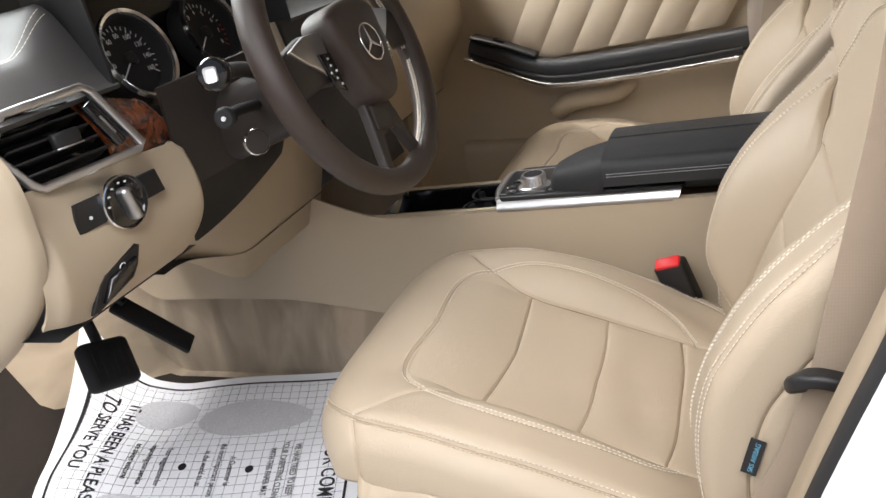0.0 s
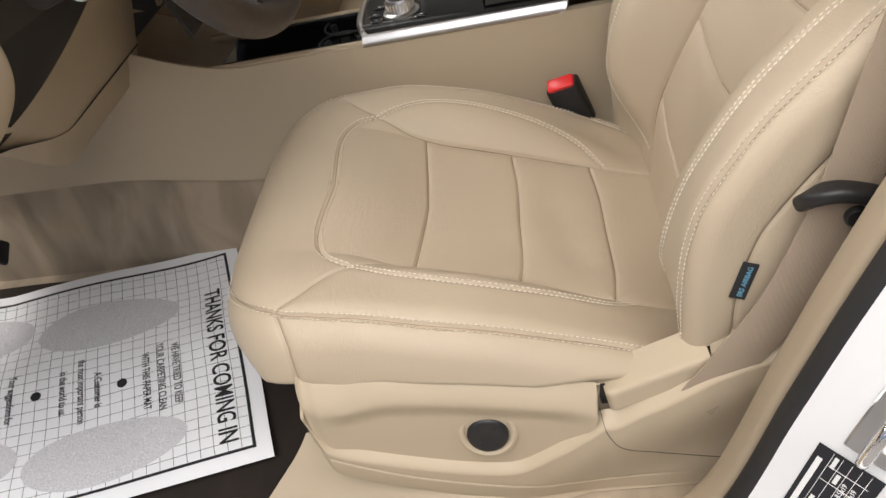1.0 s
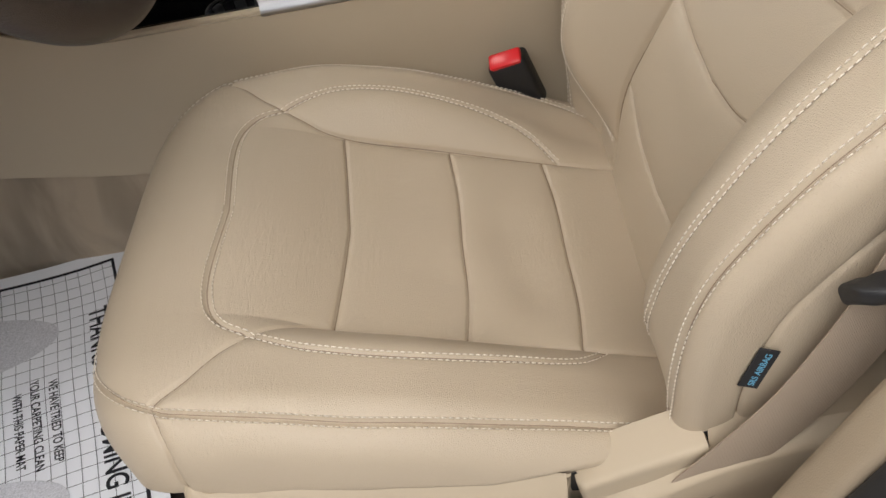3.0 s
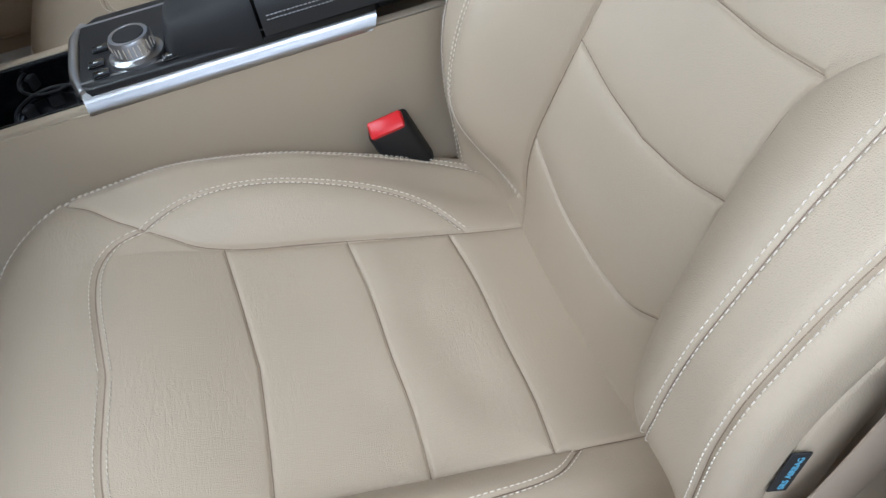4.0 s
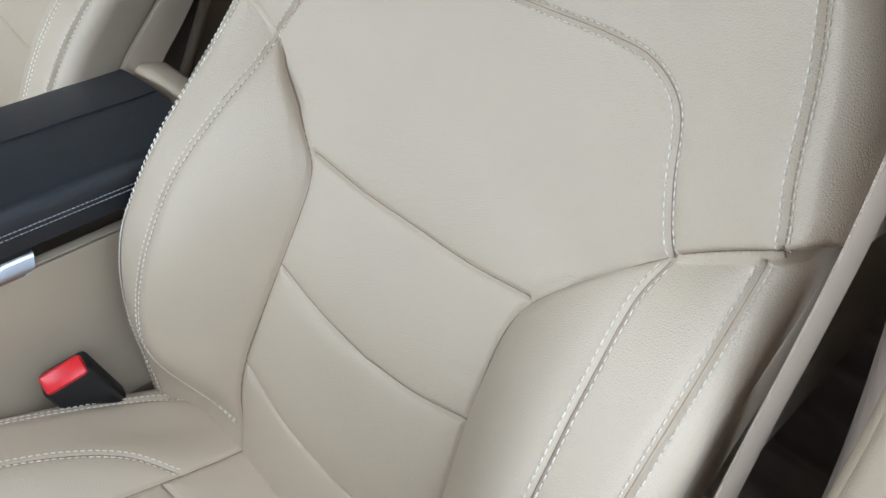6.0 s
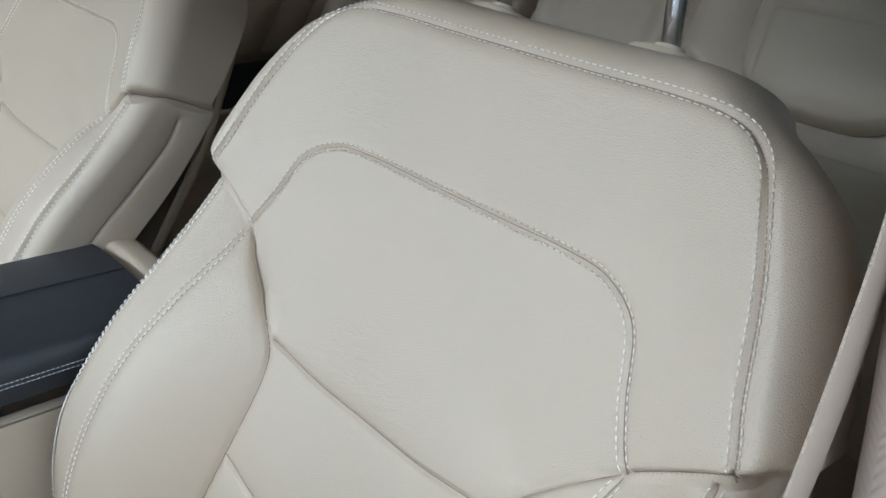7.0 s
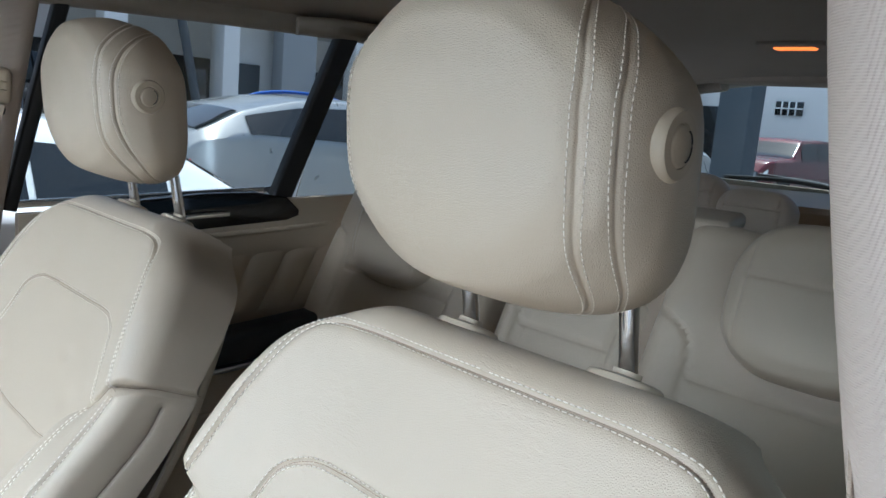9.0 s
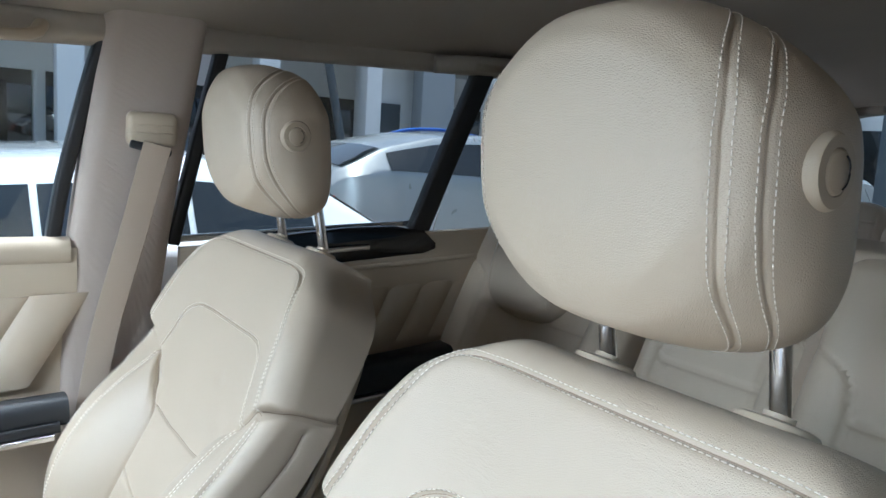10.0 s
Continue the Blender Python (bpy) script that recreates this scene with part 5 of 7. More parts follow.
# pedals
pedal = thing("brake_pedal", "wide black rubber brake pedal on a steel arm", "pedal")
P = pose(-0.880, -0.045, 0.400, 0, 62, 0) @ pose(0, 0, 0, 0, 0, -22)
part("pad", box_bm((0.094, 0.100, 0.034), 0.014, 4, P @ pose(0, 0, -0.006)), rubber, pedal, "thick worn black rubber pad")
for k in range(6):
    part("groove", box_bm((0.060, 0.003, 0.002), 0.0008, 1, P @ pose(0, -0.032 + 0.013 * k, 0.0113)), rubber, pedal)
tube("arm", [P @ Vector((0, 0, -0.01)), (-0.92, -0.02, 0.43), (-0.95, 0.0, 0.52), (-0.95, 0.0, 0.62)], 0.010, black_plastic, pedal)
gas = thing("accelerator_pedal", "long narrow black accelerator pedal", "pedal")
part("pad", box_bm((0.18, 0.045, 0.012), 0.005, 2, pose(-0.90, 0.100, 0.395, 0, 62, 0) @ pose(0, 0, 0, 0, 0, 24)), rubber, gas)
tube("arm", [(-0.92, 0.07, 0.46), (-0.97, 0.06, 0.54), (-0.98, 0.06, 0.62)], 0.008, black_plastic, gas)


# ---- side shield and base of the driver's seat ----
def contour(points, step=0.006):
    """A curve z(x) through some places."""
    line = smooth_line([(x, z, 0) for x, z in points], step)
    return lambda x: np.interp(x, line[:, 0], line[:, 1])


shield_top = contour(((-0.252, 0.392), (-0.244, 0.384), (-0.204, 0.380), (-0.157, 0.388), (-0.071, 0.374), (0.009, 0.354), (0.045, 0.345), (0.063, 0.338), (0.075, 0.334)))
shield_low = contour(((-0.252, 0.328), (-0.248, 0.312), (-0.239, 0.297), (-0.209, 0.279), (-0.153, 0.257), (-0.095, 0.238), (-0.053, 0.229), (-0.023, 0.231), (0.016, 0.253), (0.052, 0.279), (0.066, 0.300), (0.070, 0.345)))


def shield_place(u, v):
    """A rolled upper edge, a shallow dish below it, and a rise to the lip."""
    x = -0.252 + 0.322 * u
    top, low = shield_top(x), shield_low(x) - 0.008
    z = top + (low - top) * v
    fall = (top - z) / 0.036
    ends = ease(0, 0.16, u) * ease(1, 0.84, u)
    out = 0.020 * bow(0.0, 1.0, fall) - 0.007 * ease(0.75, 1.7, fall) * ends
    return np.stack([x, -0.279 - out + 0.006 * ease(0.06, 0.0, u), z], -1)


sheet("side_shield", np.linspace(0, 1, 140), np.linspace(0, 1, 90), shield_place, plastic_beige, driver_seat, "smooth beige plastic side shield", thick=-0.004, smooth=80)
base_top = contour(((-0.256, 0.352), (-0.254, 0.338), (-0.250, 0.322), (-0.240, 0.300), (-0.209, 0.281), (-0.153, 0.259), (-0.095, 0.240), (-0.053, 0.231), (-0.023, 0.233), (0.016, 0.255), (0.052, 0.280), (0.072, 0.296), (0.088, 0.298), (0.114, 0.314), (0.146, 0.331), (0.194, 0.362), (0.25, 0.382), (0.34, 0.394), (0.42, 0.40)), 0.003)
base_low = contour(((-0.256, 0.300), (-0.248, 0.262), (-0.230, 0.238), (-0.167, 0.204), (-0.076, 0.170), (0.018, 0.150), (0.1, 0.142), (0.42, 0.142)))
base_cut = contour(((-0.256, 0.314), (-0.250, 0.290), (-0.235, 0.272), (-0.159, 0.231), (-0.071, 0.200), (0.021, 0.178), (0.114, 0.164), (0.42, 0.160)))


def base_place(u, v):
    """The lip below the dish, a thin joint, and the face that runs back under the belt slot."""
    x = -0.256 + 0.676 * u
    top = base_top(x)
    z = top + (base_low(x) - top) * v
    gap = np.abs(z - base_cut(x))
    fall = top - z
    lip = 0.018 * bow(0.0, 0.016, fall) - 0.020 * ease(0.03, 0.16, fall)
    joint = 0.0016 * np.exp(-((gap / 0.0016) ** 2)) * ease(0.22, 0.10, x)
    return np.stack([x, -0.285 - lip + joint + 0.010 * ease(0.02, 0.0, u), z], -1)


sheet("base_trim", np.linspace(0, 1, 240), np.linspace(0, 1, 90), base_place, plastic_beige, driver_seat, "beige plastic base trim with a raised lip", thick=-0.004, smooth=80)
joint_line = smooth_line([(0.067, 0, 0.325), (0.072, 0, 0.290), (0.080, 0, 0.264), (0.092, 0, 0.244), (0.120, 0, 0.224), (0.169, 0, 0.196), (0.235, 0, 0.180)], 0.006)
joint_fall = base_top(joint_line[:, 0]) - joint_line[:, 2]
joint_line[:, 1] = -0.2852 - 0.018 * bow(0.0, 0.016, joint_fall) + 0.020 * ease(0.03, 0.16, joint_fall)
tube("trim_joint", [tuple(q) for q in joint_line], 0.0004, brown_plastic, driver_seat, sides=6)
sheet("trim_top", np.linspace(0, 1, 30), np.linspace(0, 1, 12), lambda u, v: np.stack([0.188 + 0.232 * u, -0.285 + 0.05 * v, base_top(0.188 + 0.232 * u) + 0.030 * bow(0, 0.5, v)], -1), plastic_beige, driver_seat, smooth=80)
Y_FACE = Matrix(((1, 0, 0, 0), (0, 0, -1, -0.255), (0, 1, 0, 0), (0, 0, 0, 1)))
part("slot_gap", plate_bm([(0.068, 0.326), (0.10, 0.333), (0.17, 0.362), (0.192, 0.374), (0.197, 0.362), (0.146, 0.330), (0.114, 0.312), (0.088, 0.296), (0.074, 0.297)], 0.022, 0.0, Y_FACE), black_plastic, driver_seat, "dark gap round the belt anchor cover")


def anchor_cover_place(u, v):
    """A sloping upper face that turns over a soft edge into a low front face."""
    x = 0.0735 + 0.108 * u + 0.008 * v
    back = 0.330 + 0.048 * u ** 0.9
    front = 0.326 + 0.044 * u
    foot = 0.299 + 0.046 * u
    turn = ease(0.42, 0.62, v)
    z = back + (front - back) * np.minimum(v / 0.5, 1) + (foot - front) * np.clip((v - 0.5) / 0.5, 0, 1)
    y = -0.252 - 0.036 * np.minimum(v / 0.5, 1) - 0.003 * turn + 0.006 * ease(0.04, 0.0, u)
    return np.stack([x, y, z], -1)


sheet("belt_anchor_cover", np.linspace(0, 1, 40), np.linspace(0, 1, 24), anchor_cover_place, plastic_beige, driver_seat, "beige belt anchor cover", thick=-0.006, smooth=60)
DIAL = axis_pose((-0.056, -0.2935, 0.285), (0, -1, 0.22))
part("knob_seat", disc_bm(((0.034, -0.006), (0.033, 0.001), (0.030, 0.0025), (0.026, 0.001), (0.0245, -0.002), (0, -0.002)), 48, DIAL), plastic_beige, driver_seat)
part("lumbar_knob", disc_bm(((0.0235, -0.004), (0.0235, 0.003), (0.0215, 0.0055), (0.017, 0.0062), (0.012, 0.0050), (0.0, 0.0042)), 48, DIAL), black_plastic, driver_seat, "round black lumbar knob")
for k in range(4):
    a = radians(45 + 90 * k)
    part("knob_dimple", disc_bm(((0.0022, 0), (0.0015, 0.0012), (0, 0.0014)), 10, DIAL @ pose(0.0135 * math.cos(a), 0.0135 * math.sin(a), 0.0052)), rubber, driver_seat)


def rail_cover_place(u, v):
    """The moulded housing over the seat rail, swelling towards the floor and round its front end."""
    turn = ease(0.16, 0.0, u)
    x = -0.252 + 0.60 * (u - 0.08) - 0.085 * v**1.2 * turn - 0.012 * v
    y = -0.256 - 0.012 * bow(0.0, 0.3, v) - (0.060 - 0.045 * ease(0.35, 0.62, u)) * v**1.6 + 0.030 * turn**1.5 - 0.006 * np.sin(np.clip((u - 0.2) * 9, 0, np.pi)) * v
    top = 0.232 + 0.018 * ease(0.0, 0.2, u) - 0.07 * ease(0.2, 0.75, u)
    return np.stack([x, y, top + (0.136 - top) * v], -1)


sheet("rail_cover", np.linspace(0, 1, 70), np.linspace(0, 1, 30), rail_cover_place, plastic_beige, driver_seat, "beige plastic seat rail cover", thick=-0.005, smooth=80)
box("seat_frame", (0.46, 0.44, 0.12), (-0.02, 0.0, 0.215), black_plastic, driver_seat, "black seat frame", 0.01)

# airbag tag on the seat side
tag = thing("airbag_tag", "black woven airbag tag with small blue lettering on the seat side", "tag")
TAG = axis_pose((0.216, -0.2815, 0.462), (-0.15, -1, 0.1), (0.28, 0, 0.96))
part("cloth", box_bm((0.015, 0.043, 0.0016), 0.0005, 1, TAG), rubber, tag)
letters("lettering", "SRS AIRBAG", 0.0068, TAG @ pose(0.001, 0, 0.0012, 0, 0, 90), blue_print, tag, 0.0002)

# driver's belt, hanging from the pillar to the seat base
belt = thing("seat_belt", "beige webbing seat belt with a black tongue beside the driver's seat", "seat belt")
BELT = smooth_line([(0.146, -0.296, 0.315), (0.191, -0.297, 0.388), (0.226, -0.296, 0.450), (0.256, -0.294, 0.530), (0.272, -0.293, 0.59), (0.286, -0.292, 0.66), (0.300, -0.292, 0.73), (0.312, -0.291, 0.79), (0.322, -0.288, 0.85), (0.330, -0.284, 0.91), (0.334, -0.277, 0.97), (0.332, -0.270, 1.02), (0.330, -0.266, 1.045)], 0.012)
bm = bmesh.new()
rows_ = []
for k, p in enumerate(BELT):
    t = Vector(BELT[min(k + 1, len(BELT) - 1)] - BELT[max(k - 1, 0)]).normalized()
    f = k / (len(BELT) - 1)
    side = Vector((0.9, -0.08 + 0.10 * f, -0.40 + 0.2 * f))
    side = (side - t * side.dot(t)).normalized()
    front = side.cross(t)
    p = Vector(p) + side * 0.0235
    rows_.append([bm.verts.new(Vector(p) + side * 0.0235 * s + front * (0.0007 * d + 0.0012 * (1 - abs(s)))) for s, d in ((-1, -1), (-0.93, -1.4), (0, -1), (0.93, -1.4), (1, -1), (1, 1), (0.93, 1.4), (0, 1), (-0.93, 1.4), (-1, 1))])
for a, b in zip(rows_, rows_[1:]):
    for j in range(10):
        bm.faces.new((a[j], a[(j + 1) % 10], b[(j + 1) % 10], b[j]))
part("webbing", bm, webbing, belt, "ribbed beige webbing", 60)
tongue = part("tongue", sweep_bm(smooth_line([(0.256, -0.298, 0.560), (0.260, -0.309, 0.574), (0.274, -0.313, 0.579), (0.300, -0.314, 0.572), (0.345, -0.316, 0.552)], 0.006), rounded(0.020, 0.014, 0.005), False), black_plastic, belt, "black plastic belt tongue")
part("stop_button", disc_bm(((0.010, 0), (0.010, 0.004), (0.008, 0.006), (0, 0.006)), 24, axis_pose((0.296, -0.305, 0.545), (-0.1, -0.99, 0.05))), black_plastic, belt, "black belt stop button")
ring_ = thing("belt_guide", "beige plastic belt guide high on the door pillar", "belt guide")
part("guide", box_bm((0.013, 0.011, 0.026), 0.005, 3, pose(0.334, -0.266, 1.052, 8, 10, 20)), plastic_beige, ring_)
part("guide_cap", box_bm((0.011, 0.010, 0.016), 0.004, 3, pose(0.335, -0.264, 1.072, 8, 10, 20)), plastic_beige, ring_)


# ---- body round the cabin ----
def pillar(name, line, width, depth, mat, label, round_=0.03, scale=None):
    ob = part(name, sweep_bm(smooth_line(line, 0.03), rounded(width, depth, round_, 5), False, (0, 1, 0), scale), mat, None, "", 60)
    return tagged(ob, label, "pillar trim", kind="structure")


pillar("pillar_driver", [(0.40, -0.385, 0.28), (0.415, -0.378, 0.55), (0.428, -0.344, 0.80), (0.378, -0.297, 1.10), (0.36, -0.27, 1.32)], 0.150, 0.09, pillar_cloth, "door pillar trim in ribbed beige cloth")
EDGE = smooth_line([(-0.10, 0.120, 0), (0.03, 0.130, 0), (0.09, 0.160, 0), (0.142, 0.205, 0), (0.172, 0.25, 0), (0.191, 0.30, 0), (0.206, 0.35, 0), (0.220, 0.40, 0), (0.236, 0.45, 0), (0.252, 0.50, 0), (0.269, 0.55, 0), (0.287, 0.60, 0), (0.330, 0.72, 0), (0.362, 0.85, 0), (0.350, 1.05, 0), (0.335, 1.30, 0)], 0.015)[:, :2]
EDGE_T = np.gradient(EDGE, axis=0)
EDGE_T /= np.linalg.norm(EDGE_T, axis=1, keepdims=True)


def edge_line(back, y):
    """A line that follows the door opening, set back from its edge; it leans in with height."""
    lean = 0.09 * ease(0.62, 1.25, EDGE[:, 1])
    return np.stack([EDGE[:, 0] + back * EDGE_T[:, 1], y + lean, EDGE[:, 1] - back * EDGE_T[:, 0]], -1)


for name, back, y, section, mat_, label in (("trim_driver", 0.030, -0.3585, (0.060, 0.037, 0.009), trim_vinyl, "beige plastic door opening trim beside the driver's seat"), ("trim_step", 0.034, -0.349, (0.060, 0.026, 0.008), trim_vinyl, "beige inner step of the door opening trim"), ("door_seal", 0.021, -0.391, (0.040, 0.029, 0.010), rubber, "black rubber door seal along the opening")):
    part_ = part(name, sweep_bm(edge_line(back, y), rounded(*section), False, (0, 1, 0)), mat_, None, "", 60)
    tagged(part_, label, "door seal" if mat_ is rubber else "door trim", kind="structure")


def jamb_place(u, v):
    """The painted jamb: u along the opening, v outward."""
    k = u * (len(EDGE) - 1)
    at = lambda a: np.interp(k, np.arange(len(EDGE)), a)
    back = 0.006 + 0.10 * v
    return np.stack([at(EDGE[:, 0]) + back * at(EDGE_T[:, 1]), -0.404 - 0.09 * v + 0.09 * ease(0.62, 1.25, at(EDGE[:, 1])), at(EDGE[:, 1]) - back * at(EDGE_T[:, 0])], -1)


def on_jamb(height, v):
    """A pose on the jamb, x running up along the opening, z out of the paint."""
    u = np.interp(height, EDGE[:, 1], np.linspace(0, 1, len(EDGE)))
    p, a, b = (Vector(jamb_place(np.array(c), np.array(d))) for c, d in ((u, v), (u + 0.004, v), (u, v + 0.02)))
    x = (a - p).normalized()
    z = (b - p).cross(x).normalized()
    if z.y > 0:
        z = -z
    m = Matrix((x, z.cross(x), z)).transposed().to_4x4()
    m.translation = p
    return m


jamb = sheet("door_jamb", np.linspace(0, 1, 90), np.linspace(0, 1, 16), jamb_place, white_paint, thick=-0.01)
tagged(jamb, "white painted door jamb", "car body", kind="structure")
striker = thing("door_striker", "grey steel door striker bolted to the white jamb", "door striker")
STRIKE = on_jamb(0.455, 0.42)
part("base", box_bm((0.075, 0.036, 0.004), 0.002, 1, STRIKE @ pose(0, 0, 0.002)), satin, striker)
tube("loop", [STRIKE @ Vector(v) for v in ((-0.026, 0, 0), (-0.026, 0, 0.020), (-0.014, 0, 0.030), (0.014, 0, 0.030), (0.026, 0, 0.020), (0.026, 0, 0))], 0.005, chrome, striker, step=0.004, up=(1, 0, 0))
for y in (-0.022, 0.022):
    part("bolt", disc_bm(((0.010, 0), (0.010, 0.004), (0.007, 0.007), (0, 0.007)), 16, STRIKE @ pose(y, -0.010, 0.003)), satin, striker)
plate_ = thing("tyre_label", "black tyre pressure label with white print on the white jamb", "label")
LAB = on_jamb(0.360, 0.36)
part("sheet", box_bm((0.095, 0.056, 0.0006), 0, 1, LAB @ pose(0, -0.004, 0.001)), ink, plate_)
for k in range(5):
    part("rule", box_bm((0.090, 0.0005, 0.0004), 0, 1, LAB @ pose(0, 0.010 - 0.008 * k, 0.0016)), white_print, plate_)
for k, x in enumerate((-0.020, 0.012, 0.030)):
    part("rule", box_bm((0.0005, 0.034, 0.0004), 0, 1, LAB @ pose(x, -0.008, 0.0016)), white_print, plate_)
part("print_line", box_bm((0.076, 0.0048, 0.0004), 0, 1, LAB @ pose(-0.005, 0.0175, 0.0016)), white_print, plate_)
for k, (x, w) in enumerate(((-0.026, 0.030), (0.036, 0.014), (-0.030, 0.020), (0.021, 0.012))):
    part("print_line", box_bm((w, 0.0036, 0.0004), 0, 1, LAB @ pose(x, 0.0062 - 0.0078 * (k // 2), 0.0016)), white_print, plate_)
for k in range(2):
    letters("print_text", "275/55 R19  8.5Jx19", 0.0062, LAB @ pose(-0.004, -0.0096 - 0.0078 * k, 0.0016), white_print, plate_)
sill = part("door_sill", sweep_bm(smooth_line([(-1.1, -0.41, 0.16), (-0.5, -0.41, 0.15), (0.05, -0.41, 0.15)], 0.05), rounded(0.10, 0.05, 0.015), False), soft_beige)
tagged(sill, "beige door sill trim", "door sill", kind="structure")
for name, y, z0, z1, off in (("wall_driver_sill", -0.50, -0.25, 0.14, 0), ("wall_passenger", 1.245, -0.25, 0.86, 0)):
    ob = box(name, (4.06, 0.08, z1 - z0), (0.71, y, (z0 + z1) / 2), white_paint, bevel=0.03)
    tagged(ob, "white painted car side", "car body", kind="structure")
ob = box("wall_driver_rear", (2.2, 0.08, 0.70), (1.58, -0.47, 0.50), soft_beige, bevel=0.03)
tagged(ob, "beige trimmed rear side of the car", "car body", kind="structure")


# dash end beside the open door
END = smooth_line([(-0.500, 0.900, 0), (-0.478, 0.85, 0), (-0.482, 0.80, 0), (-0.489, 0.761, 0), (-0.521, 0.711, 0), (-0.59, 0.655, 0), (-0.674, 0.604, 0)], 0.01)
end_cap = sheet("dash_end", np.linspace(0, 1, 40), np.linspace(0, 1, 24), lambda u, v: np.stack([np.interp(u, np.linspace(0, 1, len(END)), END[:, 0]) - 0.20 * v ** 1.6, -0.376 - 0.03 * np.sqrt(v), np.interp(u, np.linspace(0, 1, len(END)), END[:, 1])], -1), soft_beige, thick=0.006)
tagged(end_cap, "beige side cover at the end of the dashboard", "dash cover", kind="structure")


# ---- passenger side ----
def door_face(x0, x1, y):
    def face(u, v):
        z = 0.20 + 0.67 * v
        bulge = 0.03 * ease(0.55, 0.35, v) * ease(0.0, 0.2, v) + 0.02 * ease(0.75, 0.95, v)
        return np.stack([x0 + (x1 - x0) * u + 0.05 * v * (u - 0.5) * 0, y - bulge, z], -1)
    return face


def quilt(parent, x0, x1, z0, z1, y, count, slope=0.10):
    """Leather panels parted by slanting seams, each swelling a little."""
    step = (x1 - x0) / count
    for k in range(count):
        a = x0 + step * k
        sheet("quilt_panel", np.linspace(0, 1, 10), np.linspace(0, 1, 10), lambda u, v, a=a: np.stack([a + step * u + slope * v, y - 0.010 * (np.sin(np.pi * u) * 0.9) ** 0.6 * np.sin(np.pi * np.clip(v, 0.02, 0.98)) ** 0.4, z0 + (z1 - z0) * v + 0.02 * (u + k) / count], -1), smooth_leather, parent, thick=-0.004)


def rod(parent, name, pts, size, mat, label=""):
    return part(name, sweep_bm(smooth_line(pts, 0.02), rounded(*size), False), mat, parent, label, 60)


front_door = thing("door_front", "closed passenger door in beige with quilted panel and black armrest", "car door", kind="structure")
sheet("panel", np.linspace(0, 1, 40), np.linspace(0, 1, 30), door_face(-0.72, 0.25, 1.145), soft_beige, front_door, thick=-0.02)
quilt(front_door, -0.40, 0.17, 0.605, 0.77, 1.112, 6)
rod(front_door, "armrest", [(-0.47, 1.085, 0.672), (-0.40, 1.075, 0.645), (-0.30, 1.06, 0.600), (-0.22, 1.05, 0.588), (0.0, 1.05, 0.590), (0.225, 1.06, 0.596)], (0.055, 0.052, 0.018), black_leather, "padded black armrest with a stitched edge")
rod(front_door, "switch_panel", [(-0.46, 1.072, 0.700), (-0.38, 1.060, 0.672), (-0.29, 1.055, 0.630)], (0.045, 0.010, 0.004), black_plastic, "black switch panel")
box("window_switch", (0.03, 0.018, 0.008), (-0.385, 1.058, 0.683), gloss_black, front_door, bevel=0.002, turn=(0, 24, 0))
rod(front_door, "chrome_strip", [(-0.485, 1.046, 0.648), (-0.40, 1.036, 0.611), (-0.30, 1.019, 0.568), (-0.22, 1.010, 0.553), (0.0, 1.010, 0.553), (0.20, 1.020, 0.560)], (0.008, 0.011, 0.003), chrome, "thin chrome strip")
rod(front_door, "armrest_under", [(-0.47, 1.078, 0.652), (-0.40, 1.066, 0.622), (-0.30, 1.050, 0.580), (-0.22, 1.040, 0.566), (0.0, 1.040, 0.566), (0.21, 1.050, 0.573)], (0.05, 0.020, 0.006), black_plastic, "black lower lip")
rod(front_door, "pull_pocket", [(-0.265, 1.10, 0.46), (-0.22, 1.082, 0.49), (-0.10, 1.080, 0.50), (-0.07, 1.10, 0.525)], (0.05, 0.05, 0.02), soft_beige, "moulded beige pull pocket")
rod(front_door, "top_roll", [(-0.72, 1.13, 0.868), (-0.2, 1.13, 0.862), (0.24, 1.13, 0.862)], (0.06, 0.05, 0.02), soft_beige, "beige upper roll")
rod(front_door, "window_line", [(-0.72, 1.165, 0.872), (0.24, 1.165, 0.860)], (0.012, 0.014, 0.003), chrome, "bright window line")
rod(front_door, "lower_pocket", [(-0.55, 1.09, 0.33), (-0.2, 1.085, 0.31), (0.15, 1.09, 0.31)], (0.05, 0.16, 0.03), soft_beige, "beige map pocket")

rear_door = thing("door_rear", "closed rear passenger door in beige with dark wood trim and quilted panel", "car door", kind="structure")
sheet("panel", np.linspace(0, 1, 40), np.linspace(0, 1, 30), lambda u, v: np.stack([0.43 + 0.87 * u, 1.148 - 0.02 * ease(0.7, 0.95, v), 0.20 + (0.665 + 0.035 * u) * v], -1), soft_beige, rear_door, thick=-0.02)
trim_shape = [(0.50, 0.858), (0.62, 0.886), (0.78, 0.900), (0.90, 0.902), (0.98, 0.890), (1.012, 0.862), (1.012, 0.848), (0.98, 0.838), (0.80, 0.826), (0.60, 0.812), (0.50, 0.806)]
part("wood_trim", plate_bm([(x, z) for x, z in trim_shape][::-1], 0.014, 0.004, Matrix(((1, 0, 0, 0), (0, 0, -1, 1.120), (0, 1, 0, 0), (0, 0, 0, 1)))), gloss_black, rear_door, "gloss dark wood trim")
rod(rear_door, "door_handle", [(0.70, 1.100, 0.850), (0.76, 1.092, 0.856), (0.83, 1.100, 0.858)], (0.012, 0.012, 0.004), chrome, "chrome inner handle")
quilt(rear_door, 0.66, 1.10, 0.62, 0.755, 1.124, 5, 0.07)
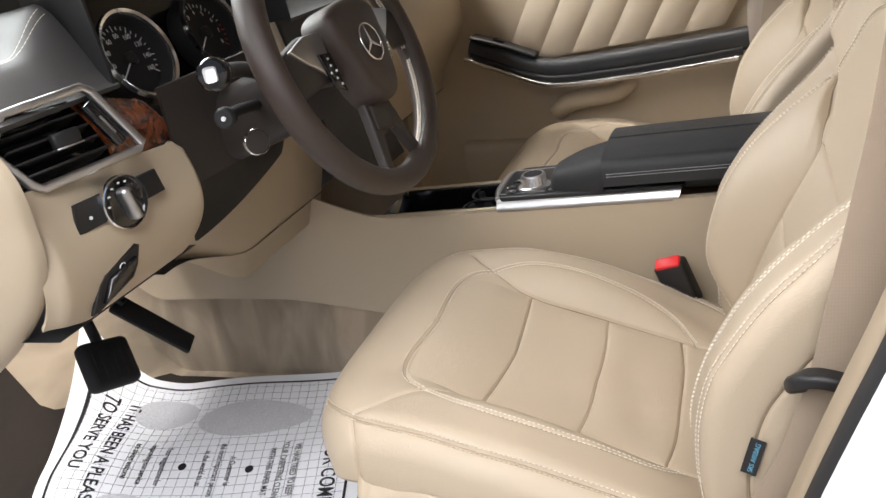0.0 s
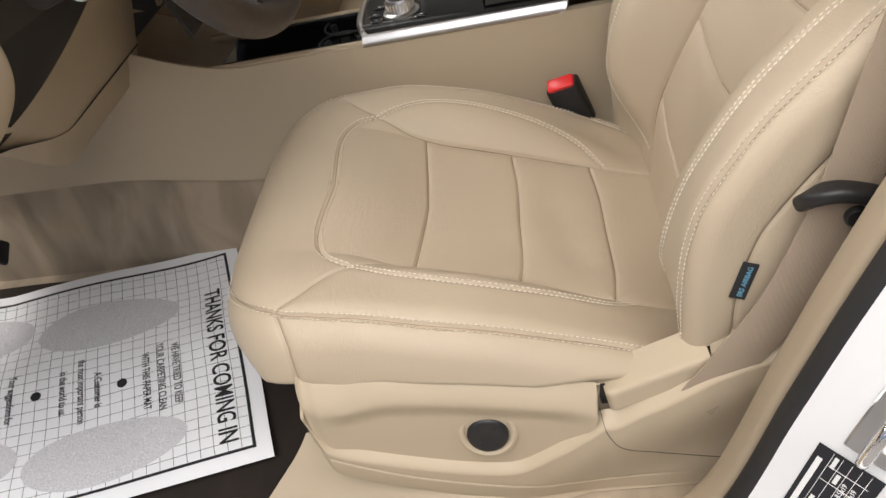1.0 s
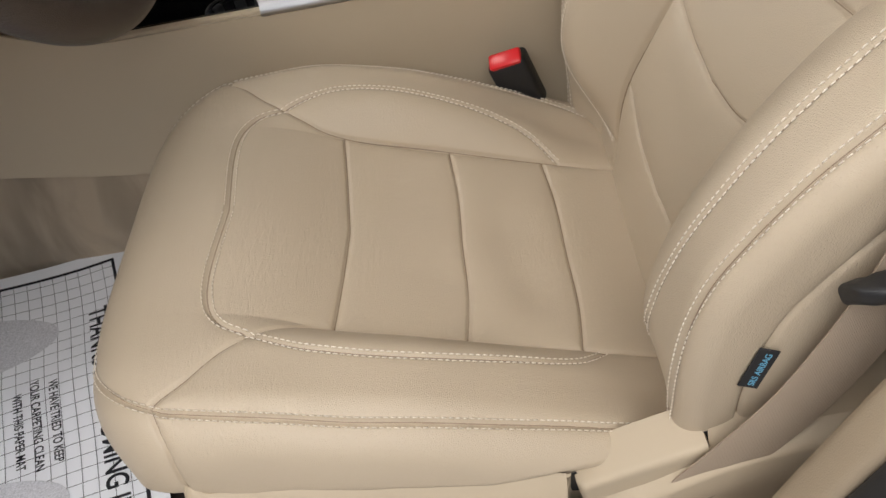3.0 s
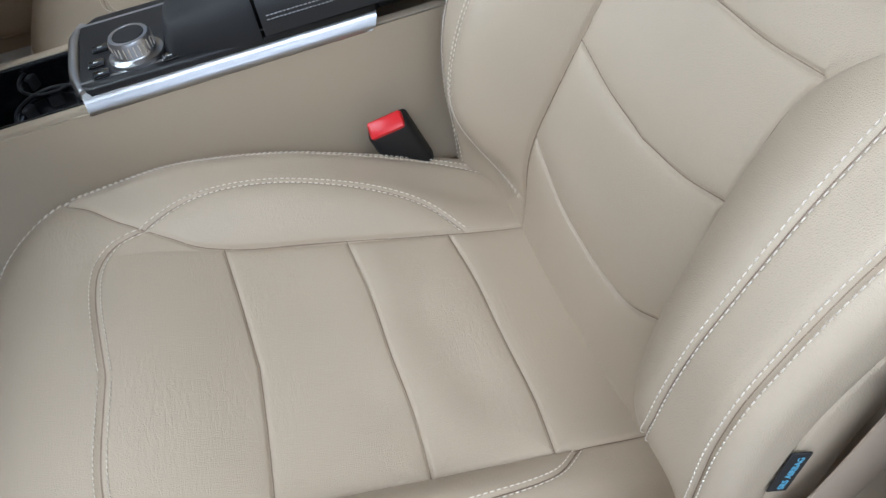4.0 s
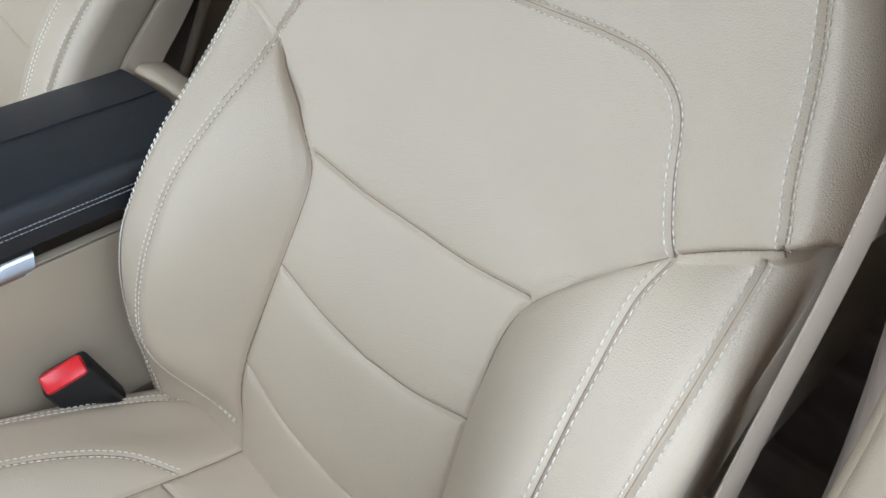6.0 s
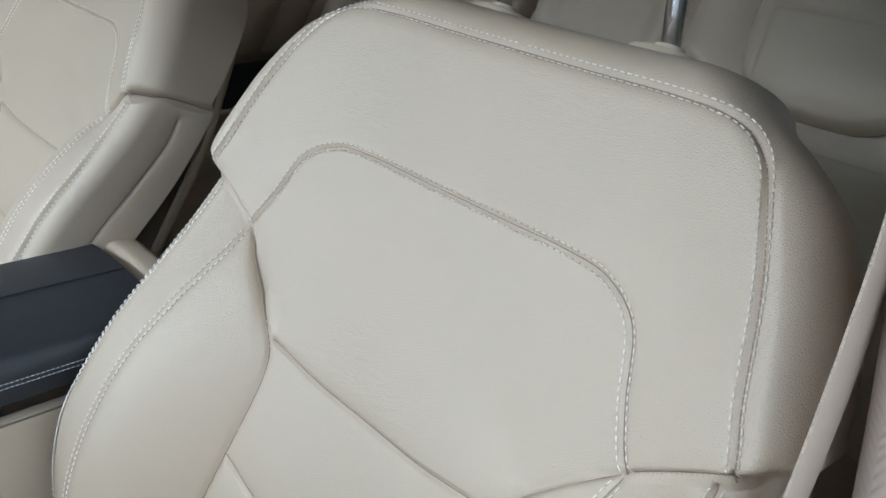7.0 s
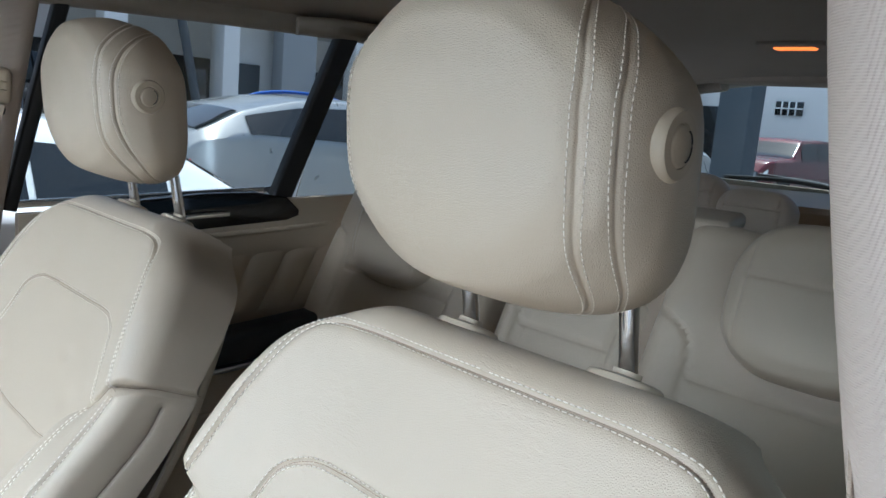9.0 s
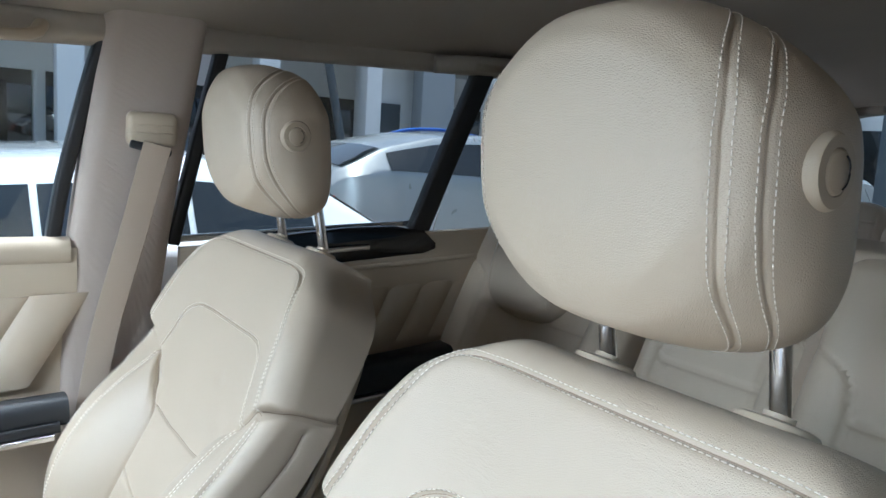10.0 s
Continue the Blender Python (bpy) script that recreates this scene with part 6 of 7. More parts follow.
rod(rear_door, "trim_line", [(0.5, 1.118, 0.800), (0.9, 1.116, 0.815), (1.2, 1.12, 0.835)], (0.02, 0.012, 0.004), soft_beige)
rod(rear_door, "armrest", [(0.62, 1.09, 0.575), (0.80, 1.075, 0.575), (1.15, 1.085, 0.60)], (0.075, 0.075, 0.02), black_leather, "padded black armrest")
rod(rear_door, "armrest_edge", [(0.62, 1.062, 0.535), (0.80, 1.045, 0.535), (1.15, 1.055, 0.558)], (0.02, 0.012, 0.004), satin, "dark grey edge strip")
rod(rear_door, "window_line", [(0.42, 1.165, 0.874), (0.98, 1.165, 0.902)], (0.012, 0.014, 0.003), chrome, "bright window line")
rod(rear_door, "lock_pin", [(1.155, 1.13, 0.895), (1.155, 1.13, 0.93)], (0.006, 0.006, 0.002), black_plastic)

pillar("pillar_passenger", [(0.29, 1.165, 0.25), (0.30, 1.165, 0.60), (0.325, 1.150, 0.87), (0.355, 1.095, 1.15), (0.372, 1.055, 1.32)], 0.170, 0.10, pillar_cloth, "passenger door pillar trim in beige cloth")
belt_b = thing("seat_belt", "beige passenger seat belt hanging from a guide on the pillar", "seat belt")
part("webbing", sweep_bm(smooth_line([(0.365, 1.020, 1.06), (0.335, 1.065, 0.90), (0.290, 1.095, 0.70), (0.25, 1.10, 0.45)], 0.03), rounded(0.046, 0.0016, 0.0007), False, (0.2, 1, 0)), webbing, belt_b)
part("guide", box_bm((0.085, 0.030, 0.060), 0.012, 3, pose(0.362, 1.050, 1.085, 12, 0, -6)), plastic_beige, belt_b, "beige plastic belt guide")
part("guide_slot", box_bm((0.070, 0.012, 0.014), 0.004, 2, pose(0.358, 1.040, 1.052, 12, 12, -6)), black_plastic, belt_b, "dark slot")
for k in range(3):
    part("guide_rib", box_bm((0.060, 0.004, 0.003), 0.001, 1, pose(0.364, 1.034, 1.078 + 0.014 * k, 12, 0, -6)), plastic_beige, belt_b)
seal = part("pillar_seal", sweep_bm(smooth_line([(0.205, 1.16, 0.50), (0.215, 1.155, 0.86), (0.255, 1.105, 1.10), (0.285, 1.062, 1.235)], 0.03), rounded(0.024, 0.04, 0.008), False, (0, 1, 0)), black_plastic)
tagged(seal, "black window frame edge on the pillar", "door seal", kind="structure")
bar = part("window_bar", sweep_bm(smooth_line([(0.985, 1.150, 0.885), (1.03, 1.115, 1.05), (1.09, 1.065, 1.27)], 0.03), rounded(0.052, 0.03, 0.008), False, (0, 1, 0)), black_plastic)
tagged(bar, "slanting black bar between the rear side windows", "window bar", kind="structure")
frontbar = part("window_frame", sweep_bm(smooth_line([(0.425, 1.150, 0.87), (0.455, 1.11, 1.05), (0.490, 1.068, 1.245)], 0.03), rounded(0.024, 0.03, 0.006), False, (0, 1, 0)), black_plastic)
tagged(frontbar, "black edge of the rear door window", "window bar", kind="structure")


def pane(name, x0, x1, mat, label, lean=0.0):
    ob = sheet(name, np.linspace(x0, x1, 6), np.linspace(0, 1, 6), lambda u, v: np.stack([u + lean * v, 1.172 - 0.105 * v ** 1.2, 0.86 + 0.42 * v], -1), mat, thick=0.004)
    ob.visible_shadow = mat is tint_glass
    return tagged(ob, label, "car window", kind="structure")


pane("window_1", -0.78, 0.22, window_glass, "clear passenger door window", 0.06)
pane("window_2", 0.42, 1.02, tint_glass, "lightly tinted rear door window", 0.08)
pane("window_3", 1.04, 1.95, tint_glass, "lightly tinted rear quarter window", 0.06)

# Unseen windows, with glass darkened only to dim the rear seats.
for name, x0, x1 in (("window_5", 0.46, 1.30), ("window_6", 1.34, 2.45)):
    ob = sheet(name, np.linspace(x0, x1, 6), np.linspace(0, 1, 6), lambda u, v: np.stack([u + 0 * v, -0.47 + 0.15 * v ** 1.2, 0.84 + 0.44 * v], -1), dimming_glass, thick=0.004)
    tagged(ob, "dark tinted rear window on the driver's side", "car window", kind="structure")
# roof lining
def roof(u, v):
    y = 0.384 + 0.70 * v
    z = 1.338 - 0.085 * np.abs(v) ** 3.2 - 0.05 * ease(-0.1, -0.7, u) - 0.03 * ease(1.8, 2.6, u) + 0.03 * ease(0.6, 1.4, u) * np.abs(v) ** 3
    return np.stack([u, y, z], -1)


ceiling = sheet("ceiling", np.linspace(-0.65, 2.66, 70), np.linspace(-1, 1, 40), roof, roof_cloth, thick=-0.03)
tagged(ceiling, "grey-beige cloth roof lining", "car roof", kind="structure")
for name, y, s in (("roof_rail_passenger", 1.075, 1), ("roof_rail_driver", -0.31, -1)):
    ob = part(name, sweep_bm(smooth_line([(-0.62, y, 1.17), (-0.1, y, 1.225), (0.4, y, 1.252), (1.1, y, 1.275), (1.9, y, 1.275), (2.5, y, 1.24)], 0.05), rounded(0.075, 0.055, 0.022), False), roof_cloth)
    tagged(ob, "padded roof edge above the side windows", "roof edge", kind="structure")
lamp = thing("reading_lamp", "roof edge lamp housing with a warm glowing bulb", "car lamp")
part("housing", sweep_bm(smooth_line([(0.930, 1.030, 1.255), (0.99, 1.005, 1.262), (1.10, 1.005, 1.266), (1.19, 1.030, 1.262)], 0.01), rounded(0.05, 0.034, 0.014), False), roof_cloth, lamp, "padded beige housing")
part("lens", box_bm((0.110, 0.020, 0.016), 0.006, 2, pose(1.055, 0.984, 1.258, 25, 0, 0)), tint_glass, lamp, "clear lens")
part("bulb", box_bm((0.024, 0.006, 0.008), 0.004, 2, pose(1.010, 0.982, 1.258, 25, 0, 0)), lamp_glow, lamp, "warm bulb")
part("bulb", box_bm((0.022, 0.006, 0.008), 0.004, 2, pose(1.105, 0.982, 1.258, 25, 0, 0)), lamp_glow, lamp, "warm bulb")
dome = thing("ceiling_lamp", "small warm lamp glowing in the rear roof lining", "car lamp")
part("rim", box_bm((0.10, 0.16, 0.012), 0.005, 2, pose(1.90, 0.407, 1.333)), roof_cloth, dome)
part("lens", box_bm((0.032, 0.095, 0.010), 0.004, 2, pose(1.895, 0.407, 1.327)), lamp_glow, dome, "warm glowing lens")
visor = thing("sun_visor", "beige sun visor folded up below the windscreen header", "sun visor")
part("pad", box_bm((0.16, 0.40, 0.022), 0.009, 3, pose(-0.36, 0.72, 1.262, 0, -10, 0)), roof_cloth, visor)
handle = thing("grab_handle", "beige grab handle on the roof edge above the passenger door", "grab handle")
part("grip", sweep_bm(smooth_line([(0.00, 1.035, 1.235), (0.02, 1.010, 1.215), (0.10, 1.005, 1.215), (0.17, 1.010, 1.220), (0.19, 1.035, 1.24)], 0.01), rounded(0.022, 0.018, 0.007), False), plastic_beige, handle)

# windscreen, front pillars, rear window and tail
ws = sheet("windscreen", np.linspace(0, 1, 10), np.linspace(-1, 1, 14), lambda u, v: np.stack([-1.25 + 0.62 * u + 0.10 * np.abs(v) ** 2, 0.384 + (0.78 - 0.10 * u) * v, 0.93 + 0.33 * u], -1), window_glass, thick=0.005)
ws.visible_shadow = False
tagged(ws, "clear windscreen", "car window", kind="structure")
for name, y, s in (("pillar_front_passenger", 1.15, 1), ("pillar_front_driver", -0.385, -1)):
    ob = part(name, sweep_bm(smooth_line([(-1.12, y, 0.90), (-0.85, y - 0.03 * s, 1.05), (-0.60, y - 0.08 * s, 1.20)], 0.05), rounded(0.07, 0.06, 0.02), False), pillar_cloth)
    tagged(ob, "windscreen pillar trim", "pillar trim", kind="structure")
ob = box("wall_front", (0.06, 1.7, 0.85), (-1.28, 0.384, 0.52), black_plastic, bevel=0.02)
tagged(ob, "dark bulkhead ahead of the footwell", "bulkhead", kind="structure")
back_glass = sheet("window_4", np.linspace(0, 1, 8), np.linspace(-1, 1, 14), lambda u, v: np.stack([2.66 - 0.12 * u - 0.08 * np.abs(v) ** 2, 0.384 + (0.68 - 0.06 * u) * v, 0.955 + 0.34 * u], -1), rear_glass, thick=0.005)
tagged(back_glass, "lightly tinted rear window", "car window", kind="structure")
ob = sheet("wall_rear", np.linspace(0, 1, 6), np.linspace(-1, 1, 20), lambda u, v: np.stack([2.68 - 0.06 * np.abs(v) ** 2 - 0.02 * u, 0.384 + 0.80 * v, 0.10 + 0.87 * u], -1), plastic_beige, thick=0.03)
tagged(ob, "beige tailgate trim", "tailgate", kind="structure")
for s in (1, -1):
    ob = part("pillar_rear", sweep_bm(smooth_line([(2.62, 0.384 + 0.74 * s, 0.90), (2.56, 0.384 + 0.71 * s, 1.12), (2.46, 0.384 + 0.66 * s, 1.32)], 0.05), rounded(0.16, 0.10, 0.03), False, (0, 1, 0)), roof_cloth)
    tagged(ob, "rear corner pillar trim", "pillar trim", kind="structure")
    ob = part("header_corner", sweep_bm(smooth_line([(2.52, 0.384 + 0.68 * s, 1.20), (2.52, 0.384 + 0.62 * s, 1.29), (2.52, 0.384 + 0.50 * s, 1.315)], 0.02), rounded(0.10, 0.07, 0.02), False, (1, 0, 0)), roof_cloth)
    tagged(ob, "rounded corner of the rear window surround", "window surround", kind="structure")
ob = box("rear_header", (0.14, 1.5, 0.06), (2.50, 0.384, 1.318), roof_cloth, bevel=0.02)
tagged(ob, "padded header above the rear window", "window surround", kind="structure")
shelf = sheet("rear_shelf", np.linspace(0, 1, 8), np.linspace(-1, 1, 20), lambda u, v: np.stack([2.40 + 0.24 * u, 0.384 + 0.72 * v, 0.930 + 0.035 * u - 0.02 * np.abs(v)], -1), plastic_beige, thick=0.02)
tagged(shelf, "pale ledge below the rear window", "ledge", kind="structure")
wiper = thing("rear_wiper", "black rear wiper lying along the foot of the rear window", "wiper")
part("blade", sweep_bm(smooth_line([(2.70, 0.92, 0.975), (2.72, 0.70, 0.985), (2.72, 0.48, 0.972)], 0.03), rounded(0.012, 0.016, 0.004), False), rubber, wiper)
part("arm", sweep_bm(smooth_line([(2.72, 0.80, 0.995), (2.74, 0.60, 0.985), (2.74, 0.40, 0.955)], 0.03), rounded(0.018, 0.012, 0.004), False), black_plastic, wiper)


# ---- second and third row ----
def back_cushion(width, tall, deep, crown=0.02):
    """A padded seat back with raised sides, foot at the origin, facing -x, leaning back."""
    def place(s, r):
        up, drop_s = roll_over(s, tall - 0.04, 0.04)
        y, drop_r = roll_over(np.abs(r), width / 2 - 0.04, 0.04)
        out = crown * ease(width * 0.26, width * 0.40, y) + 0.012 * np.sin(np.pi * np.clip(up / tall, 0, 1)) - drop_r - drop_s
        return np.stack([0.40 * up - 0.917 * out, np.sign(r) * y, 0.917 * up + 0.40 * out], -1)
    return place


def rear_headrest(parent, y, x, z, width=0.25, tall=0.225, tilt=14):
    rest = new("headrest", None)
    rest.parent = parent
    rest.matrix_local = pose(x, y, z, 0, tilt, 0)
    def pad(b, a):
        ca, sa = np.cos(a), np.sin(a)
        f = np.interp(b, FINE, FINE_F)
        yy = np.sign(ca) * np.abs(ca) ** 0.62 * width / 2
        zz = np.sign(sa) * np.abs(sa) ** 0.62 * tall / 2
        yy = yy * (1 - 0.10 * ease(0.2, 1.0, zz / tall * 2) - 0.08 * ease(0.4, 1.0, -zz / tall * 2))
        front = ease(0.40, 0.28, b)
        inner = ease(width / 2 - 0.030, width / 2 - 0.036, np.abs(yy * f))
        seam = np.exp(-(((zz * f - 0.10 * tall) / 0.003) ** 2)) * inner + np.exp(-(((np.abs(yy * f) - width / 2 + 0.036) / 0.003) ** 2))
        return np.stack([np.interp(b, FINE, FINE_X) * 0.75 + 0.0035 * front * seam, yy * f, zz * f], -1)
    sheet("pad", np.linspace(0, 1, 110), np.linspace(0, 2 * np.pi, 241), pad, smooth_leather, rest, smooth=180)
    for s in (1, -1):
        part("post", sweep_bm(np.array([(0.03, 0.06 * s, -tall * 0.35), (0.03, 0.06 * s, -tall * 0.70)]), ring(0.006, 10), False, (1, 0, 0)), chrome, rest)
    return rest


def rear_seat(name, label, at, width, rest=None, tall=0.66):
    seat = thing(name, label, "car seat", "rear seats", at=at)
    place = back_cushion(width, tall, 0.1)
    seams = {"side": ((0.05, width * 0.30), (0.20, width * 0.315), (0.36, width * 0.33), (0.46, width * 0.36), (0.50, width * 0.5)), "low": ((0.22, 0), (0.22, width * 0.31)), "mid": ((0.40, 0), (0.40, width * 0.335))}
    u, v, p, n = padded(place, np.arange(0, tall + 0.05, 0.006), np.arange(-width / 2 - 0.10, width / 2 + 0.101, 0.006), seams, ())
    kind = np.where(u < 0.22, 0, np.where(u < 0.40, 1, 2))
    kind = np.where((np.abs(v) > width * 0.315) & (u < 0.48), np.where(v > 0, 3, 4), kind)
    panels(u, v, p, kind, ("back_panel", "back_panel", "shoulder_panel", "back_bolster", "back_bolster"), smooth_leather, seat)
    def bench(a, b):
        y, drop = roll_over(np.abs(b), width / 2 - 0.04, 0.04)
        x, down = roll_over(a, 0.42, 0.06)
        return np.stack([0.06 - x, np.sign(b) * y, 0.03 + 0.06 * a + 0.02 * ease(width * 0.28, width * 0.4, y) - drop - down], -1)
    sheet("cushion", np.linspace(0, 0.60, 40), np.linspace(-width / 2 - 0.12, width / 2 + 0.12, 40), bench, smooth_leather, seat, smooth=180)
    box("back_board", (0.03, width * 0.92, tall * 0.93), (0.40 * tall * 0.5 + 0.105, 0, 0.917 * tall * 0.5 - 0.04), dark_carpet, seat, "dark carpeted rear", 0.01, (0, 23.5, 0))
    if rest:
        rear_headrest(seat, *rest)
    return seat


rear_seat("second_row_chair", "second row seat in beige leather behind the driver", (0.955, 0.005, 0.36), 0.50, (0.0, 0.185, 0.515, 0.265, 0.235, 16))
rear_seat("second_row_chair", "second row seat in beige leather behind the passenger seat", (0.955, 0.865, 0.36), 0.52, (0.02, 0.185, 0.475, 0.265, 0.235, 16))
rear_seat("middle_chair", "narrow middle seat of the second row in beige leather", (0.965, 0.415, 0.36), 0.30, None)
flap = thing("middle_headrest", "flat folded middle headrest in dark beige leather", "headrest")
part("pad", box_bm((0.10, 0.24, 0.030), 0.013, 4, pose(1.235, 0.31, 0.960, 0, -8, 10)), smooth_leather, flap)
part("foot", box_bm((0.04, 0.08, 0.05), 0.012, 3, pose(1.245, 0.23, 0.930, 0, -8, 10)), smooth_leather, flap)
strap = thing("seat_belt", "beige second row seat belt running down the seat back", "seat belt")
part("webbing", sweep_bm(smooth_line([(1.225, 0.235, 0.955), (1.13, 0.262, 0.78), (1.05, 0.300, 0.60), (0.97, 0.33, 0.42)], 0.03), rounded(0.05, 0.002, 0.0008), False, (-0.9, 0, 0.4)), webbing, strap)
for y, label in ((0.0, ""), (0.80, "")):
    third = thing("rearmost_chair", "third row seat back in dark beige leather below the rear window", "car seat", "third row seats", at=(2.02, y, 0.36))
    sheet("back", np.linspace(0, 0.62, 40), np.linspace(-0.34, 0.34, 40), back_cushion(0.50, 0.56, 0.1, 0.01), smooth_leather, third, smooth=180)
for y, x, z in ((0.78, 2.22, 0.925), (0.56, 2.18, 0.900), (0.20, 2.2, 0.90), (-0.05, 2.22, 0.90)):
    pad = thing("third_row_headrest", "rounded dark beige headrest of the third row", "headrest", "third row headrests")
    rear_headrest(pad, y, x, z, 0.23, 0.15, 10)


# ---- the lot outside ----
GROUND = -0.45
asphalt = material("asphalt", (0.15, 0.15, 0.15), 0.9, grain=0.5, grain_scale=150, vary=0.2, vary_scale=0.5)
ground = box("ground", (400, 400, 0.2), (0, 0, GROUND - 0.1), asphalt, bevel=0)
tagged(ground, "grey asphalt of the car lot", "ground", kind="structure")
car_glass = material("dark_car_glass", (0.015, 0.018, 0.02), 0.05, coat=0.5, vary=0)
tyre_rubber = material("tyre_rubber", (0.02, 0.02, 0.02), 0.85, grain=0.3)


def car_shape(length, width, sections, clearance=0.22):
    """Side outline by (along, belt height, top height, inset of the top), nose at +x."""
    xs = [s[0] * length for s in sections]
    grid = np.linspace(xs[0], xs[-1], 80)
    belt = eased_table(grid, xs, [s[1] for s in sections], 3)
    top = eased_table(grid, xs, [s[2] for s in sections], 3)
    inset = eased_table(grid, xs, [s[3] for s in sections], 5)
    nose = np.minimum(1, 0.62 + 2.2 * np.minimum(grid - grid[0], grid[-1] - grid) / width)
    def place(u, v):
        a = np.abs(v)
        half = width / 2 * np.interp(u, grid, nose) ** 0.6
        b, t, i = np.interp(u, grid, belt), np.interp(u, grid, top), np.interp(u, grid, inset)
        low = np.clip((1 - a) / 0.45, 0, 1)
        y_low, z_low = half * (0.93 + 0.07 * np.sin(low * 2.4)), clearance + (b - clearance) * low
        up = np.clip((0.55 - a) / 0.25, 0, 1)
        y_up, z_up = half - i * up - 0.01, b + (t - 0.05 - b) * up ** 0.9
        over = np.clip((0.30 - a) / 0.30, 0, 1)
        y = np.where(a > 0.55, y_low, np.where(a > 0.30, y_up, (half - i - 0.01) * np.cos(over * np.pi / 2)))
        z = np.where(a > 0.55, z_low, np.where(a > 0.30, z_up, t - 0.05 + 0.05 * np.sin(over * np.pi / 2)))
        return np.stack([u, np.sign(v) * y, z], -1)
    return place, grid


def make_car(name, label, paint, at, turn, length, width, sections, cabin, wheel_r=0.33, accent=None):
    car = thing(name, label, "car", "cars on the lot")
    place, grid = car_shape(length, width, sections)
    def body(u, v):
        return place(u, v)
    sheet("body", np.linspace(grid[0], grid[-1], 90), np.linspace(-1, 1, 61), body, paint, car, smooth=40)
    sheet("underside", np.linspace(grid[0], grid[-1], 20), np.linspace(-1, 1, 3), lambda u, v: np.stack([u, v * width * 0.42, 0.25 + 0 * u], -1), rubber, car)
    front, rear = cabin
    cuts = np.linspace(rear, front, 4) * length
    for side in (1, -1):
        for a, b in zip(cuts, cuts[1:]):
            sheet("window", np.linspace(a + 0.012, b - 0.012, 8), np.linspace(0.53, 0.34, 6), lambda u, v, side=side: place(u, v * side) + np.array((0, 0.012 * side, 0.004)), car_glass, car, "dark side window")
        for w in (0.31, -0.33):
            hub = part("wheel", disc_bm(((wheel_r * 0.62, -0.1), (wheel_r, -0.09), (wheel_r, 0.09), (wheel_r * 0.92, 0.105), (wheel_r * 0.68, 0.10)), 28, pose(w * length, side * (width / 2 - 0.10), wheel_r, -90 * side, 0, 0)), tyre_rubber, car, "black tyre")
            part("rim", disc_bm(((wheel_r * 0.68, 0.06), (wheel_r * 0.66, 0.095), (wheel_r * 0.5, 0.07), (wheel_r * 0.15, 0.085), (0, 0.085)), 24, pose(w * length, side * (width / 2 - 0.10), wheel_r, -90 * side, 0, 0)), satin, hub, "silver alloy rim")
        sheet("handle", np.linspace(cuts[1] - 0.02, cuts[1] - 0.2, 4), np.linspace(0.62, 0.605, 3), lambda u, v, side=side: place(u, v * side) + np.array((0, 0.02 * side, 0)), satin, car)
        sheet("headlight", np.linspace(0.462, 0.492, 5) * length, np.linspace(0.75, 0.62, 5), lambda u, v, side=side: place(u, v * side) + np.array((0.01, 0.012 * side, 0)), chrome, car, "clear headlight")
        sheet("tail_light", np.linspace(-0.468, -0.494, 5) * length, np.linspace(0.74, 0.60, 5), lambda u, v, side=side: place(u, v * side) + np.array((-0.01, 0.012 * side, 0)), red_plastic, car, "red tail light")
    for a, b, n in ((front * length + 0.02, front * length + 0.52, "windscreen"), (rear * length - 0.02, rear * length - 0.42, "rear_window")):
        sheet(n, np.linspace(a, b, 8), np.linspace(-0.24, 0.24, 10), lambda u, v: place(u, v) + np.array((0.004 if n == "windscreen" else -0.004, 0, 0.008)), car_glass, car, "dark glass")
    if accent:
        sheet("grille", np.linspace(-0.3, 0.3, 8), np.linspace(0, 1, 5), lambda u, v: np.stack([0 * u + length * 0.487 - 0.04 * v, u * width, 0.45 + 0.35 * v], -1), accent, car, "bright grille")
    car.matrix_world = pose(at[0], at[1], GROUND, 0, 0, turn)
    return car


SEDAN = ((-0.5, 0.80, 0.84, 0.05), (-0.46, 0.98, 1.06, 0.06), (-0.33, 1.02, 1.14, 0.08), (-0.2, 0.98, 1.42, 0.20), (-0.02, 0.95, 1.47, 0.22), (0.08, 0.93, 1.40, 0.20), (0.22, 0.90, 1.02, 0.08), (0.40, 0.80, 0.90, 0.06), (0.47, 0.66, 0.76, 0.05), (0.5, 0.50, 0.60, 0.05))
CROSS = ((-0.5, 0.90, 1.00, 0.05), (-0.47, 1.16, 1.26, 0.10), (-0.36, 1.24, 1.50, 0.18), (-0.22, 1.20, 1.64, 0.22), (-0.08, 1.17, 1.67, 0.22), (0.05, 1.13, 1.60, 0.2), (0.20, 1.06, 1.16, 0.1), (0.38, 0.90, 1.03, 0.06), (0.47, 0.76, 0.88, 0.05), (0.5, 0.55, 0.66, 0.05))
TRUCK = ((-0.5, 1.10, 1.40, 0.06), (-0.47, 1.18, 1.84, 0.14), (-0.1, 1.16, 1.92, 0.18), (0.12, 1.15, 1.86, 0.18), (0.22, 1.14, 1.30, 0.08), (0.42, 1.10, 1.22, 0.05), (0.48, 1.05, 1.14, 0.04), (0.5, 0.60, 0.75, 0.04))
white_lot = material("white_lot_paint", (0.80, 0.81, 0.82), 0.2, coat=1.0, vary=0.01)
silver_paint = material("silver_paint", (0.40, 0.42, 0.43), 0.3, 0.5, coat=1.0, vary=0.02)
# Dark red: a red reflection on the black SUV, put into its paint.
dark_paint = material("red_reflection_paint", (0.10, 0.006, 0.010), 0.25, coat=1.0, vary=0.02)
black_paint = material("black_paint", (0.02, 0.021, 0.024), 0.2, coat=1.0, vary=0.02)
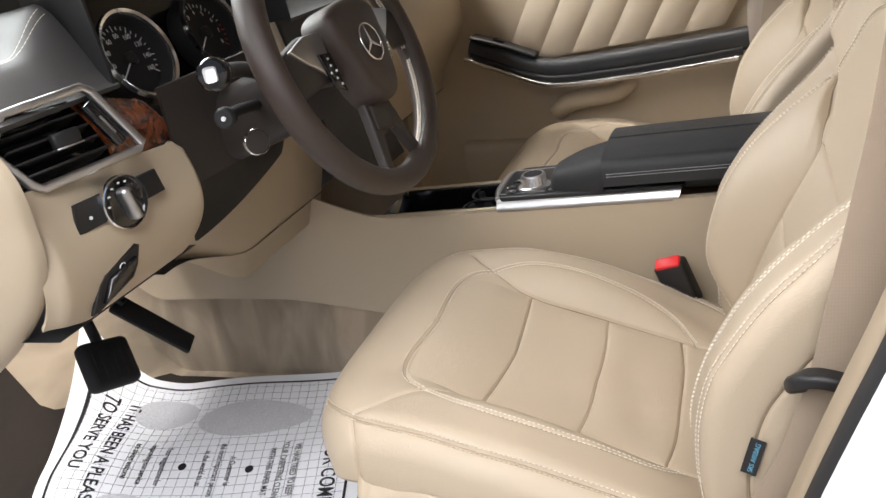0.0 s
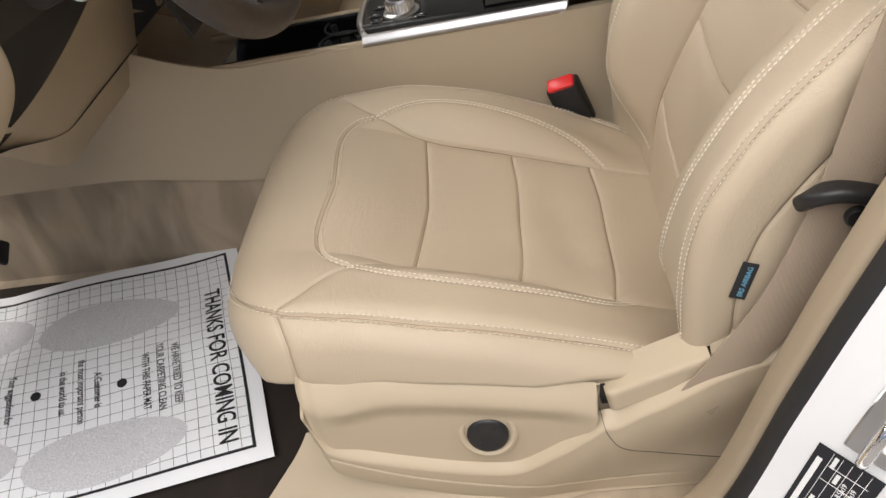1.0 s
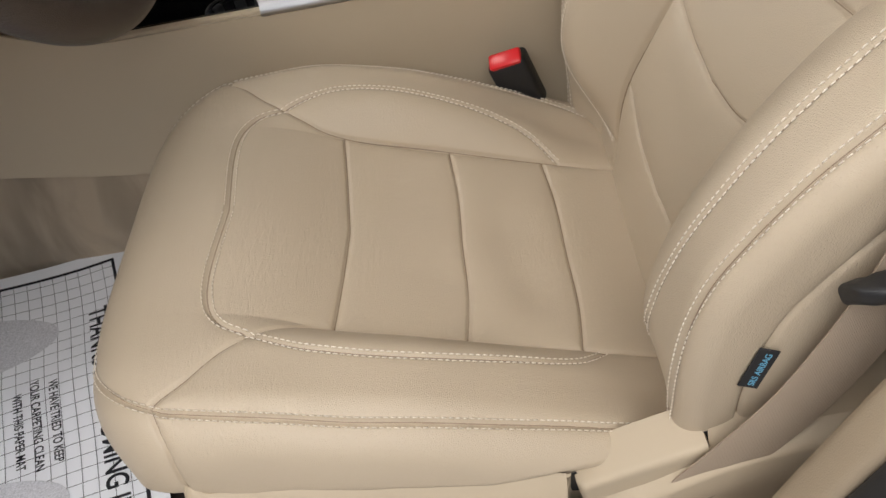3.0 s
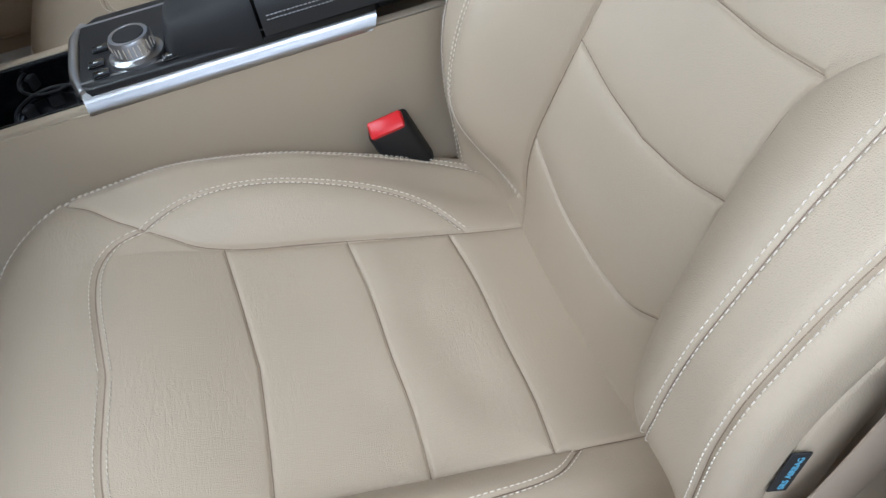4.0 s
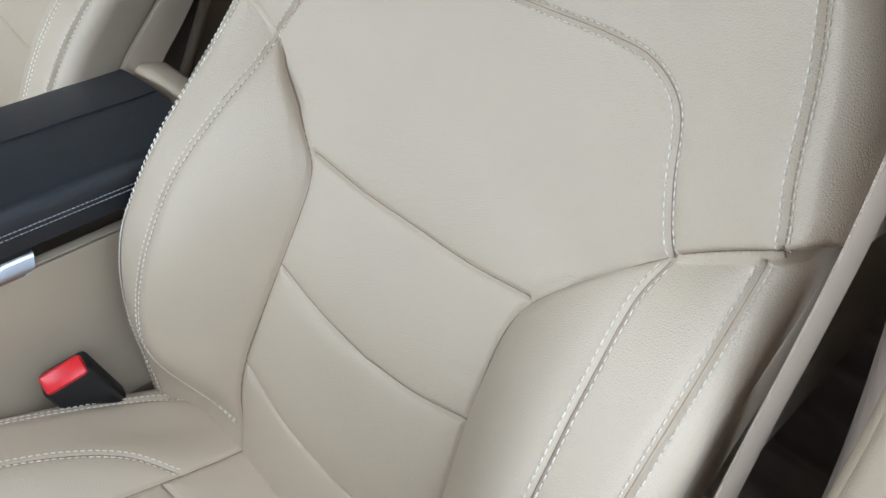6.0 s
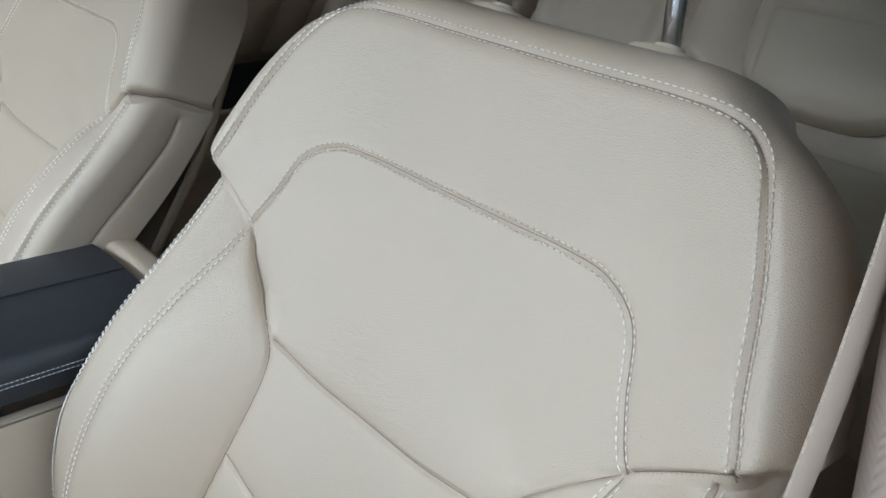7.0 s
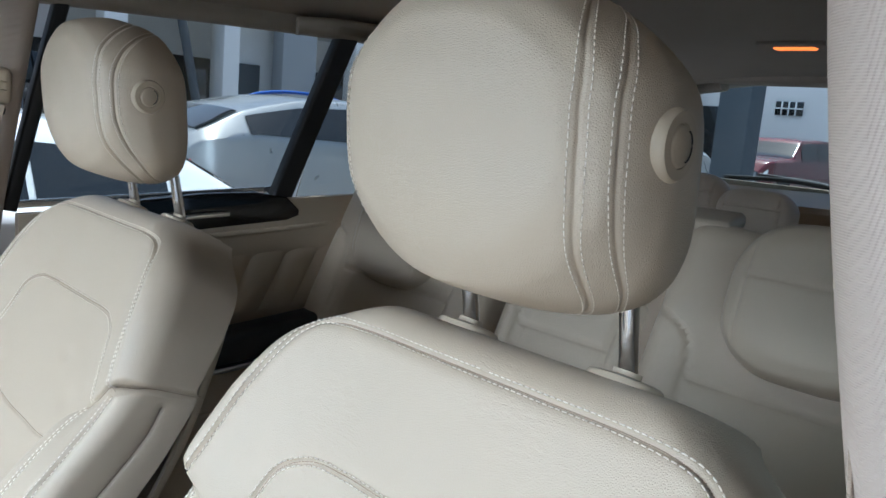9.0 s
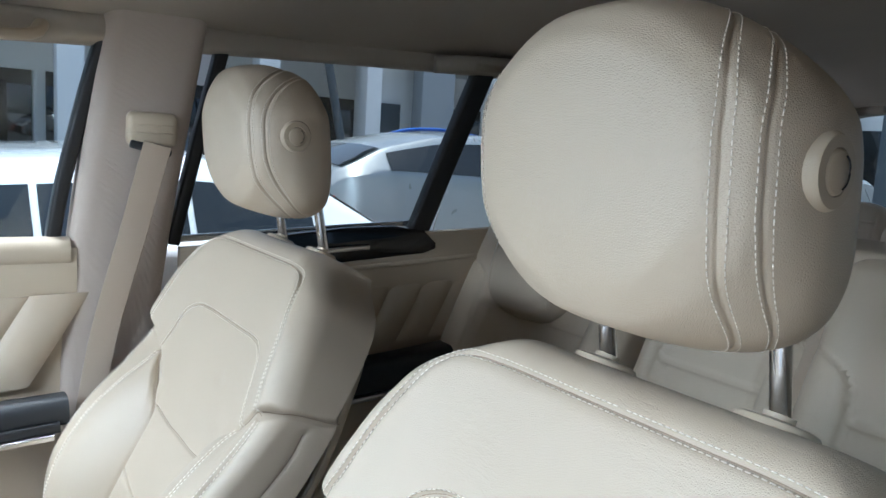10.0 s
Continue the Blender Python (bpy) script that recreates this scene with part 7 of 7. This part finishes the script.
red_paint = material("red_paint", (0.35, 0.01, 0.02), 0.3, coat=1.0, vary=0.02)
blue_paint = material("blue_trim", (0.03, 0.12, 0.5), 0.3, vary=0)
make_car("parked_sedan", "white sedan parked close alongside", white_lot, (0.9, 3.25), 4, 4.75, 1.86, SEDAN, (0.08, -0.24))
make_car("parked_crossover", "silver crossover with dark windows parked two places away", silver_paint, (5.4, 6.9), 0, 4.7, 1.9, CROSS, (0.07, -0.36))
make_car("parked_crossover", "white crossover parked in the row behind", white_lot, (8.0, 10.4), -8, 4.6, 1.86, CROSS, (0.07, -0.36))
make_car("parked_suv", "dark red and black full-size SUV facing the lane", dark_paint, (24.9, 9.65), 173, 5.2, 2.04, TRUCK, (0.14, -0.42), 0.40, chrome)
make_car("parked_sedan", "silver sedan parked beyond the tail", silver_paint, (10.8, 6.2), 190, 4.7, 1.84, SEDAN, (0.08, -0.24))
make_car("parked_sedan", "white sedan under the dark canopy", white_lot, (14.2, 2.2), 214, 4.7, 1.84, SEDAN, (0.08, -0.24))
make_car("parked_sedan", "small red sedan on the far side of the lot", red_paint, (8.0, 7.8), 15, 4.4, 1.8, SEDAN, (0.08, -0.24))
stripe = thing("roof_rack", "blue roof rail on the white crossover", "roof rack")
part("rail", sweep_bm(smooth_line([(5.6, 9.7, 1.10), (6.1, 9.7, 1.26), (6.8, 9.7, 1.30), (7.5, 9.7, 1.22), (7.9, 9.7, 1.05)], 0.1), rounded(0.06, 0.05, 0.02), False), blue_paint, stripe)
cone = thing("traffic_cone", "orange traffic cone standing on the asphalt", "traffic cone")
part("cone", disc_bm(((0.14, 0.03), (0.03, 0.70), (0, 0.70)), 20, pose(3.5, 5.4, GROUND)), red_plastic, cone)
part("foot", box_bm((0.36, 0.36, 0.03), 0.01, 1, pose(3.5, 5.4, GROUND + 0.015)), red_plastic, cone)

# showroom building across the lot
plaster = material("white_plaster", (0.82, 0.83, 0.83), 0.8, grain=0.3, grain_scale=40, vary=0.05, vary_scale=0.7)
grey_plaster = material("grey_plaster", (0.34, 0.36, 0.38), 0.8, grain=0.3, grain_scale=40, vary=0.06, vary_scale=0.7)
steel = material("dark_steel", (0.06, 0.075, 0.09), 0.5, vary=0.05)
hall = thing("showroom", "white showroom with columns, glass front and deep fascia", "building")
box("wall", (42, 0.4, 4.2), (10, 21.0, GROUND + 2.1), plaster, hall, bevel=0.02)
box("fascia", (42, 4.6, 1.2), (10, 18.8, GROUND + 4.3), plaster, hall, bevel=0.03)
box("roof", (42.4, 8, 0.2), (10, 20.6, GROUND + 5.0), grey_plaster, hall, bevel=0.02)
for x, w, m_ in ((-4, 0.5, plaster), (2.5, 0.5, plaster), (6.6, 0.5, plaster), (9.3, 0.42, plaster), (11.2, 1.0, grey_plaster), (13.2, 0.5, plaster), (17, 0.6, plaster), (22, 0.6, plaster)):
    box("column", (w, 0.5, 3.8), (x, 16.8, GROUND + 1.9), m_, hall, bevel=0.02)
for k in range(14):
    pane_ = box("shop_window", (2.1, 0.06, 2.5), (-6 + 2.4 * k, 20.76, GROUND + 1.45), car_glass, hall, "dark shop window", 0.01)
    box("frame", (0.08, 0.10, 2.5), (-6 + 2.4 * k + 1.12, 20.74, GROUND + 1.45), plaster, pane_, bevel=0.01)
box("side_door", (0.9, 0.08, 1.6), (10.1, 17.4, GROUND + 1.7), steel, hall, "dark recessed door", 0.01)
box("portal", (1.5, 0.6, 3.7), (10.3, 17.8, GROUND + 1.85), plaster, hall, bevel=0.02)
pole = thing("leaning_pole", "dark steel strut leaning against the canopy", "strut")
part("tube", sweep_bm(np.array([(8.6, 16.2, GROUND), (8.15, 16.2, GROUND + 2.0), (7.7, 16.2, GROUND + 4.0)]), ring(0.10, 12), False, (0, 1, 0)), steel, pole)
wall_ = thing("white_building", "plain white building behind the lane with small barred windows", "building")
box("wall", (0.4, 44, 8.0), (32, 6, GROUND + 4.0), plaster, wall_, bevel=0.02)
for y in (12.5, 6.4, 0.5):
    win = box("window", (0.10, 1.1, 0.55), (31.78, y, GROUND + 3.15), car_glass, wall_, "small dark window", 0.01)
    for k in (-1, 0, 1):
        box("bar", (0.06, 0.05, 0.55), (31.72, y + 0.28 * k, GROUND + 3.15), plaster, win, bevel=0.005)
    box("bar", (0.06, 1.1, 0.05), (31.72, y, GROUND + 3.15), plaster, win, bevel=0.005)
for y in (16.2, 18.0, 19.6):
    box("tall_window", (0.1, 1.4, 2.6), (31.78, y, GROUND + 1.8), car_glass, wall_, "tall dark window", 0.01)
post = thing("steel_column", "slate grey steel canopy column close behind the car", "column")
box("shaft", (0.26, 0.26, 4.2), (6.0, 2.44, GROUND + 2.1), steel, post, bevel=0.015)
box("foot", (0.5, 0.5, 0.12), (6.0, 2.44, GROUND + 0.06), grey_plaster, post, bevel=0.01)
canopy = thing("canopy", "dark steel carport canopy on posts", "canopy")
box("deck", (6.0, 5.0, 0.22), (13.5, 1.6, 2.15), steel, canopy, bevel=0.02, turn=(4, 0, 0))
for x, y in ((11.2, 3.2), (15.5, 3.0), (11.2, -0.5), (15.5, -0.5)):
    box("post", (0.16, 0.16, 2.6), (x, y, GROUND + 1.3), steel, canopy, bevel=0.01)
shade = thing("lot_canopy", "open steel canopy frame over the parking row", "canopy")
for x in (-3.0, 0.2, 3.4):
    box("beam", (0.16, 9, 0.22), (x, 7.5, 2.75), steel, shade, bevel=0.01)
    tube("truss", [(x, 3.4, 2.4), (x, 5.5, 3.1), (x, 7.6, 2.5), (x, 9.8, 3.1), (x, 12, 2.5)], 0.05, steel, shade, step=0.5)
    box("post", (0.18, 0.18, 3.2), (x, 12, GROUND + 1.6), steel, shade, bevel=0.01)
for y in (4.4, 6.6, 8.8):
    box("purlin", (12, 0.12, 0.16), (0.0, y, 2.62), steel, shade, bevel=0.01)
fence = thing("far_building", "pale low building far across the lot", "building")
box("wall", (0.5, 60, 6), (-40, 10, GROUND + 3), plaster, fence, bevel=0.02)
box("wall", (90, 0.5, 6), (0, -45, GROUND + 3), plaster, fence, bevel=0.02)
for k in range(8):
    box("window", (0.1, 3.2, 1.8), (-39.7, -14 + 6.4 * k, GROUND + 3.4), car_glass, fence, bevel=0.02)
